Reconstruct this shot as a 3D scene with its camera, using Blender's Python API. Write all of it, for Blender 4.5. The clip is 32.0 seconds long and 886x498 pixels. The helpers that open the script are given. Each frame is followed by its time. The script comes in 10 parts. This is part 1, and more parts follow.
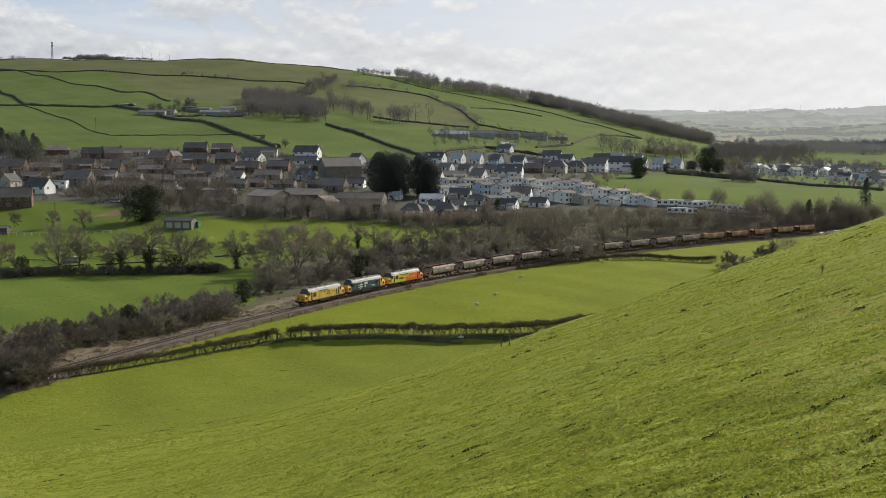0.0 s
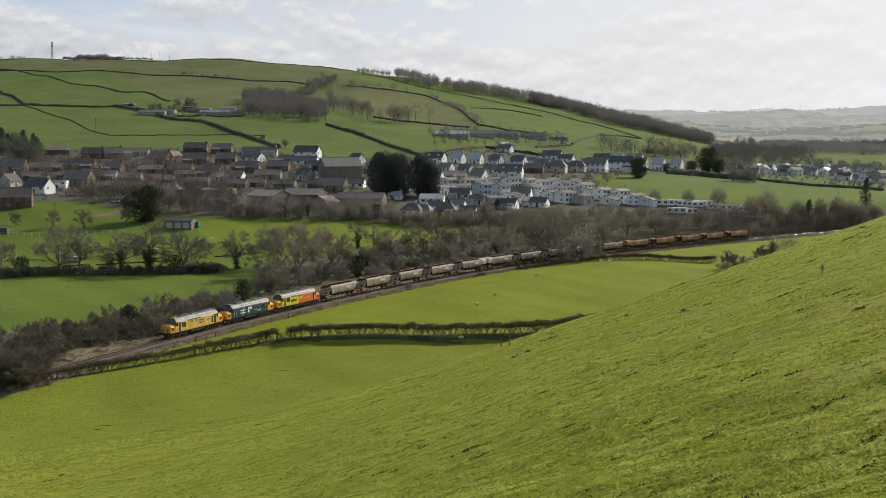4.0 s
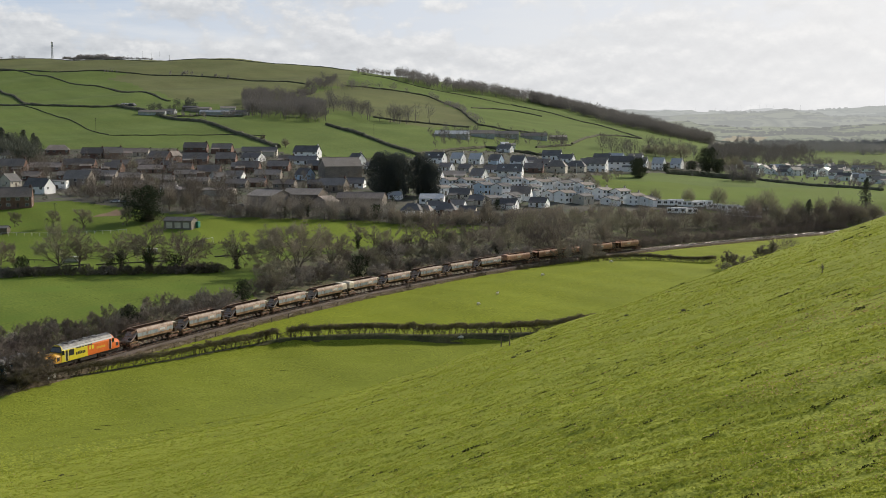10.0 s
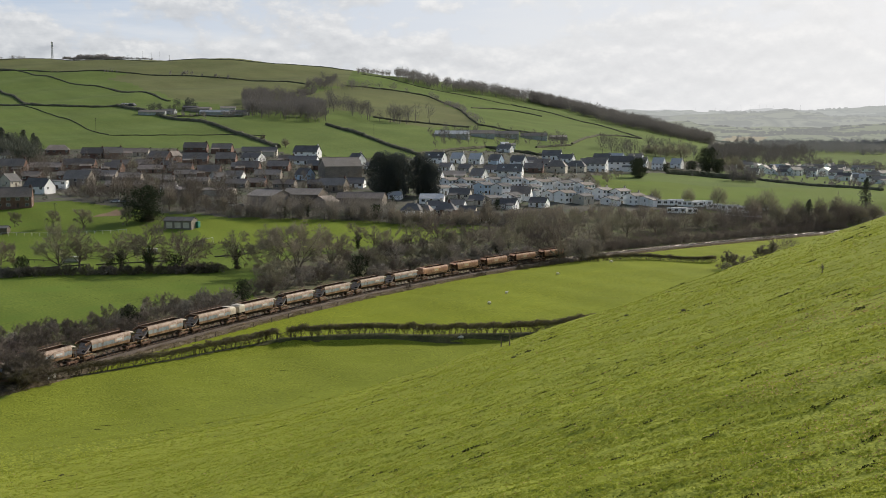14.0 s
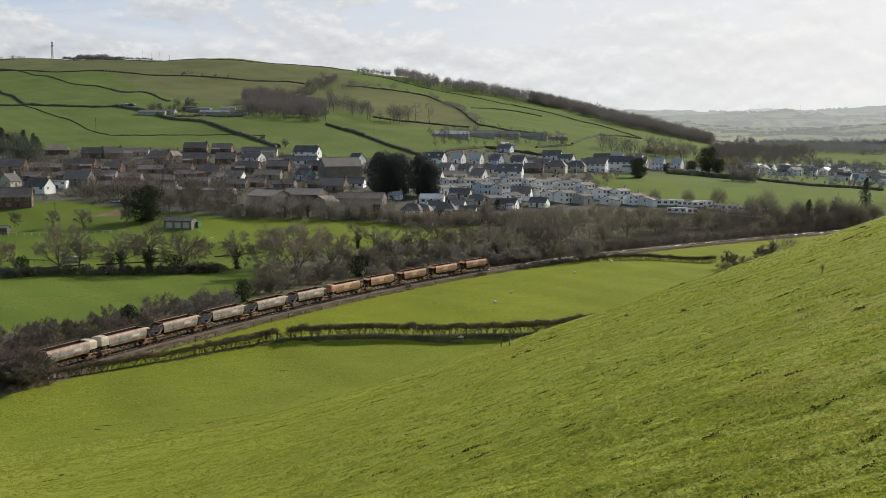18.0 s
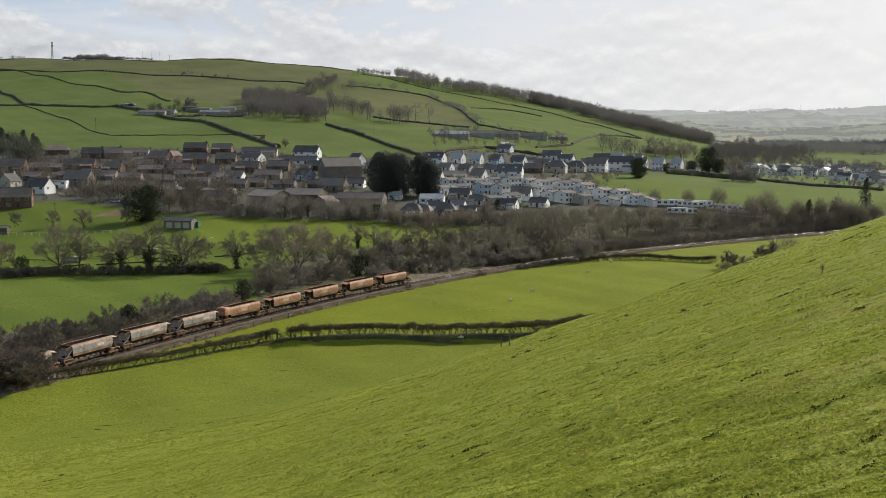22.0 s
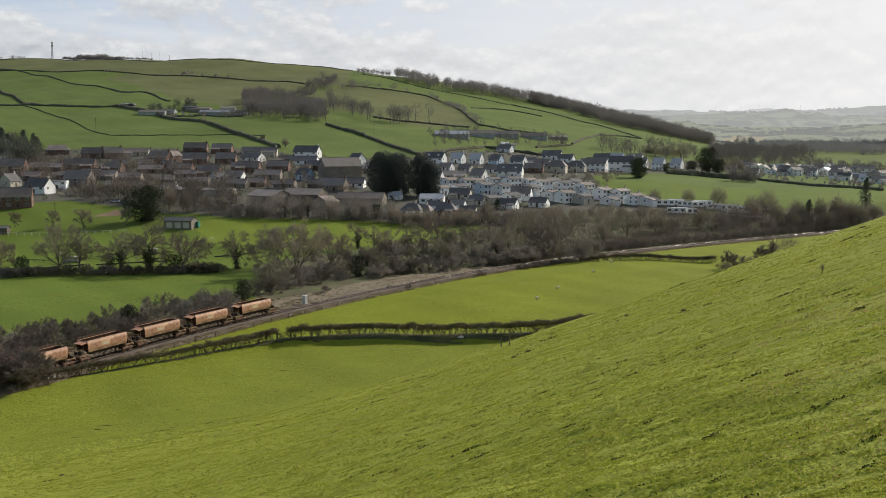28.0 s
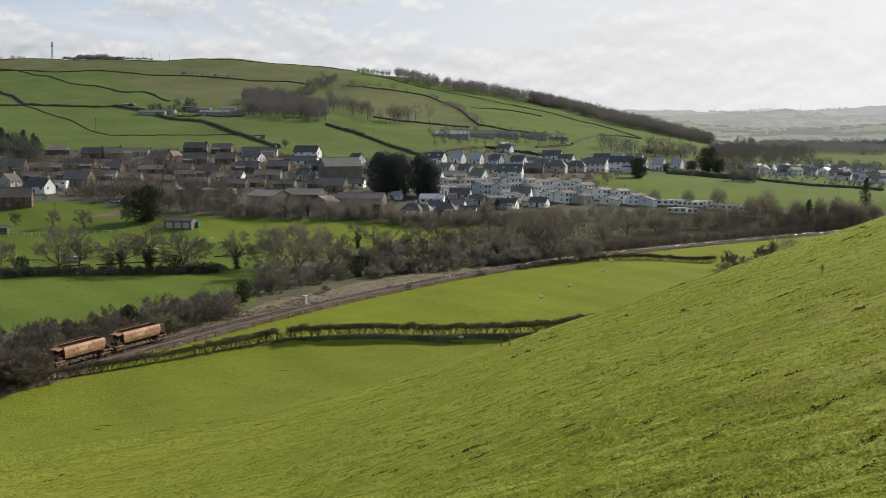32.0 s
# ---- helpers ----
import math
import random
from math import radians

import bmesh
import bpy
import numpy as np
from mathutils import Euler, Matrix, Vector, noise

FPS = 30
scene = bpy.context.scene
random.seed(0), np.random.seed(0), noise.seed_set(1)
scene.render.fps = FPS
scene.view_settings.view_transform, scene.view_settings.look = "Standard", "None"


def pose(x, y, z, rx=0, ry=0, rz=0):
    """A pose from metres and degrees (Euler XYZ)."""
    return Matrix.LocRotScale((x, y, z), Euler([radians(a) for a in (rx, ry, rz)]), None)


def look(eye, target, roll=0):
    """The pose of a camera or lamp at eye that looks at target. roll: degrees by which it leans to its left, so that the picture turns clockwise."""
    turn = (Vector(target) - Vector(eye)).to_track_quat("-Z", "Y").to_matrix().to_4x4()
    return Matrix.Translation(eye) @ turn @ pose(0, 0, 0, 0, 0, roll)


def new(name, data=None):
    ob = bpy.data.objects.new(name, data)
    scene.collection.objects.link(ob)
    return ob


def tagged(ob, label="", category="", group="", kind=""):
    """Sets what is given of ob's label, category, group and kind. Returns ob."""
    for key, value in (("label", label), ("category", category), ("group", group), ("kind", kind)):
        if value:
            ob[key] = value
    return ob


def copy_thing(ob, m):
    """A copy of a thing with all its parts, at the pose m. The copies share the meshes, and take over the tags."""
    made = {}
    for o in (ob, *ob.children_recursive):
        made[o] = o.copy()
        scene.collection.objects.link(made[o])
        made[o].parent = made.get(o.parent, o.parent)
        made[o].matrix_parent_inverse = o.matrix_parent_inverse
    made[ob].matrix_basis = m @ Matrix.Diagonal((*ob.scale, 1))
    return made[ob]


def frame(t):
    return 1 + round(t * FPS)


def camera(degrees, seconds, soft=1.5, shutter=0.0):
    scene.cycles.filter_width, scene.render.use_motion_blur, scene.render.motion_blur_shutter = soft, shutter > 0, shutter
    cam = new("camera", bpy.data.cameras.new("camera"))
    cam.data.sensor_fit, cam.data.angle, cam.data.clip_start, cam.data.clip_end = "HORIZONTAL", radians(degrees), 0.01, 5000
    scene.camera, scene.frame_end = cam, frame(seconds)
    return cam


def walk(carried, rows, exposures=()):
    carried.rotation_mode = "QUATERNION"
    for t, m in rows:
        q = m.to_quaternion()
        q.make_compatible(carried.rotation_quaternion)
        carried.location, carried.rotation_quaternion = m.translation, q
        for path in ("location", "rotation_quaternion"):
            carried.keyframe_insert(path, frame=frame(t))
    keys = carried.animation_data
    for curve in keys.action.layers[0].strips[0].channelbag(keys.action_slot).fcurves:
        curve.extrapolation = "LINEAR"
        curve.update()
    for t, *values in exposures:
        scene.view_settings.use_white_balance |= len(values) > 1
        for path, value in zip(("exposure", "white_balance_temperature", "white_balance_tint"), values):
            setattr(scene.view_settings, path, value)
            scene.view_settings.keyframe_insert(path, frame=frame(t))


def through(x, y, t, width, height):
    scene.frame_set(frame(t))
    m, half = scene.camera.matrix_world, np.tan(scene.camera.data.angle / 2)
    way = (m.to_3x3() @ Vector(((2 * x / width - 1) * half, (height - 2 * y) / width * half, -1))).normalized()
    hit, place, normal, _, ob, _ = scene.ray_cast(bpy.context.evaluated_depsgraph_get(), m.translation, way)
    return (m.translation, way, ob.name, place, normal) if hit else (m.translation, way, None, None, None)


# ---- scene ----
cam = camera(47.07, 32.0, soft=0.5)
EYE_HEIGHT = 42.0
walk(cam, [(0.0, pose(0, 0, EYE_HEIGHT, 84, 0, 0)), (32.0, pose(0, 0, EYE_HEIGHT, 84, 0, 0))])

# ---- light ----
SUN_AZIMUTH, SUN_HEIGHT = radians(46), radians(30)
world = bpy.data.worlds.new("world")
scene.world = world
world.use_nodes = True
wn = world.node_tree.nodes
sky_node = wn.new("ShaderNodeTexSky")
sky_node.sky_type, sky_node.sun_disc = "NISHITA", False
sky_node.sun_elevation, sky_node.sun_rotation = SUN_HEIGHT, SUN_AZIMUTH
sky_node.dust_density = 2.0
cloud_white = wn.new("ShaderNodeHueSaturation")
cloud_white.inputs["Saturation"].default_value = 0.8
world.node_tree.links.new(sky_node.outputs[0], cloud_white.inputs["Color"])
world.node_tree.links.new(cloud_white.outputs[0], wn["Background"].inputs[0])
wn["Background"].inputs[1].default_value = 0.112
sun = new("sun", bpy.data.lights.new("sun", "SUN"))
sun.data.energy, sun.data.angle, sun.data.color = 3.75, radians(0.6), (1.0, 0.92, 0.78)
sun.matrix_world = look((math.sin(SUN_AZIMUTH) * 900, math.cos(SUN_AZIMUTH) * 900, math.tan(SUN_HEIGHT) * 900), (0, 0, 0))
scene.view_settings.exposure = 0.0

# ---- the lie of the land: metres, camera over the origin, rail top at z = 0 ----
def ramp(a, b, v):
    s = np.clip((np.asarray(v, float) - a) / (b - a), 0, 1)
    return s * s * (3 - 2 * s)


def soft_line(y, ys, zs):
    return sum(np.interp(np.asarray(y, float) * k, ys, zs) for k in (0.94, 0.97, 1.0, 1.03, 1.06)) / 5


def track_x(y):
    """The railway's centre line between y = 183 and 478 m."""
    return np.polyval([-1.011, -9.9, -5.454, 20.282, 50.257, 118.411, 10.282], (np.asarray(y, float) - 330) / 150)


def line_of_track():
    ys = np.arange(478.0, 183.0, -0.5)
    pts = [(float(a), float(b)) for a, b in zip(track_x(ys), ys)]
    (x0, y0), (x1, y1) = pts[1], pts[0]
    h = math.atan2(y1 - y0, x1 - x0)
    ahead, p = [], pts[0]
    for i in range(500):
        h -= 0.0004
        p = (p[0] + 0.5 * math.cos(h), p[1] + 0.5 * math.sin(h))
        ahead.append(p)
    (x0, y0), (x1, y1) = pts[-2], pts[-1]
    h = math.atan2(y1 - y0, x1 - x0) + 2 * math.pi
    p = pts[-1]
    for i in range(1500):
        if h > math.pi + 0.06:
            h -= 0.0045
        p = (p[0] + 0.5 * math.cos(h), p[1] + 0.5 * math.sin(h))
        pts.append(p)
    return np.array(ahead[::-1] + pts)[::-1]


TRACK = line_of_track()
TRACK_S = np.concatenate([[0], np.cumsum(np.hypot(*np.diff(TRACK, axis=0).T))])
TRACK_S -= np.interp(175.0, TRACK[:, 1][TRACK[:, 1] > 175][:3], TRACK_S[TRACK[:, 1] > 175][:3])


def on_track(s):
    return float(np.interp(s, TRACK_S, TRACK[:, 0])), float(np.interp(s, TRACK_S, TRACK[:, 1]))


def from_track(x, y):
    """Metres from the centre line of the railway, near enough."""
    x, y = np.asarray(x, float), np.asarray(y, float)
    out = np.full(np.broadcast(x, y).shape, 1e3)
    x, y = np.broadcast_arrays(x, y)
    near = (y > 60) & (y < 640) & (np.abs(x) < 520)
    if near.any():
        q = np.stack([x[near], y[near]], 1)
        best = np.full(len(q), 1e9)
        for p in TRACK[::12]:
            best = np.minimum(best, (q[:, 0] - p[0]) ** 2 + (q[:, 1] - p[1]) ** 2)
        out[near] = np.sqrt(best)
    return out


def hedge_y(x):
    """The field hedge below the railway."""
    return np.interp(x, [-140, -71, -50, -36, -25, 0, 20, 27, 36, 60], [150, 180, 199, 214, 218.5, 221, 222.8, 225, 233, 256])


def ground_z(x, y):
    x, y = np.broadcast_arrays(np.asarray(x, float), np.asarray(y, float))
    tau = np.where(y > 20, x / np.maximum(y, 20), np.sign(x) * 0.6 * (np.abs(x) > 60))
    hill = soft_line(y, [330, 345, 400, 430, 460, 490, 540, 620, 700, 800, 1000, 1350, 1750, 2300, 3000, 4900],
                     [0, 0.5, 5, 9, 13, 15.3, 18.6, 25.5, 33, 43, 71, 118, 198, 120, 60, 10])
    plain = soft_line(y, [445, 470, 500, 530, 600, 950, 1600, 2500, 3200, 4000, 4900],
                      [0, 2, 6, 9, 13, 17, 32, 40, 30, 20, 10])
    share = np.interp(tau, [-0.6, -0.43, -0.3, -0.2, -0.08, 0.037, 0.12, 0.195, 0.264, 0.31], [0.9, 0.94, 0.963, 0.942, 0.84, 0.635, 0.455, 0.31, 0.08, 0.0])
    z = plain + (hill - plain) * share
    z = z + ramp(720, 1000, y) * (2.6 * np.sin(x / 61 + 0.7) * np.sin(y / 83) + 1.6 * np.sin(x / 27 - y / 41)) * share
    far = ramp(1700, 3000, y) * (1 - ramp(4400, 4900, y))
    z = z + far * (8 * np.sin(x / 310 + 1.3) * np.sin(y / 420 + 0.4) + 4 * np.sin(x / 118 + y / 205))
    z = z + 0.25 * np.sin(x / 9.0 + 1) * np.sin(y / 13.0) + 0.12 * np.sin(x / 3.7 + y / 5.1)
    # lower field and the bank under its hedge
    hy = hedge_y(x)
    z = z - 1.5 * (1 - ramp(-3.6, -0.4, y - hy)) * (1 - ramp(70, 90, x))
    # the near hillside
    fx = np.where(x > 0, 0.34 * np.minimum(x, 160), -(0.34 * np.minimum(-x, 71) - 0.0024 * np.minimum(-x, 71) ** 2)) - 0.12 * np.maximum(-x - 71, 0)
    near = EYE_HEIGHT - 5 - 0.1795 * y + fx - 0.0012 * np.maximum(y - 110, 0) ** 2 + 3.3 * np.exp(-(x * x + y * y) / 60)
    near = near + 0.10 * np.sin(x / 2.3 + 0.6 * y) * np.sin(y / 3.1) + 0.16 * np.sin(x / 7.1 - y / 5.3)
    k = 2.2
    d = np.clip((near - z) / k, -30, 30)
    z = z + k * np.log1p(np.exp(d)) + np.maximum((near - z) / k - 30, 0) * k
    # the railway lies level
    c = 1 - ramp(5.0, 26.0, from_track(x, y))
    return z * (1 - c) + c * -0.75


# ---- materials ----
def mat(name, a, b, size=1.0, rough=0.85, bump=0.0, metal=0.0, big=0.0, big_size=12.0, vary=0.0, spec=0.3, stretch=(1, 1, 1), third=None, through=0.0, lie=None, island=0.0):
    """Two colours mixed by grain of the given size in metres, a second, larger scale of wear, and a change from thing to thing."""
    m = bpy.data.materials.new(name)
    m.use_nodes = True
    nt = m.node_tree
    n, l = nt.nodes, nt.links
    p = n["Principled BSDF"]
    p.inputs["Roughness"].default_value, p.inputs["Metallic"].default_value = rough, metal
    p.inputs["Specular IOR Level"].default_value = spec
    tc, mp = n.new("ShaderNodeTexCoord"), n.new("ShaderNodeMapping")
    mp.inputs["Scale"].default_value = stretch
    if lie:
        mp.vector_type = "TEXTURE"
        mp.inputs["Rotation"].default_value = (0, 0, radians(lie))
    l.new(tc.outputs["Object"], mp.inputs["Vector"])

    def grain(s, detail=4.0):
        t = n.new("ShaderNodeTexNoise")
        t.inputs["Scale"].default_value, t.inputs["Detail"].default_value = 1.0 / s, detail
        l.new(mp.outputs[0], t.inputs["Vector"])
        return t

    def spread(t, lo, hi):
        r = n.new("ShaderNodeMapRange")
        r.inputs["From Min"].default_value, r.inputs["From Max"].default_value = lo, hi
        l.new(t.outputs["Fac"], r.inputs["Value"])
        return r

    def mix(kind, fac, c1, c2):
        x = n.new("ShaderNodeMix")
        x.data_type, x.blend_type = "RGBA", kind
        for value, sock in ((fac, x.inputs["Factor"]), (c1, x.inputs[6]), (c2, x.inputs[7])):
            if isinstance(value, bpy.types.NodeSocket):
                l.new(value, sock)
            elif isinstance(value, tuple):
                sock.default_value = (*value, 1)
            else:
                sock.default_value = value
        return x.outputs[2]

    g = grain(size)
    col = mix("MIX", spread(g, 0.32, 0.68).outputs[0], tuple(a), tuple(b))
    if third:
        col = mix("MIX", spread(grain(big_size * 0.37, 3.0), 0.5, 0.72).outputs[0], col, tuple(third))
    if big:
        v = spread(grain(big_size, 3.0), 0.3, 0.7)
        v.inputs["To Min"].default_value, v.inputs["To Max"].default_value = 1 - big, 1 + big
        col = mix("MULTIPLY", 1.0, col, v.outputs[0])
    if vary:
        oi, r = n.new("ShaderNodeObjectInfo"), n.new("ShaderNodeMapRange")
        r.inputs["To Min"].default_value, r.inputs["To Max"].default_value = 1 - vary, 1 + vary
        l.new(oi.outputs["Random"], r.inputs["Value"])
        col = mix("MULTIPLY", 1.0, col, r.outputs[0])
    if island:
        ge, r = n.new("ShaderNodeNewGeometry"), n.new("ShaderNodeMapRange")
        r.inputs["To Min"].default_value, r.inputs["To Max"].default_value = 1 - island, 1 + island
        l.new(ge.outputs["Random Per Island"], r.inputs["Value"])
        col = mix("MULTIPLY", 1.0, col, r.outputs[0])
    l.new(col, p.inputs["Base Color"])
    if bump:
        bp = n.new("ShaderNodeBump")
        bp.inputs["Strength"].default_value, bp.inputs["Distance"].default_value = 1.0, bump
        l.new(g.outputs["Fac"], bp.inputs["Height"])
        l.new(bp.outputs[0], p.inputs["Normal"])
    if through:
        tr, ms = n.new("ShaderNodeBsdfTranslucent"), n.new("ShaderNodeMixShader")
        ms.inputs[0].default_value = through
        l.new(col, tr.inputs["Color"])
        l.new(p.outputs[0], ms.inputs[1])
        l.new(tr.outputs[0], ms.inputs[2])
        l.new(ms.outputs[0], n["Material Output"].inputs[0])
    return m


M = {}
M["grass"] = mat("meadow_grass", (0.112, 0.150, 0.008), (0.275, 0.305, 0.025), 0.4, 0.9, 0.07, big=0.10, big_size=20, third=(0.18, 0.22, 0.016), stretch=(1.2, 0.9, 1), lie=8, spec=0.08)
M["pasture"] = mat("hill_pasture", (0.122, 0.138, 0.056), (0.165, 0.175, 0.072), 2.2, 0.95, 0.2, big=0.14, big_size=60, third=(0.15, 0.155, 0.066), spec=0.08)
M["bright"] = mat("bright_meadow", (0.098, 0.145, 0.021), (0.158, 0.205, 0.033), 0.7, 0.9, 0.1, big=0.12, big_size=45, third=(0.118, 0.178, 0.026), spec=0.08)
# meadow green of the hill, its blue raised to carry distance haze
M["hill_green"] = mat("hazed_hill_meadow", (0.104, 0.147, 0.038), (0.156, 0.201, 0.053), 1.6, 0.95, 0.15, big=0.13, big_size=55, third=(0.12, 0.172, 0.044), spec=0.08)
M["lush"] = mat("lush_playing_field", (0.135, 0.185, 0.02), (0.205, 0.25, 0.034), 0.6, 0.9, 0.08, big=0.08, big_size=30, third=(0.155, 0.215, 0.024), spec=0.08)
M["near_grass"] = mat("hillside_grass", (0.175, 0.212, 0.026), (0.385, 0.415, 0.062), 0.10, 0.9, 0.045, big=0.08, big_size=7, third=(0.27, 0.305, 0.035), stretch=(1.0, 1.0, 1), lie=10, spec=0.08)
M["lower"] = mat("lower_field_grass", (0.105, 0.138, 0.012), (0.265, 0.298, 0.038), 0.3, 0.9, 0.12, big=0.08, big_size=14, third=(0.17, 0.205, 0.02), stretch=(1.2, 0.9, 1), lie=25, spec=0.08)
M["verge"] = mat("dead_verge_grass", (0.145, 0.118, 0.08), (0.25, 0.205, 0.14), 0.5, 0.95, 0.1, big=0.25, big_size=7, third=(0.125, 0.115, 0.055))
M["litter"] = mat("scrub_floor", (0.082, 0.08, 0.04), (0.135, 0.122, 0.066), 0.9, 0.95, 0.1, big=0.3, big_size=15, third=(0.10, 0.14, 0.032))
M["town"] = mat("town_ground", (0.068, 0.066, 0.05), (0.115, 0.108, 0.085), 2.5, 0.95, 0.05, big=0.3, big_size=22, third=(0.075, 0.105, 0.035))
# pale grey-green stands in for haze over the far ground
M["far"] = mat("hazed_far_country", (0.20, 0.225, 0.16), (0.27, 0.28, 0.20), 40, 1.0, 0.0, big=0.14, big_size=330, third=(0.20, 0.205, 0.17))
M["earth"] = mat("bare_earth", (0.16, 0.11, 0.07), (0.22, 0.15, 0.095), 0.8, 0.95, 0.05, big=0.2)


# ---- mesh helpers ----
def finish(bm, name, material, smooth=False):
    me = bpy.data.meshes.new(name)
    bm.to_mesh(me)
    bm.free()
    for m in material if isinstance(material, (list, tuple)) else [material]:
        me.materials.append(m)
    if smooth:
        me.polygons.foreach_set("use_smooth", [True] * len(me.polygons))
    return me


def part(name, bm, material, parent=None, label="", at=None, smooth=False):
    """One mesh object from a bmesh, or from a mesh that is already there, under its thing."""
    me = finish(bm, name, material, smooth) if isinstance(bm, bmesh.types.BMesh) else bm
    ob = new(name, me)
    if parent is not None:
        ob.parent = parent
    if at is not None:
        ob.matrix_basis = at
    return tagged(ob, label)


def mesh_of(name, verts, faces, material, smooth=False):
    me = bpy.data.meshes.new(name)
    me.from_pydata(verts, [], faces)
    for m in material if isinstance(material, (list, tuple)) else [material]:
        me.materials.append(m)
    if smooth:
        me.polygons.foreach_set("use_smooth", [True] * len(me.polygons))
    return me


def box(bm, x0, x1, y0, y1, z0, z1, bevel=0.0):
    r = bmesh.ops.create_cube(bm, size=1.0, matrix=Matrix.Translation(((x0 + x1) / 2, (y0 + y1) / 2, (z0 + z1) / 2)) @ Matrix.Diagonal((x1 - x0, y1 - y0, z1 - z0, 1)))
    if bevel:
        es = list({e for v in r["verts"] for e in v.link_edges})
        bmesh.ops.bevel(bm, geom=es, offset=bevel, segments=1, affect="EDGES")
    return bm


def boxes(*rows, bevel=0.0):
    bm = bmesh.new()
    for r in rows:
        box(bm, *r, bevel=bevel)
    return bm


def loft(bm, rings, cap=True, closed=True):
    """Skins rings of equal count."""
    vs = [[bm.verts.new(p) for p in r] for r in rings]
    k = len(rings[0])
    for a, b in zip(vs, vs[1:]):
        for i in range(k if closed else k - 1):
            j = (i + 1) % k
            bm.faces.new((a[i], a[j], b[j], b[i]))
    if cap:
        bm.faces.new(vs[0][::-1])
        bm.faces.new(vs[-1])
    bmesh.ops.recalc_face_normals(bm, faces=bm.faces)
    return bm


def tube(bm, a, b, r0, r1=None, sides=6):
    a, b = Vector(a), Vector(b)
    r1 = r0 if r1 is None else r1
    d = (b - a).normalized()
    u = d.orthogonal().normalized()
    w = d.cross(u)
    ring = lambda c, r: [c + r * (math.cos(t) * u + math.sin(t) * w) for t in (2 * math.pi * i / sides for i in range(sides))]
    return loft(bm, [ring(a, r0), ring(b, r1)])


def thing(name, m, label="", category="", group="", kind=""):
    ob = new(name)
    ob.matrix_basis = m
    return tagged(ob, label, category, group, kind)


def gz(x, y):
    return float(ground_z(x, y))


def inside(px, py, poly):
    hit = np.zeros(np.shape(px), bool)
    for (x0, y0), (x1, y1) in zip(poly, poly[1:] + poly[:1]):
        c = (y0 > py) != (y1 > py)
        hit ^= c & (px < (x1 - x0) * (py - y0) / ((y1 - y0) or 1e-9) + x0)
    return hit



# ---- ground ----
TOWN = [(-330, 709), (-300, 750), (-127, 754), (-96, 710), (-48, 702), (-10, 743), (7, 812), (82, 846), (118, 801), (193, 881), (266, 1008), (255, 877), (173, 749), (96, 664), (91, 594),
        (109, 536), (135, 522), (132, 509), (75, 491), (30, 457), (23, 435), (-6, 434), (-30, 437), (-92, 440), (-121, 448), (-179, 485), (-220, 469)]
SCRUB = [(-49, 240), (-52, 304), (-63, 339), (-45, 361), (-5, 395), (23, 435), (30, 457), (75, 491), (129, 507), (250, 540), (250, 490), (164, 474), (58, 390), (23, 354), (-15, 306), (-34, 270)]
LUSH = [(-105.7, 417.7), (-105.1, 429.6), (-81.6, 437), (-35.1, 436), (-5.8, 430.5), (-5.3, 397.9), (-38.7, 376.4), (-71.0, 369.4), (-92.6, 391.5)]
PASTURES = [[(-665, 1546), (-1000, 2100), (-453, 2100), (-170, 2100), (-135, 1430), (-184, 1400), (-279, 1436), (-451, 1488), (-611, 1538)],
            [(-451, 1488), (-279, 1436), (-184, 1400), (-167, 1247), (-179, 1145), (-214, 1069), (-312, 1172), (-390, 1330), (-465, 1427)],
            [(-135, 1430), (-75, 1456), (-11, 1419), (30, 1192), (36, 1072), (-13, 1003), (-78, 1060), (-149, 1210), (-173, 1316)]]
GROUND_MATS = ["grass", "near_grass", "bright", "pasture", "verge", "litter", "town", "far", "lower", "hill_green", "lush"]


NOISE_GRIDS = {}


def lattice(u, v, seed):
    """Smooth value noise between 0 and 1, one step to a unit."""
    if seed not in NOISE_GRIDS:
        NOISE_GRIDS[seed] = np.random.default_rng(seed).random((257, 257))
    g = NOISE_GRIDS[seed]
    i, j = np.floor(u).astype(int), np.floor(v).astype(int)
    a, b = u - i, v - j
    a, b = a * a * (3 - 2 * a), b * b * (3 - 2 * b)
    i, j = i % 256, j % 256
    return (g[i, j] * (1 - a) + g[i + 1, j] * a) * (1 - b) + (g[i, j + 1] * (1 - a) + g[i + 1, j + 1] * a) * b


STREAK = -10  # bearing of the trodden lines across the near slope, degrees from east


def hummocks(x, y):
    """Trodden ledges and tussocks of the near hillside, longer across the slope than up it."""
    c, k = math.cos(radians(STREAK)), math.sin(radians(STREAK))
    u, v = x * c + y * k, y * c - x * k
    r = np.hypot(x, y)
    fade = ramp(7, 14, r) * (1 - ramp(80, 140, r))
    ledge = 0.032 * ramp(0.3, 0.8, lattice(u / 1.1, v / 0.40, 5)) + 0.032 * ramp(0.35, 0.75, lattice(u / 0.5, v / 0.2, 9))
    knoll = 0.075 * ramp(0.72, 0.9, lattice(u / 1.3, v / 0.8, 6)) * ramp(0.4, 0.6, lattice(u / 9, v / 6, 7))
    return fade * (ledge + knoll)


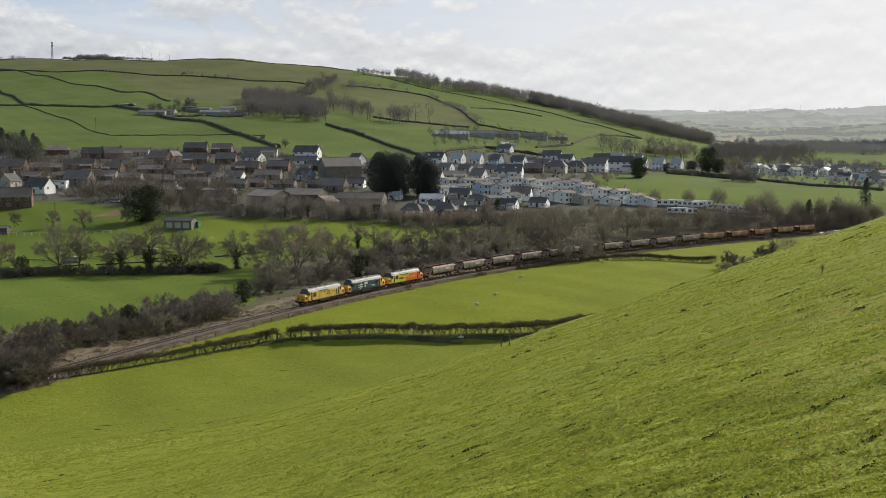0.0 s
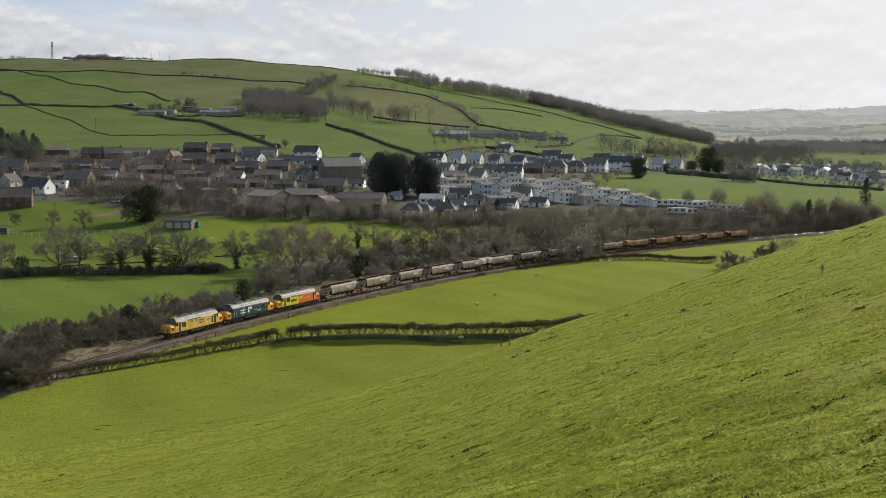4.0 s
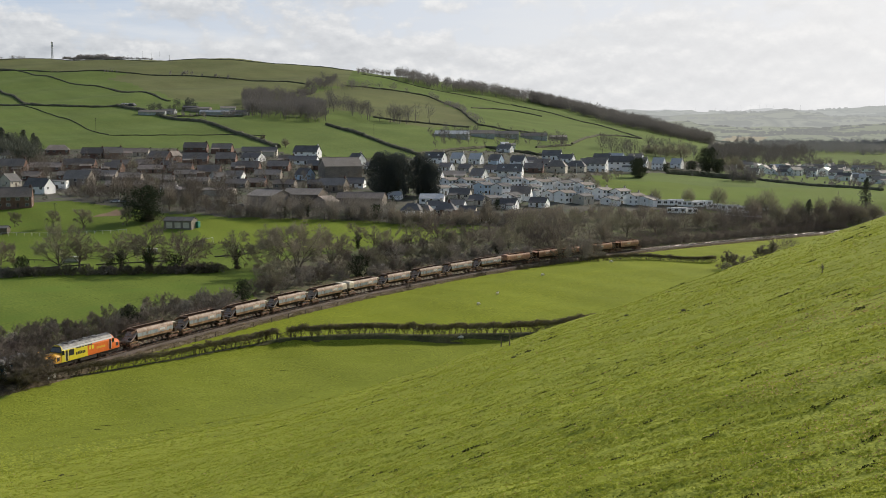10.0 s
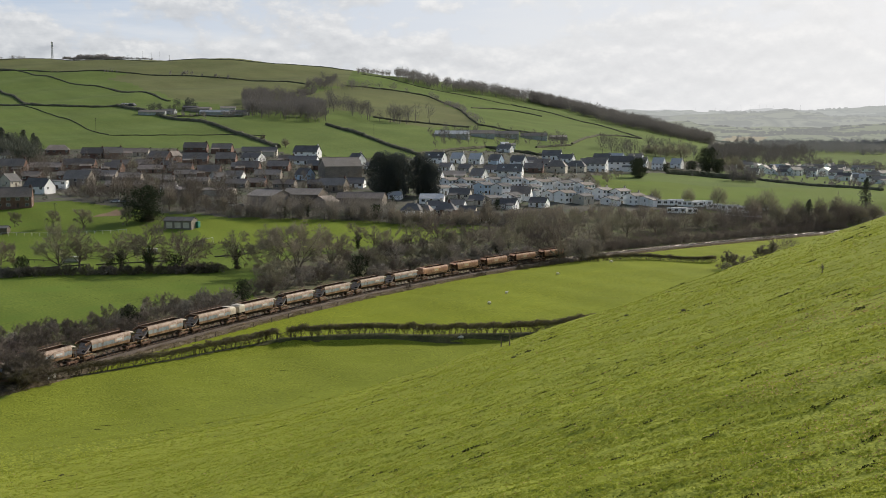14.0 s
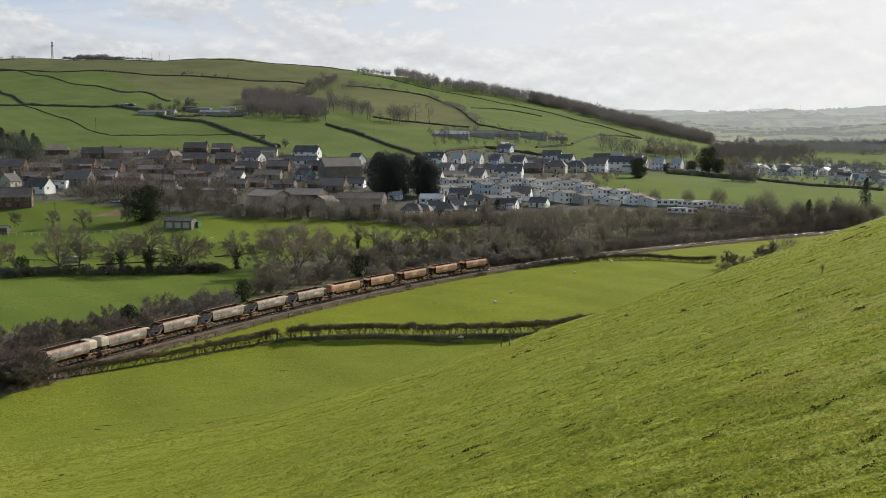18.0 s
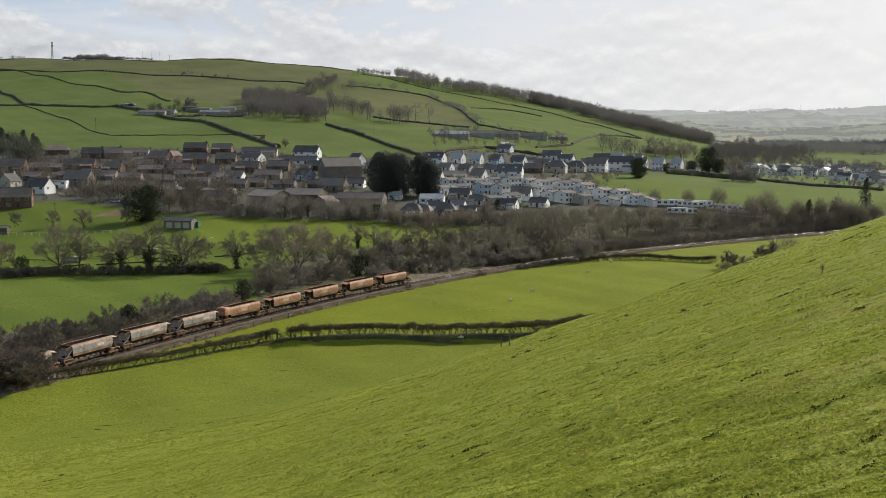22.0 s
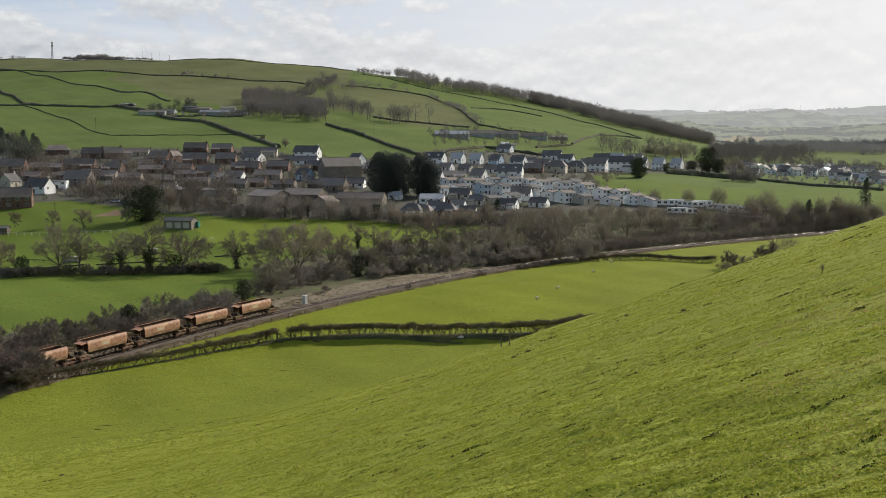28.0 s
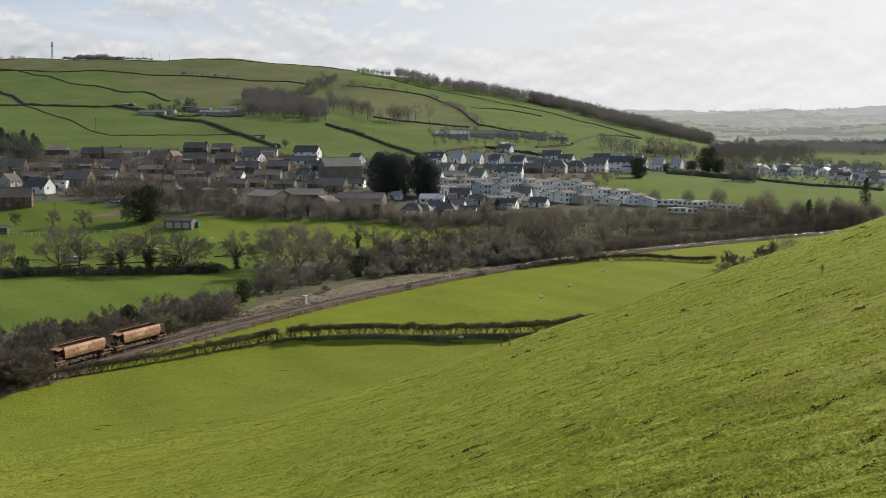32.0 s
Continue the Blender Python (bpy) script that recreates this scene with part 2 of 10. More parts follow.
def build_ground():
    fine = np.linspace(-radians(27), radians(27), 520)
    rest = np.linspace(radians(27), 2 * math.pi - radians(27), 60)[1:-1]
    ang = np.concatenate([fine, rest])
    rad = np.concatenate([[0.01, 1.5, 3, 5, 7.5, 10], np.geomspace(12, 160, 340), np.geomspace(160, 560, 170)[1:], np.geomspace(560, 4930, 150)[1:]])
    A, R = np.meshgrid(ang, rad)
    x, y = R * np.sin(A) + 0.37, R * np.cos(A) - 0.21
    z = ground_z(x, y)
    rng = np.random.default_rng(3)
    z += hummocks(x, y) * (np.abs(A) < radians(27)) + rng.normal(0, 1, z.shape) * 0.006 * ramp(9, 16, R) * (1 - ramp(60, 170, R)) * (np.abs(A) < radians(27))
    nr, na = x.shape
    co = np.stack([x, y, z], -1).reshape(-1, 3)
    i, j = np.meshgrid(np.arange(nr - 1), np.arange(na), indexing="ij")
    jn = (j + 1) % na
    quads = np.stack([i * na + j, i * na + jn, (i + 1) * na + jn, (i + 1) * na + j], -1).reshape(-1, 4)[:, ::-1]
    me = bpy.data.meshes.new("ground")
    me.vertices.add(len(co))
    me.vertices.foreach_set("co", co.astype(np.float32).ravel())
    me.loops.add(quads.size)
    me.loops.foreach_set("vertex_index", quads.astype(np.int32).ravel())
    me.polygons.add(len(quads))
    me.polygons.foreach_set("loop_start", np.arange(0, quads.size, 4, dtype=np.int32))
    me.polygons.foreach_set("loop_total", np.full(len(quads), 4, np.int32))
    c = co[quads].mean(1)
    cx, cy = c[:, 0], c[:, 1]
    wob = 1.5 * np.sin(cx / 5.0) + 1.2 * np.sin(cy / 3.7 + cx / 9)
    kind = np.zeros(len(quads), np.int32)
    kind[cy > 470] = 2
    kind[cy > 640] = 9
    kind[(cy > 150) & (cx < track_x(np.clip(cy, 183, 478))) & (cy < 640)] = 2
    kind[inside(cx + wob, cy + wob, LUSH)] = 10
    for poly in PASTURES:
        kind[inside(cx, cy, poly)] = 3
    kind[inside(cx + wob, cy + wob, SCRUB)] = 5
    kind[inside(cx + wob, cy, TOWN)] = 6
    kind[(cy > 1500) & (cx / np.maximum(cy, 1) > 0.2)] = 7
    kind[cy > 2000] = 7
    kind[(kind == 0) & (cy < hedge_y(cx) - 1.0) & (cy < 236) & (cy > 0)] = 8
    kind[(R[:-1].ravel() < 150) & (rng.random(len(quads)) < ramp(1.0, 13.0, c[:, 2])) & ((kind == 0) | (kind == 8))] = 1
    me.polygons.foreach_set("material_index", kind)
    me.polygons.foreach_set("use_smooth", np.ones(len(quads), bool))
    for k in GROUND_MATS:
        me.materials.append(M[k])
    me.update(calc_edges=True)
    tagged(new("ground", me), "rolling green farmland with grass fields and a valley floor", "ground", kind="structure")


build_ground()


# ---- sky ----
def cloud_material():
    m = bpy.data.materials.new("cloudy_sky")
    m.use_nodes = True
    n, l = m.node_tree.nodes, m.node_tree.links
    n.remove(n["Principled BSDF"])
    em, tc = n.new("ShaderNodeEmission"), n.new("ShaderNodeTexCoord")
    sep = n.new("ShaderNodeSeparateXYZ")
    l.new(tc.outputs["Object"], sep.inputs[0])

    def math_node(op, a, b=None, clamp=False):
        k = n.new("ShaderNodeMath")
        k.operation, k.use_clamp = op, clamp
        for v, s in ((a, k.inputs[0]), (b, k.inputs[1])):
            if isinstance(v, bpy.types.NodeSocket):
                l.new(v, s)
            elif v is not None:
                s.default_value = v
        return k.outputs[0]

    def noise_at(sx, sz, seed, detail=7.0, rough=0.55, lift=0.0):
        mp, t = n.new("ShaderNodeMapping"), n.new("ShaderNodeTexNoise")
        mp.inputs["Scale"].default_value, mp.inputs["Location"].default_value = (sx, sx, sz), (seed, seed * 0.7, lift)
        l.new(tc.outputs["Object"], mp.inputs["Vector"])
        l.new(mp.outputs[0], t.inputs["Vector"])
        t.inputs["Scale"].default_value, t.inputs["Detail"].default_value, t.inputs["Roughness"].default_value = 1, detail, rough
        return t.outputs["Fac"]

    def ramp_node(v, stops):
        r = n.new("ShaderNodeValToRGB")
        r.color_ramp.elements[0].position, r.color_ramp.elements[0].color = stops[0][0], (*stops[0][1], 1)
        r.color_ramp.elements[1].position, r.color_ramp.elements[1].color = stops[-1][0], (*stops[-1][1], 1)
        for pos, c in stops[1:-1]:
            r.color_ramp.elements.new(pos).color = (*c, 1)
        l.new(v, r.inputs[0])
        return r.outputs[0]

    def mixc(f, a, b):
        x = n.new("ShaderNodeMix")
        x.data_type = "RGBA"
        for v, s in ((f, x.inputs["Factor"]), (a, x.inputs[6]), (b, x.inputs[7])):
            if isinstance(v, bpy.types.NodeSocket):
                l.new(v, s)
            elif isinstance(v, tuple):
                s.default_value = (*v, 1)
            else:
                s.default_value = v
        return x.outputs[2]

    h = math_node("DIVIDE", sep.outputs["Z"], 700.0, True)
    east = math_node("MULTIPLY_ADD", sep.outputs["X"], 1 / 4600.0)
    n[east.node.name].inputs[2].default_value = 0.45
    n[east.node.name].use_clamp = True
    clear = ramp_node(h, [(0.0, (0.76, 0.775, 0.79)), (0.5, (0.58, 0.64, 0.715)), (1.0, (0.47, 0.57, 0.715))])
    base = mixc(math_node("MULTIPLY", east, 1.0, True), clear, (0.93, 0.915, 0.905))

    def heap(lift):
        return noise_at(0.0034, 0.0058, 3.0, 9.0, 0.58, lift)

    def cover(v):
        grey = lambda v: (v, v, v)
        top = math_node("SUBTRACT", ramp_node(h, [(0.0, grey(0.36)), (0.5, grey(0.40)), (0.62, grey(0.31)), (0.72, grey(0.15)), (0.85, grey(0.10)), (1.0, grey(0.15))]), 0.2)
        return math_node("ADD", math_node("ADD", v, top), math_node("MULTIPLY", noise_at(0.0009, 0.0016, 9.0, 2.0), 0.35))

    low = cover(heap(0.0))
    mask = math_node("MULTIPLY", math_node("SUBTRACT", low, 0.575), 9.0, True)
    lit = math_node("MULTIPLY_ADD", math_node("SUBTRACT", heap(0.0), heap(0.2)), 3.4, True)
    n[lit.node.name].inputs[2].default_value = 0.45
    body = ramp_node(lit, [(0.0, (0.46, 0.485, 0.52)), (0.5, (0.60, 0.62, 0.645)), (1.0, (0.83, 0.83, 0.825))])
    body = mixc(math_node("MULTIPLY", east, 0.80, True), body, (0.96, 0.945, 0.935))
    col = mixc(math_node("MULTIPLY", mask, 0.9), base, body)
    veil = math_node("MULTIPLY", math_node("SUBTRACT", noise_at(0.0009, 0.0075, 31.0), 0.50), 5.0, True)
    col = mixc(math_node("MULTIPLY", veil, 0.5), col, (0.80, 0.81, 0.82))
    l.new(col, em.inputs[0])
    em.inputs[1].default_value = 1.0
    l.new(em.outputs[0], n["Material Output"].inputs[0])
    return m


def build_sky():
    verts, faces = [], []
    na, nh = 60, 12
    for j in range(nh + 1):
        e = radians(-3 + 24 * j / nh)
        for i in range(na + 1):
            a = radians(-48 + 96 * i / na)
            verts.append((4960 * math.sin(a) * math.cos(e), 4960 * math.cos(a) * math.cos(e), 4960 * math.sin(e)))
    for j in range(nh):
        for i in range(na):
            k = j * (na + 1) + i
            faces.append((k, k + 1, k + na + 2, k + na + 1))
    ob = new("backdrop", mesh_of("backdrop", verts, faces, cloud_material(), True))
    ob.location = (0, 0, EYE_HEIGHT)
    return tagged(ob, "pale cloudy sky with drifting white heaped clouds", "sky", kind="structure")


sky = build_sky()


# ---- railway ----
M["ballast"] = mat("ballast", (0.092, 0.074, 0.06), (0.16, 0.13, 0.107), 0.14, 0.95, 0.05, big=0.2, big_size=6)
M["rail"] = mat("rusty_rail", (0.10, 0.06, 0.04), (0.16, 0.10, 0.07), 0.3, 0.6, 0.0)
M["rail_head"] = mat("worn_rail_head", (0.30, 0.28, 0.26), (0.40, 0.375, 0.35), 0.5, 0.36, metal=1.0)
M["sleeper"] = mat("concrete_sleeper", (0.075, 0.062, 0.052), (0.13, 0.107, 0.09), 0.3, 0.9, 0.01, vary=0.2)


def along(offset, heights, step, s0, s1, material, name, parent, label, smooth=False):
    """Sweeps a profile of (across, z) along the railway."""
    verts, faces = [], []
    ss = np.arange(s0, s1, step)
    k = len(heights)
    for s in ss:
        x, y = on_track(s)
        xa, ya = on_track(s + 0.6)
        d = math.hypot(xa - x, ya - y)
        nx, ny = (ya - y) / d, -(xa - x) / d
        for o, z in heights:
            verts.append((x + nx * (o + offset), y + ny * (o + offset), z))
    for i in range(len(ss) - 1):
        for j in range(k - 1):
            a = i * k + j
            faces.append((a, a + 1, a + k + 1, a + k))
    return part(name, mesh_of(name, verts, faces, material, smooth), None, parent, label)


def build_railway():
    track = thing("railway_track", pose(0, 0, 0), "single railway line curving through the valley on brown ballast", "railway", kind="structure")
    along(0, [(-2.4, -0.85), (-1.5, -0.26), (1.5, -0.26), (2.4, -0.85)], 2.0, -420, 640, M["ballast"], "ballast_bed", track, "brown stone ballast")
    for o in (-0.7525, 0.7525):
        along(o, [(-0.07, -0.16), (-0.02, -0.14), (-0.036, -0.04), (-0.036, -0.012), (0.036, -0.012), (0.036, -0.04), (0.02, -0.14), (0.07, -0.16)], 2.0, -420, 640, M["rail"], "rail", track, "steel rail with rusty sides")
        along(o, [(-0.04, -0.02), (-0.03, -0.0105), (-0.016, -0.002), (0.0, 0.001), (0.016, -0.002), (0.03, -0.0105), (0.04, -0.02)], 2.0, -420, 640, M["rail_head"], "rail_head", track, "bright worn rail head", True)
    bm_v, bm_f = [], []
    for s in np.arange(-40, 470, 0.65):
        x, y = on_track(s)
        xa, ya = on_track(s + 0.5)
        h = math.atan2(ya - y, xa - x)
        c, w = math.cos(h), math.sin(h)
        b = len(bm_v)
        for z in (-0.4, -0.165):
            for lx, ly in ((-0.13, -1.25), (0.13, -1.25), (0.13, 1.25), (-0.13, 1.25)):
                bm_v.append((x + lx * c - ly * w, y + lx * w + ly * c, z))
        bm_f += [(b + 4, b + 5, b + 6, b + 7), (b, b + 1, b + 5, b + 4), (b + 1, b + 2, b + 6, b + 5), (b + 2, b + 3, b + 7, b + 6), (b + 3, b, b + 4, b + 7)]
    sl = part("sleepers", mesh_of("sleepers", bm_v, bm_f, M["sleeper"]), None, track, "row of concrete sleepers")
    sl["kind"] = "stuff"


build_railway()


def strip(name, label, material, rows, lift=0.03):
    """A ribbon of ground with its own surface, laid on the land; rows of points across it."""
    vs, fs, k = [], [], len(rows[0])
    for r in rows:
        for x, y in r:
            vs.append((x, y, gz(x, y) + lift))
    for i in range(len(rows) - 1):
        for j in range(k - 1):
            a = i * k + j
            fs.append((a, a + 1, a + k + 1, a + k))
    tagged(new(name, mesh_of(name, vs, fs, material, True)), label, "verge", kind="structure")


M["bank"] = mat("shaded_earth_bank", (0.06, 0.06, 0.025), (0.11, 0.105, 0.045), 0.6, 0.95, 0.06, big=0.25, big_size=4, third=(0.075, 0.09, 0.02))


def verges():
    rnd = random.Random(2)
    for side, w0, w1 in ((1, 1.75, 5.2), (-1, 1.9, 9.0)):
        rows = []
        for s in np.arange(-30, 440, 1.0):
            (x, y), (xa, ya) = on_track(s), on_track(s + 1)
            d = math.hypot(xa - x, ya - y)
            nx, ny = (ya - y) / d * side, -(xa - x) / d * side
            w = w1 + rnd.uniform(-0.3, 0.3) + 0.5 * math.sin(s / 7) + (-4.0 * float(ramp(185, 215, s)) + 5.0 * float(ramp(70, 110, s) * (1 - ramp(160, 190, s))) + 4.0 * float(1 - ramp(30, 70, s)) if side < 0 else 0)
            rows.append([(x + nx * o, y + ny * o) for o in np.linspace(w0, w, 7)])
        strip("verge", "rough dead grass verge beside the railway", M["verge"], rows)
    # earth bank; its dark colour also stands for the hedge's shadow
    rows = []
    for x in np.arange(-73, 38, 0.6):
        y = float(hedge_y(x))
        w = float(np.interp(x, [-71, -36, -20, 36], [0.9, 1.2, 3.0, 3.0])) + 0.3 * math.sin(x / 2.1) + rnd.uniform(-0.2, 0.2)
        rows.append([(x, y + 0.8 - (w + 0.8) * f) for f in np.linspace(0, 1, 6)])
    strip("hedge_bank", "earth bank under the hedge, darkened to carry the hedge's shade", M["bank"], rows)


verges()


# ---- train ----
def paint(name, c, rough=0.45, wear=0.12, dirt=(0.10, 0.08, 0.06), size=0.5):
    return mat(name, c, tuple(v * (1 - wear) for v in c), size, rough, 0.0, big=0.08, big_size=2.5, spec=0.5)


M["rail_yellow"] = mat("grimy_loco_yellow", (0.66, 0.44, 0.065), (0.76, 0.53, 0.10), 0.6, 0.4, big=0.12, big_size=2.0, third=(0.52, 0.36, 0.13), spec=0.5)
M["warm_yellow"] = paint("warning_yellow", (0.76, 0.40, 0.04))
M["lemon"] = paint("lemon_yellow", (0.78, 0.66, 0.03))
M["orange"] = paint("bright_orange", (0.78, 0.17, 0.02))
M["teal"] = paint("dark_teal", (0.012, 0.055, 0.075))
M["white_paint"] = paint("white_paint", (0.75, 0.77, 0.78))
M["loco_black"] = paint("loco_black", (0.02, 0.02, 0.022), 0.4)
M["roof_grey"] = mat("sooty_silver_roof", (0.085, 0.083, 0.08), (0.20, 0.196, 0.19), 0.5, 0.5, 0.0, metal=0.1, big=0.3, big_size=2.2, third=(0.06, 0.057, 0.054), spec=0.5)
M["cantrail"] = paint("cantrail_highlight", (0.42, 0.42, 0.40))
M["underframe"] = mat("grimy_underframe", (0.03, 0.026, 0.022), (0.065, 0.05, 0.04), 0.3, 0.8)
M["wheel_steel"] = mat("wheel_steel", (0.09, 0.06, 0.045), (0.15, 0.10, 0.075), 0.25, 0.55, metal=0.4)
M["dark_glass"] = mat("dark_glass", (0.012, 0.014, 0.016), (0.02, 0.022, 0.024), 2.0, 0.06, spec=0.8)
M["cream_panel"] = mat("pale_panel_paint", (0.55, 0.47, 0.27), (0.64, 0.56, 0.36), 0.4, 0.5)
M["grille"] = mat("dark_grille", (0.04, 0.037, 0.033), (0.07, 0.065, 0.06), 0.1, 0.7)

HALF = [(1.34, 1.05), (1.36, 1.30), (1.36, 2.75), (1.30, 3.00), (1.12, 3.35), (0.80, 3.66), (0.40, 3.83), (0.0, 3.88)]


def wheel_mesh(r, width=0.13):
    bm = bmesh.new()
    ring = lambda y, q: [(q * math.cos(t), y, q * math.sin(t)) for t in (2 * math.pi * i / 18 for i in range(18))]
    loft(bm, [ring(-width / 2, r * 0.2), ring(-width / 2, r * 0.62), ring(-width * 0.25, r * 0.68), ring(-width / 2, r * 0.86), ring(-width / 2, r), ring(width * 0.3, r), ring(width * 0.32, r * 1.06), ring(width / 2, r * 1.05), ring(width / 2, r * 0.2)])
    return finish(bm, "wheel", M["wheel_steel"], False)


LOCO_WHEEL, WAGON_WHEEL = wheel_mesh(0.57), wheel_mesh(0.44)


def bogie(parent, x, axles, wheel, r, length, label, frame_mat):
    bm = bmesh.new()
    for y in (-1.02, 1.02):
        box(bm, x - length / 2, x + length / 2, y - 0.09, y + 0.09, r * 0.85, r * 0.85 + 0.34, 0.03)
        for a in axles:
            box(bm, x + a - 0.2, x + a + 0.2, y - 0.16, y + 0.16, r - 0.19, r + 0.2, 0.04)
            box(bm, x + a - 0.45, x + a - 0.27, y - 0.13, y + 0.13, r - 0.05, r + 0.33, 0.02)
            box(bm, x + a + 0.27, x + a + 0.45, y - 0.13, y + 0.13, r - 0.05, r + 0.33, 0.02)
    box(bm, x - 0.5, x + 0.5, -1.0, 1.0, r * 0.8, r * 0.8 + 0.3, 0.03)
    b = part("bogie", bm, frame_mat, parent, label)
    for a in axles:
        for y in (-0.755, 0.755):
            part("wheel", wheel, None, b, "", pose(x + a, y, r, 0, 0, 0 if y > 0 else 180))
        ax = bmesh.new()
        tube(ax, (x + a, -0.75, r), (x + a, 0.75, r), 0.09)
        part("axle", ax, M["wheel_steel"], b)
    return b


def side_panel(x0, x1, z0, z1, y, t=0.012):
    return boxes((x0, x1, y, y + t, z0, z1) if y > 0 else (x0, x1, y - t, y, z0, z1))


def both(name, x0, x1, z0, z1, material, parent, label="", y=1.36, t=0.012):
    for s in (1, -1):
        part(name, side_panel(x0, x1, z0, z1, s * y, t), material, parent, label)


def locomotive(label, scheme):
    """A diesel locomotive with a bonnet at each end; +x is the way it runs."""
    t = thing("locomotive", pose(0, 0, 0), label, "locomotive", "locomotives of the train")
    rib = HALF[:3]
    cut = scheme.get("cut", 0.0)
    wall = [(1.34, 1.05), (1.36, 1.30), (1.36, 2.75), (1.30, 3.00)]

    def skin(x0, x1, half, material, name, lab=""):
        bm = bmesh.new()
        loft(bm, [[(x, y, z) for y, z in half] + [(x, -y, z) for y, z in half[::-1]] for x in (x0, x1)])
        return part(name, bm, material, t, lab)

    cab = 6.9
    if cut is not None and scheme["front"] is not scheme["rear"]:
        skin(cut, cab - 0.75, wall, scheme["front"], "body_side", scheme["front_label"])
        skin(-cab + 0.75, cut, wall, scheme["rear"], "body_side", scheme["rear_label"])
    else:
        skin(-cab + 0.75, cab - 0.75, wall, scheme["front"], "body_side", scheme["front_label"])
    # roof
    bm = bmesh.new()
    top = HALF[3:]
    loft(bm, [[(x, y, z) for y, z in top] + [(x, -y, z) for y, z in top[-2::-1]] for x in (-cab + 0.3, cab - 0.3)])
    roof = part("roof", bm, M["roof_grey"], t, "weathered silver-grey roof", smooth=False)
    for k in range(5):
        part("roof_hatch", boxes((-3.6 + k * 1.35, -2.6 + k * 1.35, -0.42, 0.42, 3.8, 3.93), bevel=0.03), M["grille"] if k in (1, 3) else M["roof_grey"], roof, "raised roof hatch")
    bm = bmesh.new()
    tube(bm, (4.6, 0, 3.8), (4.6, 0, 3.97), 0.62, 0.58, 16)
    # pale strip on each roof edge: the highlight there, given as colour
    for s in (1, -1):
        part("cantrail", loft(bmesh.new(), [[(x, s * y, z) for y, z in ((1.31, 3.0), (1.2, 3.25), (1.17, 3.23), (1.28, 2.98))] for x in (-cab + 0.4, cab - 0.4)]), M["cantrail"], roof, "roof edge with its highlight put into a pale colour")
    fan = part("radiator_fan", bm, M["grille"], roof, "round dark radiator fan")
    for s in (1, -1):
        end = scheme["cab_front"] if s > 0 else scheme["cab_rear"]
        nose = scheme["nose_front"] if s > 0 else scheme["nose_rear"]
        # cab shell, its windscreen leaning back
        bm = bmesh.new()
        a = [(s * 6.15, y, z) for y, z in HALF] + [(s * 6.15, -y, z) for y, z in HALF[-2::-1]]
        b = [(s * (7.05 if z < 2.6 else 7.05 - (z - 2.6) * 0.34), y * (1.0 if z < 2.6 else 0.985), min(z, 3.78)) for _, y, z in a]
        loft(bm, [a, b])
        part("cab", bm, end, t, "driver's cab")
        # bonnet
        half = [(1.27, 1.05), (1.29, 1.35), (1.27, 2.10), (1.12, 2.42), (0.70, 2.60), (0.0, 2.66)]
        tip = [(1.05, 1.05), (1.10, 1.35), (1.06, 1.95), (0.92, 2.20), (0.58, 2.36), (0.0, 2.42)]
        ring = lambda x, h: [(x, y, z) for y, z in h] + [(x, -y, z) for y, z in h[-2::-1]]
        bm = loft(bmesh.new(), [ring(s * 6.95, half), ring(s * 8.35, half), ring(s * 8.62, [(p * 0.5 + q * 0.5, w * 0.5 + v * 0.5) for (p, w), (q, v) in zip(half, tip)]), ring(s * 8.75, tip)])
        nz = part("nose", bm, nose, t, "rounded bonnet")
        part("nose_door", boxes((s * 8.75 - 0.01, s * 8.75 + 0.02, -0.42, 0.42, 1.25, 2.2)), nose, nz)
        for y in (-0.62, 0.62):
            part("marker_panel", boxes((s * 8.75 - 0.03, s * 8.75 + 0.03, y - 0.16, y + 0.16, 1.35, 1.75), bevel=0.02), M["loco_black"], nz, "dark marker light panel")
        both("nose_grille", min(s * 7.5, s * 8.2), max(s * 7.5, s * 8.2), 1.45, 2.05, M["grille"], nz, "dark nose grille", 1.285)
        # black surround and windscreen panes
        bm = bmesh.new()
        q = [(-1.30, 2.62), (1.30, 2.62), (1.26, 3.0), (1.06, 3.38), (0.7, 3.6), (-0.7, 3.6), (-1.06, 3.38), (-1.26, 3.0)]
        loft(bm, [[(s * (7.066 - (z - 2.6) * 0.34), y, z) for y, z in q], [(s * (7.02 - (z - 2.6) * 0.34), y, z) for y, z in q]])
        part("windscreen_surround", bm, M["loco_black"], t, "black windscreen surround")
        for y0, y1 in ((-1.16, -0.05), (0.05, 1.16)):
            bm = bmesh.new()
            loft(bm, [[(s * (7.085 - (z - 2.6) * 0.34), y, z) for y, z in ((y0, 2.72), (y1, 2.72), (y1 * 0.9, 3.36), (y0 * 0.9, 3.36))],
                      [(s * (7.045 - (z - 2.6) * 0.34), y, z) for y, z in ((y0, 2.72), (y1, 2.72), (y1 * 0.9, 3.36), (y0 * 0.9, 3.36))]])
            part("windscreen", bm, M["dark_glass"], t, "dark cab windscreen")
        x0, x1 = sorted((s * 6.35, s * 6.95))
        both("cab_side_window", x0, x1, 2.25, 2.95, M["dark_glass"], t, "dark cab side window")
        x0, x1 = sorted((s * 5.55, s * 6.05))
        both("cab_door", x0, x1, 1.15, 2.9, scheme["door"], t, "cab door")
        # buffer beam, buffers, coupling
        part("buffer_beam", boxes((s * 8.55 - 0.12, s * 8.55 + 0.12, -1.25, 1.25, 0.78, 1.12), bevel=0.03), M["loco_black"], t, "black buffer beam")
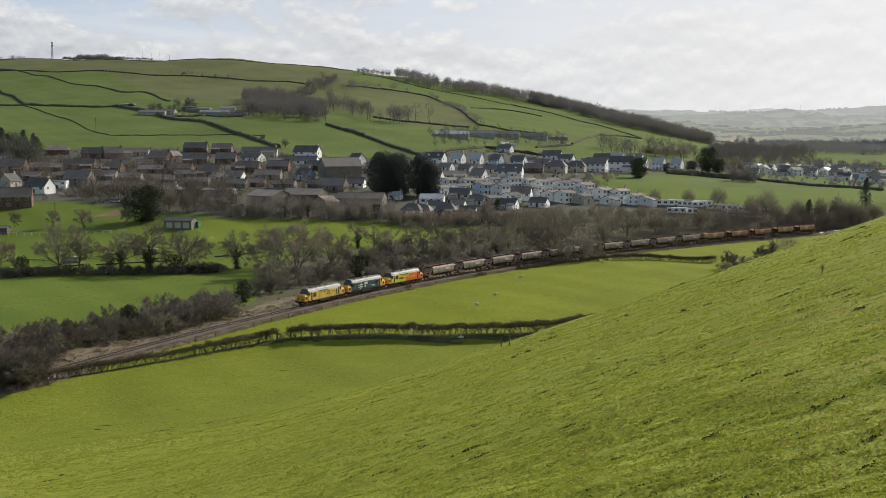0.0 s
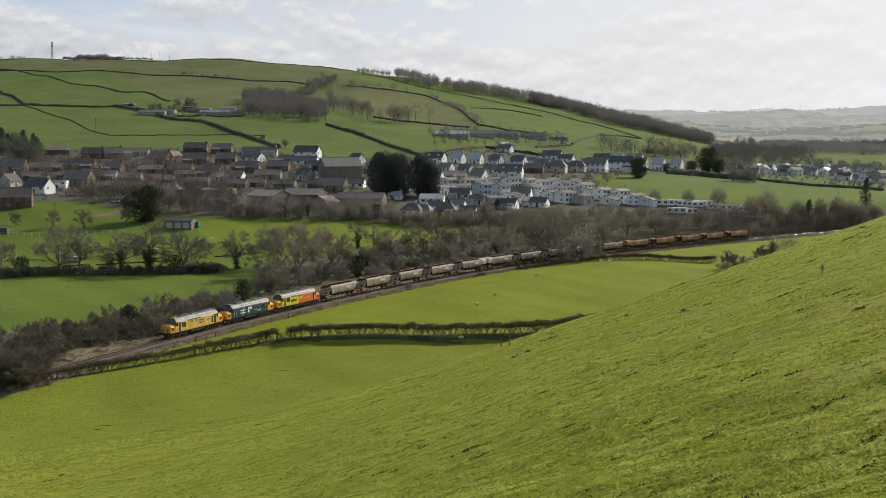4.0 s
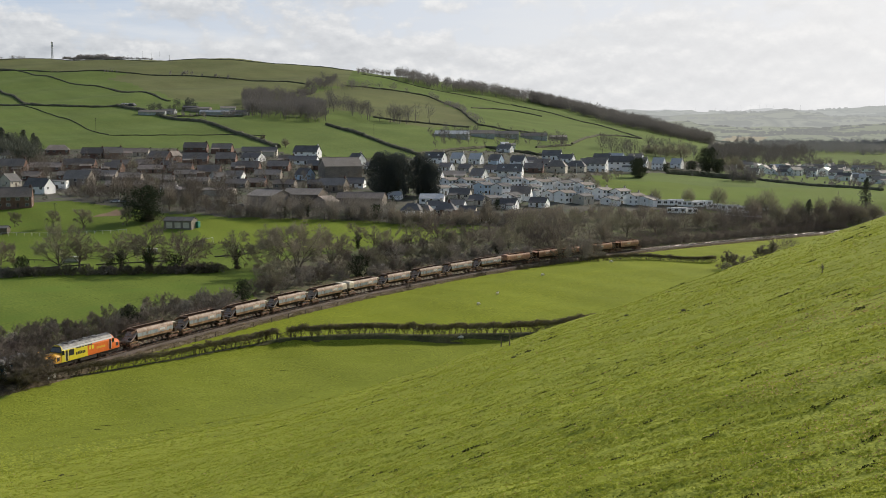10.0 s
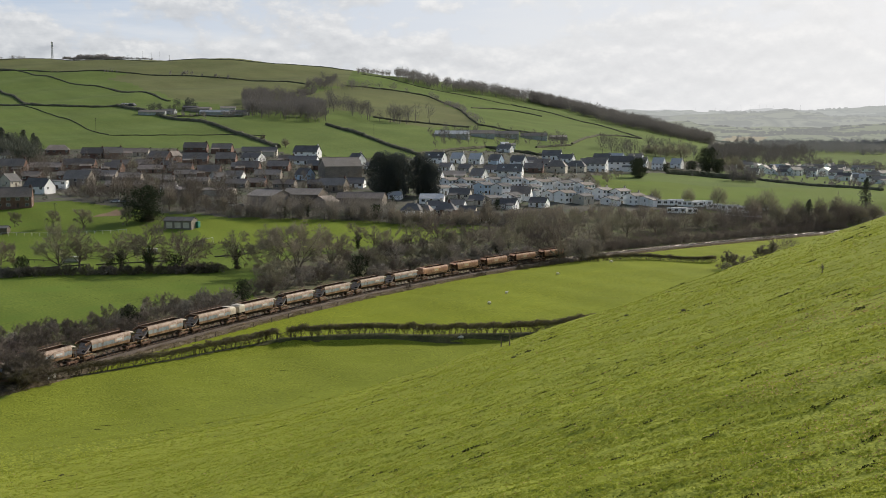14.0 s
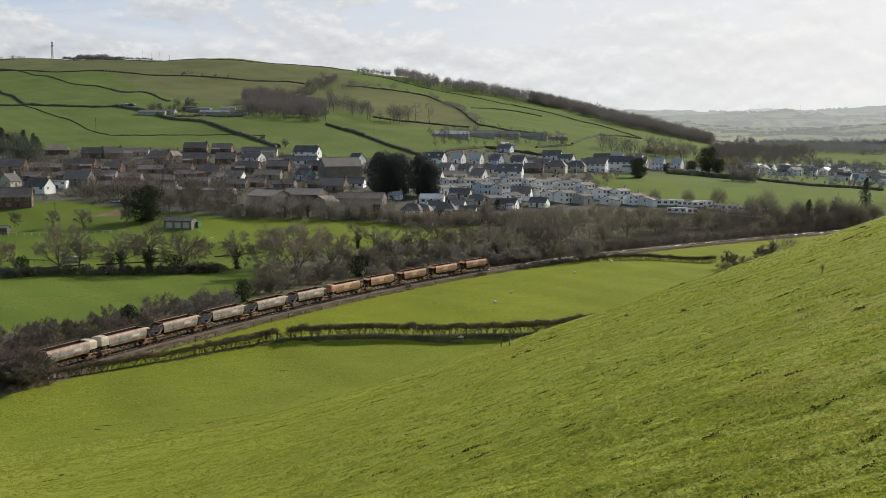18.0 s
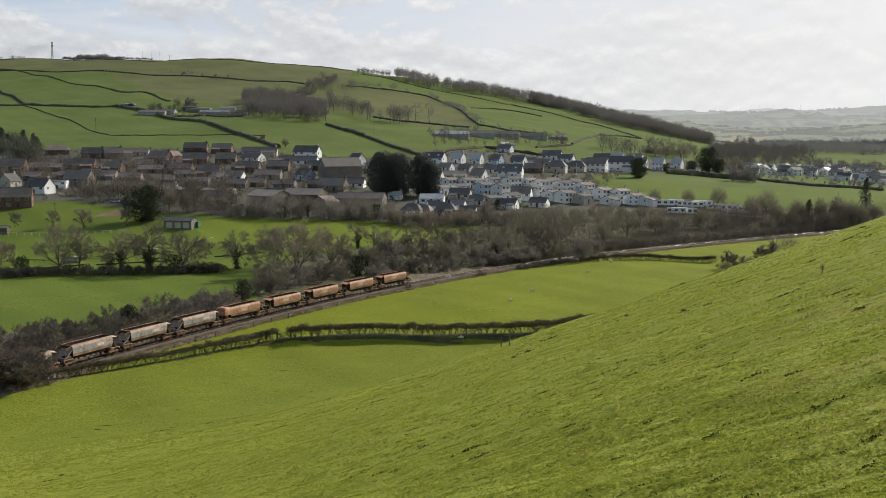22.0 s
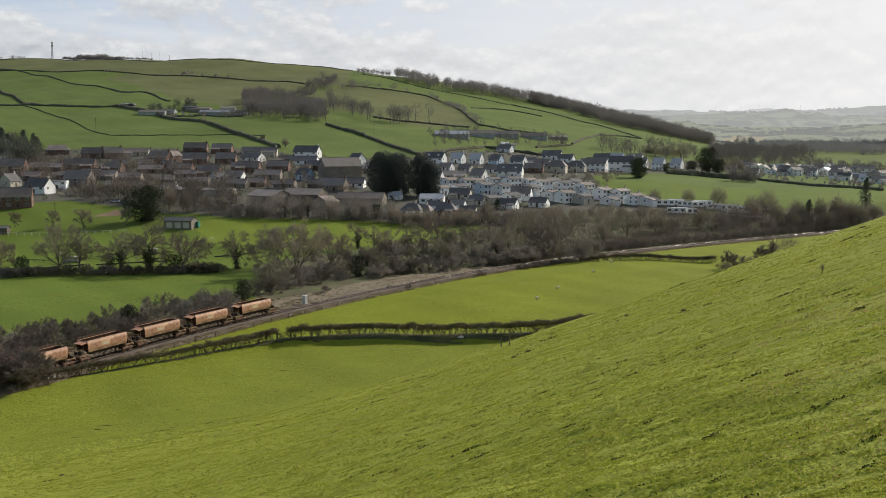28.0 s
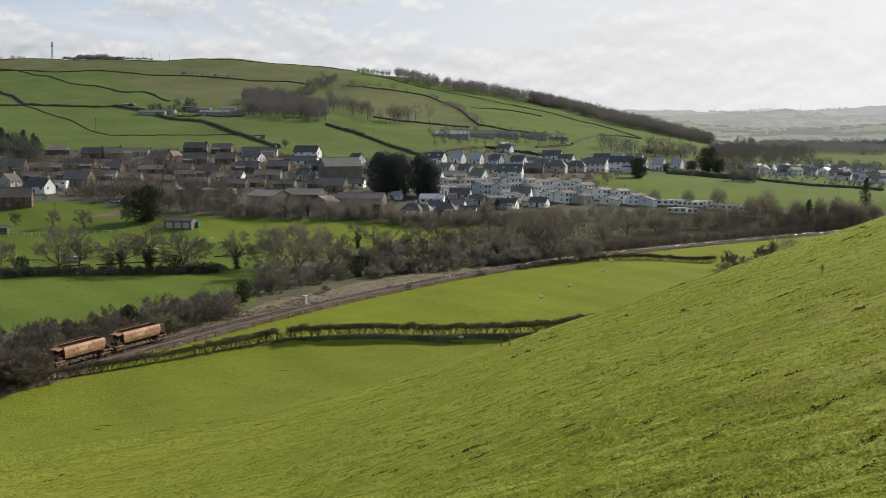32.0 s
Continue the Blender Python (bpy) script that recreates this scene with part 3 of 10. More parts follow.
        for y in (-0.865, 0.865):
            bm = bmesh.new()
            tube(bm, (s * 8.65, y, 1.03), (s * 9.25, y, 1.03), 0.13, sides=10)
            tube(bm, (s * 9.25, y, 1.03), (s * 9.33, y, 1.03), 0.25, sides=12)
            part("buffer", bm, M["underframe"], t)
    for k in range(6):
        both("cantrail_grille", -0.9 + k * 0.72, -0.35 + k * 0.72, 2.79, 3.0, M["grille"], t, "dark cantrail grille", 1.352)
    for x in (-5.35, 5.35, -6.15, 6.15):
        both("handrail", x - 0.025, x + 0.025, 1.25, 2.5, M["white_paint"], t, "thin grab rail", 1.375)
    for x in (-3.0, 1.5, 3.3):
        part("roof_panel_joint", boxes((x - 0.03, x + 0.03, -0.75, 0.75, 3.79, 3.86)), M["loco_black"], roof)
    for r in scheme["panels"]:
        name, x0, x1, z0, z1, material, lab = r
        both(name, x0, x1, z0, z1, material, t, lab, 1.362)
    for c in (-5.55, 5.55):
        bogie(t, c, (-2.05, 0.05, 2.1), LOCO_WHEEL, 0.57, 5.6, "three-axle bogie", M["underframe"])
    part("fuel_tank", boxes((-2.3, 2.3, -1.25, 1.25, 0.35, 1.0), bevel=0.12), M["underframe"], t, "grimy fuel tank")
    part("underframe", boxes((-8.5, 8.5, -1.3, 1.3, 0.92, 1.06)), M["loco_black"], t, "black underframe")
    t.scale = (1.02, 1.06, 1.13)
    return t


def arrow_mark(parent):
    """The pair of white arrows on both sides, as plain bars."""
    for s in (1, -1):
        bm = bmesh.new()
        for z in (1.72, 2.22):
            box(bm, 2.05, 4.1, s * 1.362 - 0.012, s * 1.362 + 0.012, z, z + 0.17)
        for x0, x1, z0, z1 in ((3.35, 2.55, 2.22, 2.80), (3.55, 2.75, 1.72, 2.25), (3.4, 2.6, 1.2, 1.76)):
            q = [(x0 - 0.14, z0), (x0 + 0.14, z0), (x1 + 0.14, z1), (x1 - 0.14, z1)]
            loft(bm, [[(x, s * 1.362 - 0.012, z) for x, z in q], [(x, s * 1.362 + 0.014, z) for x, z in q]])
        part("emblem", bm, M["white_paint"], parent, "large white double-line emblem")


def train_locos():
    y, w = M["rail_yellow"], M["warm_yellow"]
    a = locomotive("yellow diesel locomotive with grey roof, leading the train", dict(front=y, rear=y, front_label="yellow body side", rear_label="", cab_front=y, cab_rear=y, nose_front=w, nose_rear=w, door=M["loco_black"],
                   panels=[("radiator_grille", 3.9, 5.2, 1.75, 2.75, M["grille"], "dark radiator grille")]
                   + [("grille_frame", x0, x0 + 0.72, z0, z0 + 0.44, M["cream_panel"], "pale framed grille") for x0 in (-1.9, -1.1) for z0 in (1.72, 2.22)]
                   + [("grille", x0 + 0.07, x0 + 0.65, z0 + 0.06, z0 + 0.38, M["grille"], "body side grille") for x0 in (-1.9, -1.1) for z0 in (1.72, 2.22)]
                   + [("body_window", x0, x0 + 0.42, 2.42, 2.66, M["dark_glass"], "small dark body side window") for x0 in (0.2, 1.7)]
                   + [("window_bar", 4.5, 4.58, 1.75, 2.75, M["cream_panel"], "pale glazing bar"), ("lettering", -4.1, -3.0, 2.12, 2.3, M["loco_black"], "dark lettering bars"), ("access_door", -5.1, -4.6, 1.4, 2.6, M["grille"], "dark door panel")]))
    b = locomotive("dark teal diesel locomotive with yellow ends and white emblem", dict(front=M["teal"], rear=M["teal"], front_label="dark teal body side", rear_label="", cab_front=M["teal"], cab_rear=w, nose_front=w, nose_rear=w, door=M["loco_black"],
                   panels=[("grille", 0.7, 1.3, 2.2, 2.8, M["white_paint"], "pale panel"), ("grille", 0.7, 1.3, 1.6, 2.1, M["white_paint"], "pale panel"), ("grille", -0.1, 0.5, 2.2, 2.8, M["white_paint"], "pale panel"),
                           ("body_window", -5.0, -3.9, 1.9, 2.75, M["dark_glass"], "dark body side window"), *[("number_panel", -3.6 + 0.28 * k, -3.42 + 0.28 * k, 1.5, 1.82, M["white_paint"], "white number bars") for k in range(5)], ("name_plate", -2.0, -1.2, 1.9, 2.02, M["white_paint"], "pale plate")]))
    arrow_mark(b)
    c = locomotive("yellow and orange diesel locomotive with grey roof", dict(front=M["lemon"], rear=M["orange"], front_label="lemon yellow body side", rear_label="orange body side", cut=0.4, cab_front=M["lemon"], cab_rear=M["orange"], nose_front=w, nose_rear=M["orange"], door=M["loco_black"],
                   panels=[("body_window", 3.9, 5.2, 1.9, 2.9, M["loco_black"], "black window panel"), *[("lettering", 1.0 + 0.42 * k, 1.3 + 0.42 * k, 1.7 if k % 2 else 1.78, 2.22 if k != 3 else 2.3, M["loco_black"], "dark lettering bars") for k in range(6)],
                           ("grille", -0.5, -0.05, 2.05, 2.7, M["lemon"], "pale panel"), ("grille", -1.3, -0.75, 2.05, 2.7, M["lemon"], "pale panel"),
                           ("lettering", -4.4, -2.0, 1.85, 2.2, M["warm_yellow"], "faded lettering bars")]))
    return [a, b, c]


WAGON_L = 16.32
M["hopper_tan"] = mat("rust_tan_paint", (0.43, 0.218, 0.125), (0.53, 0.305, 0.19), 0.7, 0.55, 0.003, big=0.18, big_size=3, third=(0.27, 0.115, 0.06), vary=0.10, spec=0.35)
M["hopper_pale"] = mat("faded_pinkish_paint", (0.335, 0.232, 0.178), (0.445, 0.325, 0.262), 0.8, 0.55, 0.004, big=0.18, big_size=3, third=(0.27, 0.16, 0.105), vary=0.12)
M["hopper_blue"] = mat("faded_blue_paint", (0.235, 0.295, 0.335), (0.335, 0.375, 0.395), 0.6, 0.6, big=0.24, big_size=2, third=(0.29, 0.205, 0.155), vary=0.12)
M["hopper_lower"] = mat("grimy_tan_paint", (0.27, 0.162, 0.088), (0.37, 0.24, 0.14), 0.5, 0.7, 0.004, big=0.25, big_size=2, third=(0.19, 0.105, 0.06), vary=0.12)
M["chute_face"] = mat("worn_chute_steel", (0.075, 0.05, 0.036), (0.125, 0.085, 0.06), 0.4, 0.9, big=0.2, big_size=1.5, vary=0.1)
M["hopper_inside"] = mat("rusty_inside", (0.07, 0.04, 0.028), (0.13, 0.075, 0.05), 0.4, 0.85, 0.01, big=0.25, big_size=2)
M["chute"] = mat("bare_steel_chute", (0.16, 0.09, 0.06), (0.25, 0.145, 0.095), 0.4, 0.6, metal=0.0, big=0.15)
# end slope steel, its lit tone put into the base colour
M["scoop"] = mat("lit_steel_scoop", (0.33, 0.27, 0.22), (0.46, 0.385, 0.325), 0.5, 0.6, 0.004, big=0.25, big_size=2, third=(0.25, 0.16, 0.11))
M["panel_pink"] = mat("faded_pink_panel", (0.50, 0.38, 0.32), (0.58, 0.46, 0.40), 0.4, 0.55, big=0.12, big_size=1)
M["panel_tan"] = mat("faded_tan_panel", (0.55, 0.36, 0.20), (0.63, 0.44, 0.26), 0.3, 0.55, big=0.15, big_size=1)
M["cream_hood"] = mat("cream_hood", (0.54, 0.46, 0.36), (0.64, 0.57, 0.46), 0.5, 0.5, big=0.1)

SIDE = [(0.55, 0.95), (1.30, 1.62), (1.37, 1.95), (1.40, 2.25), (1.40, 2.6), (1.39, 2.76), (1.355, 2.91), (1.30, 3.05), (1.22, 3.19), (1.12, 3.32)]


def hopper_wagon(label, upper, band, hood, lead=1):
    """A bogie ballast hopper: rounded sides, sloping ends, end platforms, chutes below. hood: the end with a hood. lead: the end with the open slope; the other has a canopy plate over its platform."""
    t = thing("hopper_wagon", pose(0, 0, 0), label, "wagon", "hopper wagons of the train")
    top, low = 5.5, 3.4

    def reach(z):
        return low + (top - low) * min(max((z - 0.95) / 1.9, 0), 1)

    # body skins: the hopper's lower slope, then the rounded upper side, built with thickness
    def skin(pts, material, name, lab, inset=0.05, square=True):
        for s in (1, -1):
            bm = bmesh.new()
            rings = []
            for y, z in pts:
                x = top - 0.25 * max(0.0, (2.6 - z) / 1.6) if square else reach(z)
                rings.append([(-x, s * y, z), (x, s * y, z), (x, s * (y - inset), z + 0.005), (-x, s * (y - inset), z + 0.005)])
            loft(bm, rings)
            part(name, bm, material, t, lab)

    # dark material here stands for the shadow below the rounded side
    skin(SIDE[:2], M["underframe"], "lower_side", "sloping lower side, coloured dark for the shadow under the body", square=False)
    skin([(y - 0.07, z) for y, z in SIDE[1:]], M["hopper_inside"], "lining", "dark rusty inside of the hopper")
    skin([(1.31, 1.50), (1.335, 1.62), (1.38, 1.95)], M["hopper_lower"], "side_sill", "tan side sill")
    if band:
        skin(SIDE[2:5], band, "side_band", "faded blue band")
        skin(SIDE[4:], upper, "upper_side", "rounded upper side")
    else:
        skin(SIDE[2:], upper, "upper_side", "rounded upper side")
    # sloping end sheets, set between the sides; rust colour made dark for shade
    for s in (1, -1):
        bm = bmesh.new()
        outer = [(s * reach(z), y * 0.965, z) for y, z in SIDE] + [(s * reach(z), -y * 0.965, z) for y, z in SIDE[::-1]]
        inner = [(x - s * 0.06, y, z) for x, y, z in outer]
        loft(bm, [outer, inner])
        part("end_sheet", bm, M["hopper_inside"], t, "rusty sloping end sheet, darkened for its shade")
        # platform, canopy plate, ladder and handrail
        p0, p1 = sorted((s * 5.2, s * 7.55))
        part("end_platform", boxes((p0, p1, -1.25, 1.25, 1.06, 1.2), bevel=0.02), M["hopper_lower"], t, "end platform")
        for p, q, r in (((7.0, -1.0, 1.2), (7.0, -1.0, 2.25), 0.05), ((7.0, 1.0, 1.2), (7.0, 1.0, 2.25), 0.05), ((6.2, -1.0, 1.2), (6.45, -1.0, 2.55), 0.06),
                        ((6.2, 1.0, 1.2), (6.45, 1.0, 2.55), 0.06), ((7.0, -1.0, 2.25), (7.0, 1.0, 2.25), 0.05), ((7.0, -1.0, 1.75), (7.0, 1.0, 1.75), 0.04)):
            bm = bmesh.new()
            tube(bm, (s * p[0], p[1], p[2]), (s * q[0], q[1], q[2]), r)
            part("handrail", bm, M["hopper_lower"], t)
        part("equipment_box", boxes((s * 6.75 - 0.35, s * 6.75 + 0.35, 0.35, 1.1, 1.2, 1.85), bevel=0.04), M["underframe"], t, "dark equipment box")
        part("brake_cylinder", boxes((s * 6.6 - 0.2, s * 6.6 + 0.2, -0.9, -0.2, 1.2, 1.6), bevel=0.08), M["underframe"], t)
        if hood == s:
            bm = bmesh.new()
            arch = [(1.36, 1.9), (1.38, 2.6), (1.28, 3.08), (1.1, 3.34), (0.0, 3.42), (-1.1, 3.34), (-1.28, 3.08), (-1.38, 2.6), (-1.36, 1.9)]
            loft(bm, [[(s * 5.45, y, z) for y, z in arch], [(s * 7.1, y, z) for y, z in arch], [(s * 7.5, y * 0.97, min(z, 3.1)) for y, z in arch]])
            part("end_hood", bm, M["cream_hood"] if band else upper, t, "hood over the end platform")
        elif s == lead:
            # the open end: cheeks coloured dark as shaded, worn slope below coloured as lit
            for y in (-1.18, 1.18):
                q = [(5.4, 3.2), (6.6, 3.06), (7.05, 2.9), (7.1, 2.74), (6.6, 2.7), (5.9, 2.74), (5.4, 2.8)]
                part("end_cheek", loft(bmesh.new(), [[(s * x, yy, z) for x, z in q] for yy in (y - 0.03, y + 0.03)]), M["hopper_inside"], t, "rusty end cheek, darkened for its shade")
                part("cheek_rim", loft(bmesh.new(), [[(s * x, yy, z) for x, z in ((5.45, 3.17), (6.62, 3.03), (7.1, 2.83), (7.12, 2.9), (6.64, 3.1), (5.45, 3.24))] for yy in (y - 0.05, y + 0.05)]), M["hopper_lower"], t, "worn rim")
            q = [(5.35, 2.92), (5.7, 2.45), (6.4, 1.86), (7.4, 1.4), (7.4, 1.33), (6.35, 1.78), (5.62, 2.38), (5.27, 2.85)]
            part("end_slope", loft(bmesh.new(), [[(s * x, yy, z) for x, z in q] for yy in (-1.26, 1.26)]), M["scoop"], t, "worn end slope, coloured pale as lit from above")
        else:
            bm = bmesh.new()
            ring = lambda x, zz: [(x, y, z + zz) for y, z in ((1.15, 3.14), (0.6, 3.3), (-0.6, 3.3), (-1.15, 3.14), (-1.15, 3.08), (-0.6, 3.24), (0.6, 3.24), (1.15, 3.08))]
            loft(bm, [ring(s * 5.5, 0), ring(s * 6.9, -0.24)])
            part("canopy_plate", bm, M["cream_hood"] if band else upper, t, "sloping canopy plate")
        part("buffer_beam", boxes((s * 7.5 - 0.1, s * 7.5 + 0.1, -1.25, 1.25, 0.85, 1.2), bevel=0.02), M["hopper_lower"], t)
        for y in (-0.865, 0.865):
            bm = bmesh.new()
            tube(bm, (s * 7.55, y, 1.03), (s * 8.04, y, 1.03), 0.12, sides=8)
            tube(bm, (s * 8.04, y, 1.03), (s * 8.12, y, 1.03), 0.24, sides=10)
            part("buffer", bm, M["underframe"], t)
        bogie(t, s * 5.9, (-0.95, 0.95), WAGON_WHEEL, 0.44, 3.0, "two-axle bogie", M["chute"])
    # top rim and the rail over the far side
    for s in (1, -1):
        part("top_rim", boxes((-top, top, s * 1.14 - 0.05, s * 1.14 + 0.05, 3.32, 3.4), bevel=0.01), upper, t)
        part("end_rim", boxes((s * top - 0.05, s * top + 0.05, -1.09, 1.09, 3.28, 3.36)), upper, t)
    bm = bmesh.new()
    for k in range(7):
        tube(bm, (-5.4 + k * 1.8, -1.18, 3.38), (-5.4 + k * 1.8, -1.18, 3.72), 0.035, sides=4)
    tube(bm, (-5.4, -1.18, 3.72), (5.4, -1.18, 3.72), 0.04, sides=4)
    part("top_handrail", bm, M["chute"], t)
    part("hopper_floor", boxes((-3.6, 3.6, -0.6, 0.6, 1.0, 1.08)), M["hopper_inside"], t, "rusty hopper floor")
    part("main_beam", boxes((-7.4, 7.4, -0.35, 0.35, 0.86, 1.02)), M["underframe"], t)
    for k in range(5):
        x = -3.55 + k * 1.6
        for s in (1, -1):
            bm = bmesh.new()
            loft(bm, [[(x, s * 0.62, 1.0), (x + 0.8, s * 0.62, 1.0), (x + 0.8, s * 0.66, 0.95), (x, s * 0.66, 0.95)],
                      [(x + 0.1, s * 1.05, 0.5), (x + 0.7, s * 1.05, 0.5), (x + 0.7, s * 1.09, 0.46), (x + 0.1, s * 1.09, 0.46)]])
            part("chute", bm, M["chute_face"], t, "worn steel ballast chute")
    cx, wd = (-2.1, 1.35) if band else (0.7, 1.25)
    for s in (1, -1):
        part("sign_panel", boxes((cx - wd, cx + wd, s * 1.392 - 0.03, s * 1.392 + 0.03, 2.12, 2.86)), M["panel_pink"] if band else M["panel_tan"], t, "faded rectangular sign panel")
        part("emblem", boxes((cx - wd * 0.62, cx + wd * 0.58, s * 1.395 - 0.033, s * 1.395 + 0.033, 2.3, 2.62)), M["white_paint"] if band else M["cream_hood"], t, "pale lettering bar")
    t.scale = (1.0, 1.07, 1.17)
    return t


def train_wagons():
    pale = dict(upper=M["hopper_pale"], band=M["hopper_blue"])
    tan = dict(upper=M["hopper_tan"], band=None)
    lp, lt = "faded cream and blue ballast hopper wagon, rust-stained and empty", "rusty tan ballast hopper wagon, empty"
    kinds = {"p": hopper_wagon(lp, hood=0, **pale), "pf": hopper_wagon(lp + ", hooded end", hood=1, **pale), "pr": hopper_wagon(lp + ", hooded end", hood=-1, **pale),
             "t": hopper_wagon(lt, hood=0, lead=-1, **tan), "tf": hopper_wagon(lt + ", hooded end", hood=1, lead=-1, **tan)}
    order = ["p", "p", "p", "p", "pr", "pf", "p", "p", "p", "p", "tf", "t", "t", "t", "t"]
    seen, out = set(), []
    for k in order:
        out.append(copy_thing(kinds[k], pose(0, 0, 0)) if k in seen else kinds[k])
        seen.add(k)
    return out


LOCOS, WAGONS = train_locos(), train_wagons()


def tail_at(t):
    """How far along the line the last hopper's rear end is at t seconds."""
    return 393.95 - 12.553 * t + 0.04734 * t * t


def ride(s, span):
    (x0, y0), (x1, y1) = on_track(s - span), on_track(s + span)
    return pose((x0 + x1) / 2, (y0 + y1) / 2, 0, 0, 0, math.degrees(math.atan2(y0 - y1, x0 - x1)))


# ---- plants ----
M["bark"] = mat("grey_brown_bark", (0.10, 0.085, 0.062), (0.17, 0.145, 0.11), 0.25, 0.95, 0.02, vary=0.2)
M["twig"] = mat("bare_twigs", (0.195, 0.168, 0.13), (0.30, 0.262, 0.208), 0.7, 0.95, vary=0.22, through=0.25)
M["twig_green"] = mat("lichened_twigs", (0.20, 0.185, 0.13), (0.31, 0.29, 0.205), 0.7, 0.95, vary=0.2, through=0.25)
M["twig_red"] = mat("reddish_twigs", (0.135, 0.108, 0.094), (0.21, 0.17, 0.15), 0.7, 0.95, vary=0.2, through=0.25)
M["twig_scrub"] = mat("dark_scrub_twigs", (0.132, 0.112, 0.092), (0.215, 0.184, 0.152), 0.7, 0.95, vary=0.25, through=0.22)
M["twig_grey"] = mat("grey_scrub_twigs", (0.205, 0.182, 0.155), (0.315, 0.284, 0.245), 0.6, 0.95, vary=0.22, through=0.25)
M["ivy"] = mat("ivy_leaves", (0.035, 0.046, 0.026), (0.07, 0.082, 0.046), 0.4, 0.8, vary=0.2, through=0.15, spec=0.1)
M["pine"] = mat("dark_pine_needles", (0.075, 0.085, 0.078), (0.125, 0.136, 0.122), 0.8, 0.9, vary=0.15, through=0.3, spec=0.05)
M["hedge_far"] = mat("far_hedge", (0.075, 0.075, 0.048), (0.135, 0.13, 0.085), 1.5, 0.95, 0.3, big=0.25, big_size=9)
# ridge woods: colours lightened and greyed to include distance haze
M["wood_far"] = mat("hazed_bare_wood", (0.18, 0.166, 0.158), (0.255, 0.238, 0.226), 2.0, 0.95, vary=0.15, through=0.42)
M["pine_far"] = mat("hazed_dark_wood", (0.155, 0.145, 0.136), (0.22, 0.207, 0.194), 2.0, 0.95, vary=0.15, through=0.4)
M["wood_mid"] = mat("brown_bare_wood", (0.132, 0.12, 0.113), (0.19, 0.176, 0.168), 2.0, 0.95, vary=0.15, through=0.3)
# the grey of this wood is haze mixed into its colour
M["wood_plain"] = mat("hazed_plain_wood", (0.215, 0.213, 0.21), (0.285, 0.282, 0.278), 2.0, 0.95, through=0.35)
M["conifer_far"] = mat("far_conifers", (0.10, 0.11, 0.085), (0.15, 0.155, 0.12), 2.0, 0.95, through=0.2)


class Soup:
    """Gathers ribbons, prisms and leaves as plain lists."""

    def __init__(self):
        self.v, self.f = [], []

    def ribbon(self, pts, w0, w1):
        b, n = len(self.v), len(pts)
        for i, p in enumerate(pts):
            d = (pts[min(i + 1, n - 1)] - pts[max(i - 1, 0)])
            s = d.cross(Vector((math.sin(i * 2.1 + p.x * 3), math.cos(p.y * 2.7), 0.35)))
            s = s.normalized() * (w0 + (w1 - w0) * i / (n - 1)) * 0.5 if s.length > 1e-6 else Vector((w0 * 0.5, 0, 0))
            self.v += [p - s, p + s]
        for i in range(n - 1):
            k = b + 2 * i
            self.f.append((k, k + 1, k + 3, k + 2))

    def limb(self, pts, r0, r1, sides=4):
        b, n = len(self.v), len(pts)
        for i, p in enumerate(pts):
            d = (pts[min(i + 1, n - 1)] - pts[max(i - 1, 0)]).normalized()
            u = d.orthogonal().normalized()
            w = d.cross(u)
            r = r0 + (r1 - r0) * i / (n - 1)
            self.v += [p + r * (math.cos(t) * u + math.sin(t) * w) for t in (2 * math.pi * k / sides for k in range(sides))]
        for i in range(n - 1):
            for k in range(sides):
                a, c = b + i * sides + k, b + i * sides + (k + 1) % sides
                self.f.append((a, c, c + sides, a + sides))

    def leaf(self, p, size, rnd):
        a = Vector((rnd.gauss(0, 1), rnd.gauss(0, 1), rnd.gauss(0, 1))).normalized()
        u = a.orthogonal().normalized() * size * rnd.uniform(0.6, 1.2)
        w = a.cross(u).normalized() * size * rnd.uniform(0.5, 1.0)
        b = len(self.v)
        self.v += [p - u, p - w * 0.8, p + u, p + w]
        self.f.append((b, b + 1, b + 2, b + 3))

    def mesh(self, name, material, smooth=False):
        return mesh_of(name, self.v, self.f, material, smooth)


def bent(p, d, length, rnd, n=3, droop=0.0, crook=0.25):
    pts, q, d = [p.copy()], p.copy(), d.normalized()
    for _ in range(n):
        d = (d + Vector((rnd.uniform(-crook, crook), rnd.uniform(-crook, crook), rnd.uniform(-crook, crook) - droop))).normalized()
        q = q + d * (length / n)
        pts.append(q.copy())
    return pts, d


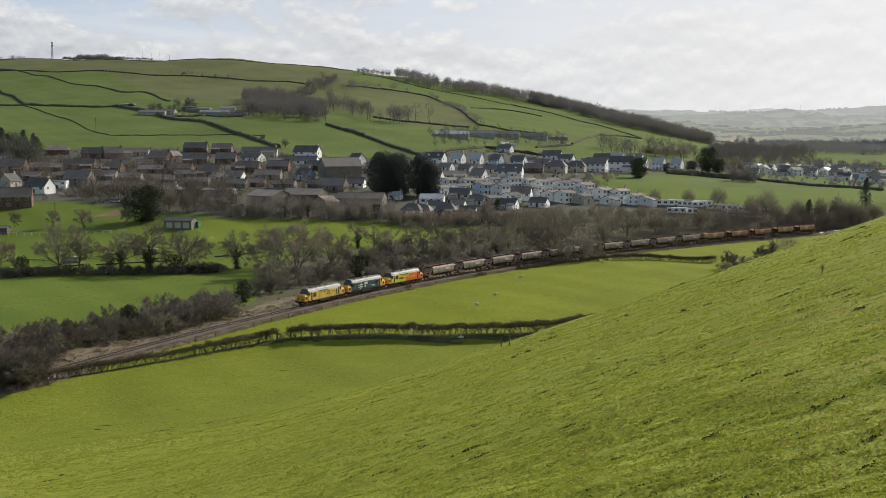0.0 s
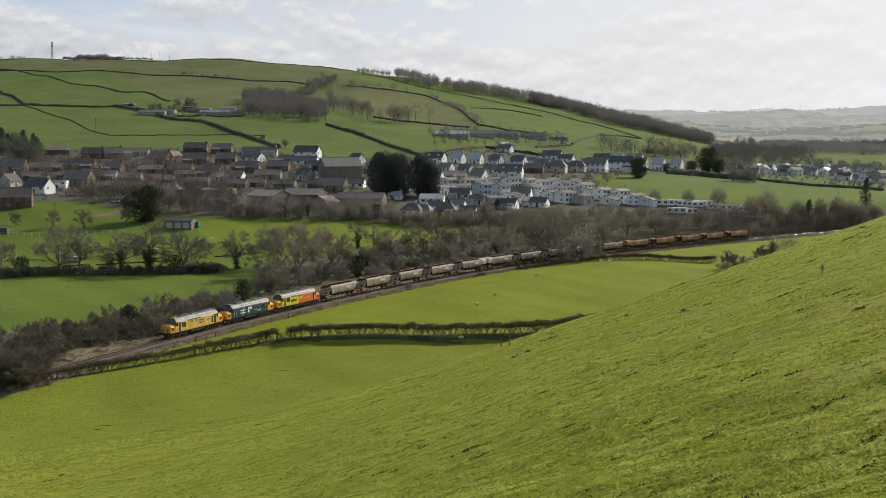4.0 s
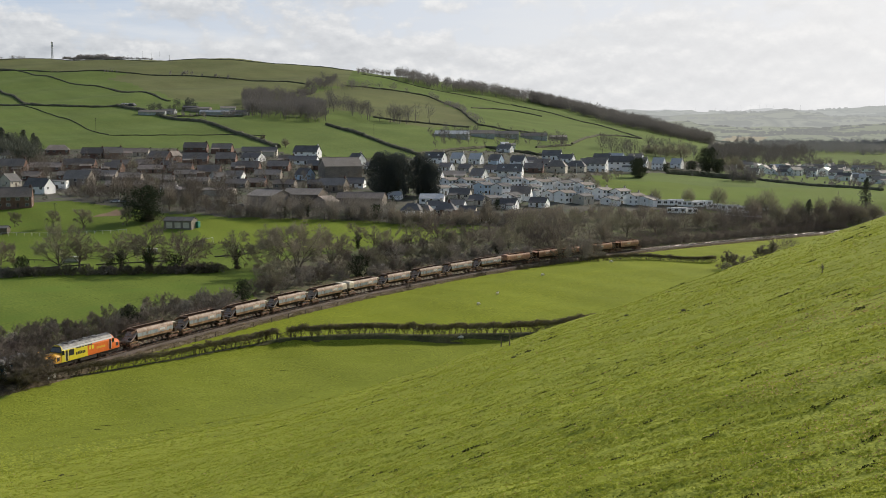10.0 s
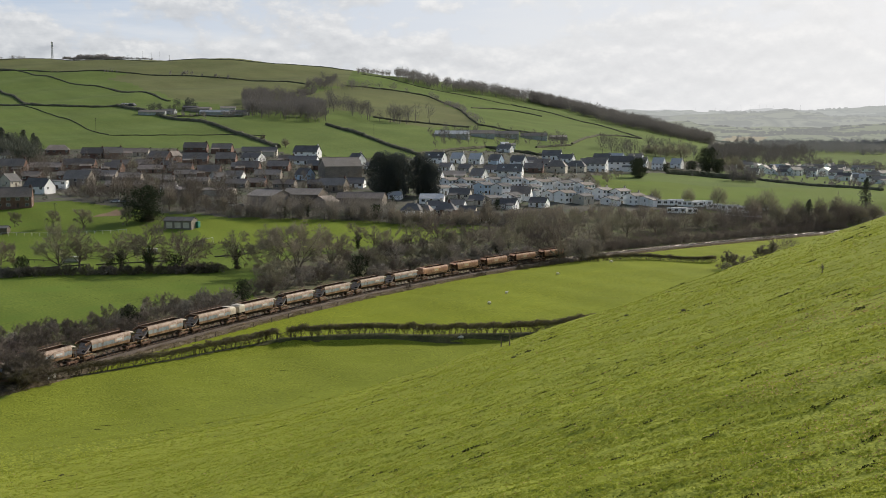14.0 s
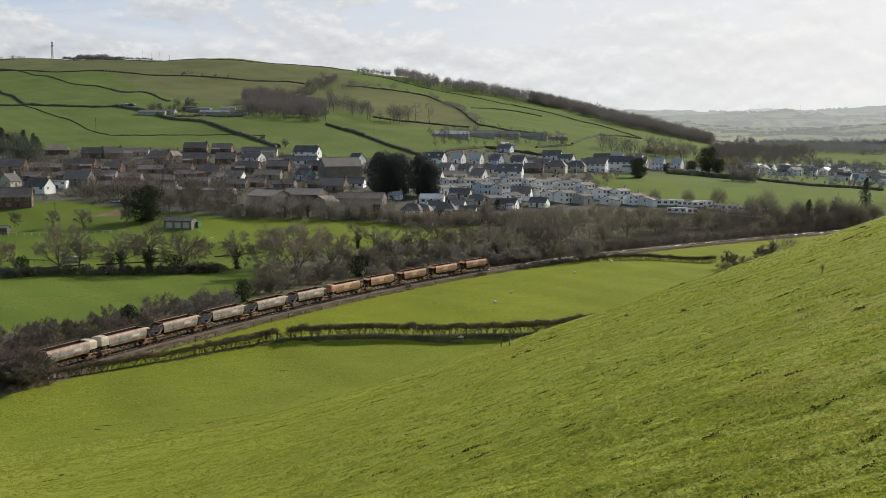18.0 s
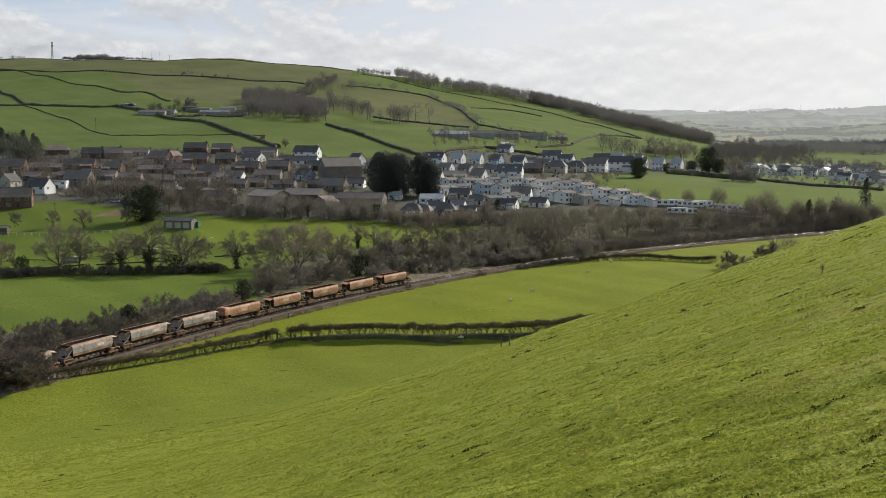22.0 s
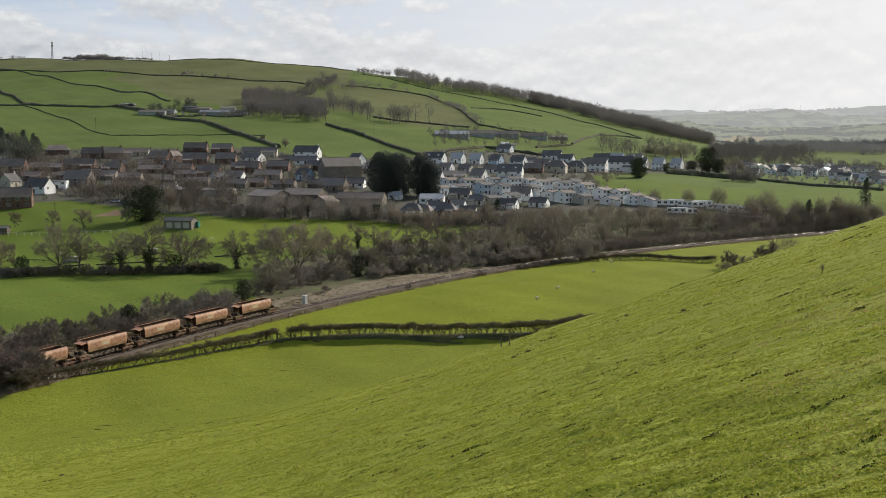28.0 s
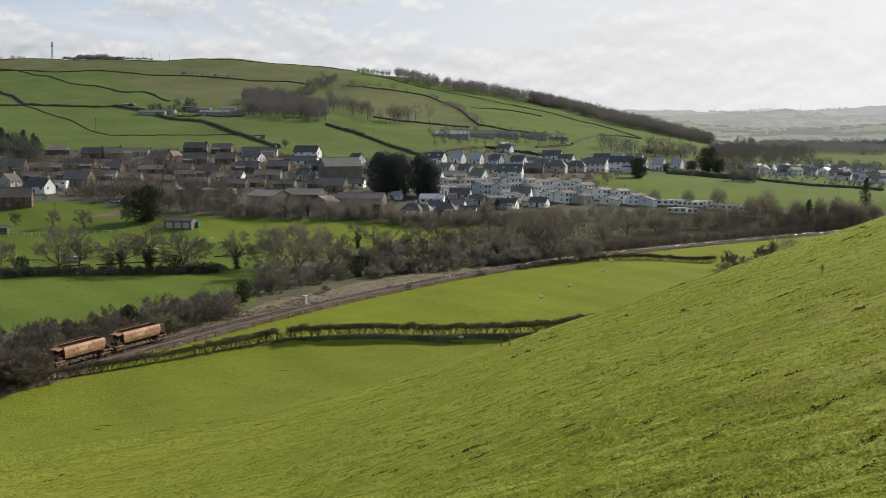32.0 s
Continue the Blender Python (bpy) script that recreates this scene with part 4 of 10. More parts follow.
def bare_tree(seed, height, spread, fork=0.3, twigs="twig", crook=0.2, dense=1.0, ivy=0.0, stems=1, twig_w=0.075, flat=0.12, last=4, mist=0):
    """Meshes of a leafless tree: trunk with limbs, and a domed crown of ever finer branches; with ivy on its trunk where asked."""
    rnd = random.Random(seed)
    wood, crown, leaves = Soup(), Soup(), Soup()
    tr = height * 0.02 + 0.05
    jig = lambda k: Vector((rnd.uniform(-k, k), rnd.uniform(-k, k), rnd.uniform(-k, k)))
    n0 = 7 if stems == 1 else 3
    lines = []

    def grow(p, d, length, r, level):
        pts, e = bent(p, d, length, rnd, 3 if level < 2 else 2, -0.02, crook * (1.0 if level else 0.6))
        if level < (3 if mist > 5 else 2):
            wood.limb(pts, r, r * 0.6, 5 if level == 0 else 4)
        else:
            crown.ribbon(pts, max(r * 2, twig_w * 1.1), max(r * 1.2, twig_w * 0.8))
        if level >= last - 1:
            for _ in range(round(5 * dense)):
                q = pts[0].lerp(pts[-1], rnd.uniform(0.1, 1.0))
                l, _ = bent(q, e * 0.8 + jig(0.95) + Vector((0, 0, 0.15)), length * rnd.uniform(0.45, 0.9), rnd, 1, 0, 0)
                crown.ribbon(l, twig_w, twig_w * 0.45)
        if level == last:
            for _ in range(mist):
                q = pts[0].lerp(pts[-1], rnd.uniform(0.3, 1.0))
                l, _ = bent(q, e + jig(1.0) + Vector((0, 0, 0.1)), length * rnd.uniform(0.5, 1.15), rnd, 1, 0, 0)
                crown.ribbon(l, twig_w * 0.55, twig_w * 0.3)
        if level < last:
            for c in range(3):
                q = pts[-1] if c < 2 else pts[0].lerp(pts[-1], rnd.uniform(0.45, 0.8))
                a = e + jig(0.62) + Vector((e.x, e.y, 0)) * 0.16
                grow(q, a, length * rnd.uniform(0.66, 0.84), r * 0.6, level + 1)

    for k in range(stems):
        lean = Vector((rnd.uniform(-1, 1), rnd.uniform(-1, 1), 0)) * (0.05 if stems == 1 else 0.3)
        base = Vector((rnd.uniform(-0.5, 0.5), rnd.uniform(-0.5, 0.5), 0)) * (0 if stems == 1 else 1) + Vector((0, 0, -0.3))
        pts, d = bent(base, Vector((0, 0, 1)) + lean, height * fork + 0.3, rnd, 3, 0, 0.06)
        wood.limb(pts, tr * (1.3 if stems == 1 else 0.7), tr * (1.0 if stems == 1 else 0.55), 7)
        lines.append((pts, tr))
        for i in range(n0):
            a = i * 2.4 + k * 1.7 + rnd.uniform(-0.4, 0.4)
            t = flat + (1.45 - flat) * ((i + 0.5) / n0) ** 0.8
            d1 = Vector((math.cos(a) * math.cos(t), math.sin(a) * math.cos(t), math.sin(t)))
            room = height * (1 - fork)
            reach = 1.0 / math.sqrt((math.cos(t) / spread) ** 2 + (math.sin(t) / room) ** 2)
            p = pts[-1] if i > 1 else pts[-2].lerp(pts[-1], 0.6)
            grow(p, d1, reach * 0.36, tr * 0.55 * (1 if stems == 1 else 0.6), 0)
            lines.append(([p, p + d1 * reach * 0.4], tr * 0.7))
    if ivy:
        for line, r in lines:
            for _ in range(int((420 if r == tr else 70) * ivy)):
                p = line[0].lerp(line[-1], rnd.random())
                leaves.leaf(p + Vector((rnd.gauss(0, r * 1.7), rnd.gauss(0, r * 1.7), rnd.gauss(0, 0.3))), 0.16, rnd)
    out = [("trunk", wood.mesh("trunk", M["bark"]), "grey-brown trunk and limbs"), ("crown", crown.mesh("crown", M[twigs]), "bare twiggy crown")]
    if ivy:
        out.append(("ivy", leaves.mesh("ivy", M["ivy"]), "dark ivy"))
    return out


def evergreen(seed, height, width, material="pine", n=1500, leaf=0.32, low=0.12, cone=0.0):
    """Meshes of an evergreen: trunk, limbs and many clumps of small leaves."""
    rnd = random.Random(seed)
    wood, crown = Soup(), Soup()
    t, _ = bent(Vector((0, 0, -0.3)), Vector((0, 0, 1)), height * 0.9, rnd, 5, 0, 0.05)
    wood.limb(t, height * 0.028, 0.05, 6)
    clumps = []
    for k in range(26):
        h = low + (0.95 - low) * (k + rnd.random()) / 26
        r = width * 0.5 * ((1 - h) ** 0.8 * 1.1 + 0.06 if cone else math.sqrt(max(0.05, 1 - ((h - 0.52) / 0.5) ** 2)))
        a = k * 2.4 + rnd.uniform(-0.4, 0.4)
        q = rnd.uniform(0.35, 0.85)
        c = Vector((math.cos(a) * r * q, math.sin(a) * r * q, h * height))
        clumps.append((c, r * rnd.uniform(0.34, 0.6) + 0.25))
        l, _ = bent(Vector((0, 0, c.z * 0.85)), c - Vector((0, 0, c.z * 0.85)), (c - Vector((0, 0, c.z * 0.85))).length, rnd, 3)
        wood.limb(l, 0.09, 0.02, 3)
    for k in range(n):
        c, r = clumps[k % 26]
        d = Vector((rnd.gauss(0, 1), rnd.gauss(0, 1), rnd.gauss(0, 0.75))).normalized() * r * rnd.uniform(0.55, 1.05)
        crown.leaf(c + d, leaf, rnd)
    return [("trunk", wood.mesh("trunk", M["bark"]), "trunk and limbs"), ("crown", crown.mesh("crown", M[material]), "dense dark evergreen crown")]


def plant(name, meshes, label, category, group=""):
    """A thing that carries the given meshes; kept aside as the pattern for its copies."""
    return dict(name=name, meshes=meshes, label=label, category=category, group=group)


def put(kind, x, y, scale=1.0, turn=0.0, sink=0.0, wide=1.0, label=""):
    t = thing(kind["name"], Matrix.Translation((x, y, gz(x, y) - sink)) @ Matrix.Rotation(radians(turn), 4, "Z") @ Matrix.Diagonal((scale * wide, scale * wide, scale, 1)), label or kind["label"], kind["category"], kind["group"])
    for n, me, lab in kind["meshes"]:
        part(n, me, None, t, lab)
    return t


G1 = "trees of the valley floor"
TREES = {
    "ash": plant("tree", bare_tree(1, 16, 6.0, 0.2, "twig", 0.2, 1.0, 0, 1, 0.06, 0.35, 4, 4), "tall bare deciduous tree with upright limbs", "tree", G1),
    "oak": plant("tree", bare_tree(2, 15, 8.4, 0.14, "twig_green", 0.22, 1.1, 0, 1, 0.06, 0.12, 4, 4), "broad bare oak with a rounded twiggy crown", "tree", G1),
    "great_oak": plant("tree", bare_tree(12, 15, 12.5, 0.1, "twig", 0.15, 2.0, 0, 1, 0.055, 0.12, 4, 7), "great spreading oak, leafless, with a wide dome of twigs", "tree", G1),
    "gnarl": plant("tree", bare_tree(3, 12, 5.0, 0.3, "twig", 0.45, 0.7, 1.4, 1, 0.06, 0.12, 4, 2), "gnarled bare tree with crooked limbs and ivy", "tree", G1),
    "ivied": plant("tree", bare_tree(4, 15, 5.2, 0.25, "twig", 0.25, 0.9, 4.0), "bare tree with a trunk thick with dark ivy", "tree", G1),
    "spread": plant("tree", bare_tree(5, 10, 7.0, 0.16, "twig_red", 0.35, 0.9, 0, 1, 0.06, 0.12, 4, 3), "low spreading leafless tree with crooked limbs", "tree", G1),
    "young": plant("tree", bare_tree(6, 9, 3.4, 0.22, "twig", 0.2, 0.8, 0, 1, 0.06, 0.3), "slender young bare tree in grass", "tree", G1),
    "multi": plant("tree", bare_tree(7, 11, 4.6, 0.12, "twig_green", 0.25, 0.8, 0, 3, 0.07), "many-stemmed bare alder by the stream", "tree", G1),
    "pine": plant("pine_tree", evergreen(8, 22, 16, "pine", 17000, 0.31, 0.03), "large dark evergreen pine beside houses", "tree", "evergreens in the town"),
    "yew": plant("evergreen_tree", evergreen(9, 11, 10, "ivy", 6500, 0.22, 0.04), "rounded dark evergreen tree near buildings", "tree", "evergreens in the town"),
    "holly": plant("evergreen_shrub", evergreen(10, 5, 4, "ivy", 1500, 0.17, 0.04), "dark glossy evergreen shrub by the trees", "shrub", "evergreen shrubs"),
    "conifer": plant("conifer", evergreen(11, 14, 7, "conifer_far", 1500, 0.32, 0.06, 1.0), "pointed dark green conifer among houses", "tree", "conifers"),
}
G2 = "scrub along the railway"


def bushes(seed, n, h, r, twigs, label):
    return [plant("scrub_bush", bare_tree(seed + i, h, r, 0.03, twigs, 0.35, 1.3, 0, 3, 0.06, 0.05, 3), label, "bush", G2) for i in range(n)]


BUSHES = {
    "grey": bushes(20, 3, 4.6, 3.0, "twig_grey", "grey leafless scrub bush in a thicket"),
    "brown": bushes(30, 3, 5.0, 3.0, "twig_scrub", "brown leafless scrub bush in a thicket"),
    "red": bushes(40, 2, 5.2, 2.9, "twig_red", "reddish-brown leafless scrub bush in a thicket"),
    "green": bushes(50, 2, 4.8, 2.9, "twig_green", "greenish leafless willow scrub by the stream"),
}


def quads_mesh(name, co, material):
    """A mesh of loose quads from an array of corners."""
    me = bpy.data.meshes.new(name)
    m = len(co) * 4
    me.vertices.add(m)
    me.vertices.foreach_set("co", np.ascontiguousarray(co, dtype=np.float32).ravel())
    me.loops.add(m)
    me.loops.foreach_set("vertex_index", np.arange(m, dtype=np.int32))
    me.polygons.add(m // 4)
    me.polygons.foreach_set("loop_start", np.arange(0, m, 4, dtype=np.int32))
    me.polygons.foreach_set("loop_total", np.full(m // 4, 4, np.int32))
    me.materials.append(material)
    me.update(calc_edges=True)
    return me


def strokes_mesh(name, p, d, length, w, rng, material):
    """Tapered flat twigs that start at p and run along d."""
    d = d / np.linalg.norm(d, axis=1, keepdims=True)
    s = np.cross(d, rng.normal(0, 1, p.shape))
    s = s / (np.linalg.norm(s, axis=1, keepdims=True) + 1e-6) * (np.reshape(w, (-1, 1)) * 0.5)
    e = p + d * np.reshape(length, (-1, 1))
    return quads_mesh(name, np.stack([p - s, p + s, e + s * 0.4, e - s * 0.4], 1), material)


def round_tree(seed, height, spread, fork, twigs, n=800, w=0.085):
    """Meshes of a bare tree with a full round crown: trunk, limbs, and fine twigs that point outwards."""
    rng = np.random.default_rng(seed)
    wood = bare_tree(seed, height * 0.9, spread * 0.9, fork, twigs, 0.2, 0, 0, 1, 0.1, 0.15, 2)
    q = rng.normal(0, 1, (n, 3))
    q[:, 2] = np.where(q[:, 2] < -0.5 * np.abs(q[:, 0]), -0.5 * q[:, 2], q[:, 2])
    q = q / np.linalg.norm(q, axis=1, keepdims=True) * (0.45 + 0.55 * rng.random((n, 1)) ** 0.6) * (0.9 + 0.2 * np.sin(7 * q[:, :1]) * np.sin(5 * q[:, 1:2]))
    base = np.array([0, 0, height * (fork + 0.12)])
    tip = base + q * np.array([spread, spread, height * (0.86 - fork)])
    d = tip - base * 0.8 + rng.normal(0, 0.10 * height, (n, 3))
    length = height * rng.uniform(0.10, 0.22, n)
    p = tip - d / np.linalg.norm(d, axis=1, keepdims=True) * length[:, None]
    twig = strokes_mesh("crown", p, d, length, np.full(n, w), rng, M[twigs])
    return [wood[0], ("branches", wood[1][1], "thin bare branches"), ("crown", twig, "round crown of bare twigs")]


FAR_TREES = {
    "ash": plant("tree", round_tree(81, 15, 6.4, 0.2, "twig", 1400, 0.095), "tall bare deciduous tree near the houses", "tree", G1),
    "oak": plant("tree", round_tree(82, 14, 8.6, 0.14, "twig_green", 1900, 0.095), "broad bare tree with a rounded crown", "tree", G1),
    "multi": plant("tree", round_tree(87, 11, 5.2, 0.08, "twig_grey", 1200, 0.09), "bare round tree near the houses", "tree", G1),
    "young": plant("tree", round_tree(86, 9, 3.6, 0.22, "twig", 700, 0.075), "slender young bare tree in grass", "tree", G1),
}


def dome_mesh(name, xy, h, k, w, rng, material, wide, centre=0.56, deep=0.40, sprig=(0.12, 0.26)):
    """Plants far off: for each place a stem and a domed crown of k twigs that point outwards."""
    n = len(xy)
    base = np.column_stack([xy, ground_z(xy[:, 0], xy[:, 1]) - 0.3])
    lean = np.column_stack([rng.normal(0, 0.05, (n, 2)), np.ones(n)])
    q = rng.normal(0, 1, (n, k, 3))
    q /= np.linalg.norm(q, axis=2, keepdims=True)
    q *= rng.random((n, k, 1)) ** 0.4
    rad = np.column_stack([wide, np.full(n, deep)]) * h[:, None]
    tip = (base + np.column_stack([np.zeros((n, 2)), h * centre]))[:, None] + q * rad[:, None]
    d = tip - (base + np.column_stack([np.zeros((n, 2)), h * 0.2]))[:, None] + rng.normal(0, 0.12, (n, k, 3)) * h[:, None, None]
    length = h[:, None] * rng.uniform(*sprig, (n, k))
    start = (tip - d / np.linalg.norm(d, axis=2, keepdims=True) * length[..., None] * 0.7).reshape(-1, 3)
    P = np.concatenate([base, base + lean * h[:, None] * 0.25, start])
    D = np.concatenate([lean, lean + rng.normal(0, 0.3, (n, 3)), d.reshape(-1, 3)])
    L = np.concatenate([h * 0.6, h * 0.5, length.ravel()])
    W = np.concatenate([h * 0.035, h * 0.025, np.full(n * k, w)])
    return strokes_mesh(name, P, D, L, W, rng, material)


# ---- trees and bushes in their places ----
put(TREES["oak"], -124.6, 327.1, 1.13, 318, 0.1, 0.85)
put(TREES["ash"], -117.4, 326.0, 0.92, 130, 0.1, 1.0)
put(TREES["gnarl"], -104.9, 329.4, 1.16, 183, 0.1, 1.2)
put(TREES["ivied"], -94.6, 326.0, 1.18, 353, 0.1, 1.05)
put(TREES["spread"], -85.3, 329.8, 1.40, 333, 0.1, 1.1)
put(TREES["gnarl"], -68.1, 334.0, 1.17, 271, 0.1, 1.0)
put(TREES["spread"], -149.0, 340.4, 0.92, 14, 0.1, 0.9)
put(TREES["holly"], -132.2, 316.9, 1.20, 238, 0.1, 1.0)
put(TREES["holly"], -109.1, 331.4, 1.10, 127, 0.1, 0.7)
put(TREES["holly"], -86.6, 326.2, 1.16, 332, 0.1, 1.2)
put(TREES["young"], -176.6, 418.5, 0.76, 26, 0.1, 1)
put(TREES["young"], -160.3, 417.4, 0.85, 80, 0.1, 1)
put(TREES["young"], -146.9, 414.4, 1.02, 57, 0.1, 1.1)
put(TREES["young"], -131.3, 421.3, 1.00, 190, 0.1, 0.8)
put(TREES["yew"], -126.3, 430.3, 1.35, 240, 0.1, 1.25)
put(TREES["great_oak"], -45.7, 317.5, 1.15, 126, 0.1, 1.0)
put(TREES["great_oak"], -54.7, 335.0, 0.91, 194, 0.1, 0.9)
put(TREES["great_oak"], -37.5, 336.8, 0.85, 278, 0.1, 0.9)
put(TREES["multi"], -49.0, 283.5, 0.87, 52, 0.1, 1)
put(TREES["multi"], -46.6, 297.9, 0.79, 293, 0.1, 1.1)
put(TREES["ivied"], -31.7, 375.7, 0.75, 127, 0.1, 0.9)
put(TREES["multi"], -19.1, 363.6, 0.99, 6, 0.1, 0.9)
put(TREES["ash"], -25.3, 370.7, 0.60, 110, 0.1, 0.8)
put(TREES["holly"], -52.9, 266.0, 1.18, 208, 0.1, 0.9)
put(TREES["holly"], -26.6, 316.6, 1.34, 143, 0.1, 0.9)
put(TREES["ivied"], -25.5, 340.4, 0.48, 93, 0.1, 1)
put(TREES["spread"], -1.9, 380.8, 1.29, 199, 0.1, 0.9)
put(TREES["multi"], -12.9, 390.7, 0.89, 81, 0.1, 1)
put(TREES["ash"], 10.7, 374.0, 0.80, 36, 0.1, 0.8)
put(TREES["ash"], 19.4, 424.8, 0.82, 71, 0.1, 0.8)
put(TREES["ivied"], 19.5, 364.0, 0.63, 316, 0.1, 0.6)
put(TREES["multi"], 4.4, 374.7, 0.82, 316, 0.1, 1)
put(TREES["spread"], 37.2, 378.2, 1.10, 227, 0.1, 0.8)
put(TREES["ash"], 43.3, 385.1, 0.97, 64, 0.1, 0.9)
put(TREES["oak"], 32.3, 396.5, 0.82, 67, 0.1, 0.8)
put(TREES["oak"], 53.3, 422.7, 0.73, 0, 0.1, 1)
put(TREES["multi"], 24.8, 382.0, 0.94, 2, 0.1, 1)
put(TREES["ash"], 62.2, 396.2, 0.89, 107, 0.1, 0.8)
put(TREES["oak"], 77.6, 426.4, 0.77, 110, 0.1, 1)
put(FAR_TREES["oak"], 92.7, 442.0, 0.76, 84, 0.1, 1.0)
put(FAR_TREES["multi"], 101.3, 447.6, 0.87, 85, 0.1, 1)
put(FAR_TREES["ash"], 115.9, 460.9, 0.71, 148, 0.1, 0.8)
put(FAR_TREES["oak"], 74.4, 443.7, 0.61, 160, 0.1, 1)
put(FAR_TREES["oak"], 108.2, 520.3, 0.68, 101, 0.1, 0.8)
put(FAR_TREES["oak"], 127.3, 527.7, 0.73, 276, 0.1, 0.75)
put(FAR_TREES["oak"], 142.5, 526.1, 0.87, 347, 0.1, 0.8)
put(FAR_TREES["oak"], 159.8, 501.7, 1.11, 320, 0.1, 0.75)
put(FAR_TREES["oak"], 153.3, 504.4, 0.80, 104, 0.1, 0.8)
put(FAR_TREES["ash"], 172.1, 493.4, 0.92, 93, 0.1, 0.9)
put(FAR_TREES["oak"], 160.6, 487.9, 0.84, 353, 0.1, 0.7)
put(FAR_TREES["ash"], 149.3, 486.4, 0.81, 100, 0.1, 0.8)
put(TREES["conifer"], 178.0, 494.5, 0.92, 196, 0.1, 1.1)
put(FAR_TREES["ash"], 186.4, 502.6, 0.91, 152, 0.1, 0.8)
put(FAR_TREES["ash"], 197.7, 508.6, 1.02, 11, 0.1, 0.9)
put(FAR_TREES["oak"], 206.2, 513.5, 0.89, 184, 0.1, 0.9)
put(TREES["conifer"], 222.0, 534.0, 1.15, 212, 0.1, 0.95)
put(TREES["yew"], 127.2, 663.2, 1.1, 40, 0.1, 1.05)
put(TREES["yew"], 164.8, 754.9, 0.55, 130, 0.1, 1.2)
put(TREES["yew"], 190.3, 783.9, 0.75, 250, 0.1, 1.1)
put(FAR_TREES["oak"], 222.7, 523.3, 0.72, 84, 0.1, 0.9)
put(FAR_TREES["multi"], 136.9, 476.0, 1.05, 74, 0.1, 1)
put(FAR_TREES["multi"], 128.9, 471.1, 0.95, 135, 0.1, 1)
put(FAR_TREES["ash"], 121.5, 472.9, 0.61, 33, 0.1, 1)
put(FAR_TREES["oak"], 167.4, 487.8, 0.67, 169, 0.1, 0.9)
put(FAR_TREES["oak"], 187.4, 497.3, 0.69, 154, 0.1, 1)
put(FAR_TREES["oak"], 210.8, 514.1, 0.78, 308, 0.1, 1)
put(TREES["pine"], -30.5, 509.0, 1.03, 300, 0.1, 0.95)
put(TREES["pine"], -22.2, 511.4, 1.01, 1, 0.1, 0.95)
put(TREES["pine"], -11.2, 517.9, 0.97, 305, 0.1, 0.8)
put(TREES["pine"], -5.7, 515.9, 0.78, 347, 0.1, 0.8)
put(TREES["pine"], -25.5, 514.9, 0.78, 173, 0.1, 1)
for _i, (_x, _y, _k) in enumerate(((-322, 724, 1.15), (-315, 731, 1.3), (-309, 726, 1.0), (-303, 738, 1.15), (-297, 742, 0.95), (-292, 736, 0.8))):
    put(TREES["conifer"], _x, _y, _k, _i * 70, 0.1, 1.15)
put(TREES["yew"], -272.8, 671.3, 0.75, 33, 0.1, 1.0)
put(TREES["yew"], 206.0, 797.6, 1.77, 158, 0.1, 1.0)
put(TREES["yew"], 134.1, 703.3, 0.99, 181, 0.1, 1.0)
put(TREES["yew"], 214.4, 795.9, 1.05, 156, 0.1, 1.2)
put(TREES["holly"], -139.6, 530.6, 0.94, 246, 0.1, 1)
put(FAR_TREES["ash"], -162.5, 505.4, 0.65, 356, 0.1, 0.9)
put(FAR_TREES["ash"], -152.7, 491.5, 0.76, 161, 0.1, 0.9)
put(FAR_TREES["ash"], -141.2, 489.7, 0.79, 94, 0.1, 1)
put(FAR_TREES["ash"], -122.9, 456.4, 0.88, 246, 0.1, 0.9)
put(FAR_TREES["ash"], -114.5, 453.2, 0.73, 241, 0.1, 0.9)
put(FAR_TREES["ash"], -169.3, 504.7, 0.49, 90, 0.1, 1)
put(FAR_TREES["oak"], -178.2, 505.9, 0.45, 29, 0.1, 0.9)
put(FAR_TREES["ash"], -106.8, 458.3, 0.59, 131, 0.1, 0.9)
put(FAR_TREES["ash"], -97.2, 448.9, 0.64, 11, 0.1, 0.8)
put(FAR_TREES["ash"], -116.7, 483.7, 0.69, 183, 0.1, 0.8)
put(TREES["ivied"], -68.7, 442.0, 0.64, 206, 0.1, 0.8)
put(TREES["ivied"], -58.9, 442.5, 0.71, 9, 0.1, 0.7)
put(FAR_TREES["multi"], -77.3, 442.2, 0.70, 281, 0.1, 1)
put(FAR_TREES["multi"], -83.3, 441.2, 0.66, 214, 0.1, 1)
put(FAR_TREES["multi"], -47.4, 439.1, 0.69, 187, 0.1, 1)
put(FAR_TREES["multi"], -40.2, 439.8, 0.77, 192, 0.1, 1)
put(TREES["holly"], -29.3, 442.7, 1.28, 296, 0.1, 1)
put(FAR_TREES["multi"], -34.3, 443.3, 0.66, 4, 0.1, 1)
put(FAR_TREES["multi"], -62.2, 440.0, 0.77, 231, 0.1, 1)
put(FAR_TREES["multi"], -89.9, 443.5, 0.66, 23, 0.1, 1)
put(FAR_TREES["oak"], -153.1, 541.9, 0.45, 92, 0.1, 0.9)
put(FAR_TREES["oak"], -189.0, 621.4, 0.51, 319, 0.1, 1)
put(FAR_TREES["oak"], -263.2, 656.5, 0.45, 100, 0.1, 1)
put(FAR_TREES["young"], -118.7, 769.4, 0.99, 60, 0.1, 1.2)
put(FAR_TREES["young"], -142.6, 808.9, 0.78, 125, 0.1, 1)
put(FAR_TREES["ash"], 19.5, 461.8, 0.54, 236, 0.1, 0.9)
put(FAR_TREES["ash"], 7.7, 443.5, 0.51, 176, 0.1, 0.9)
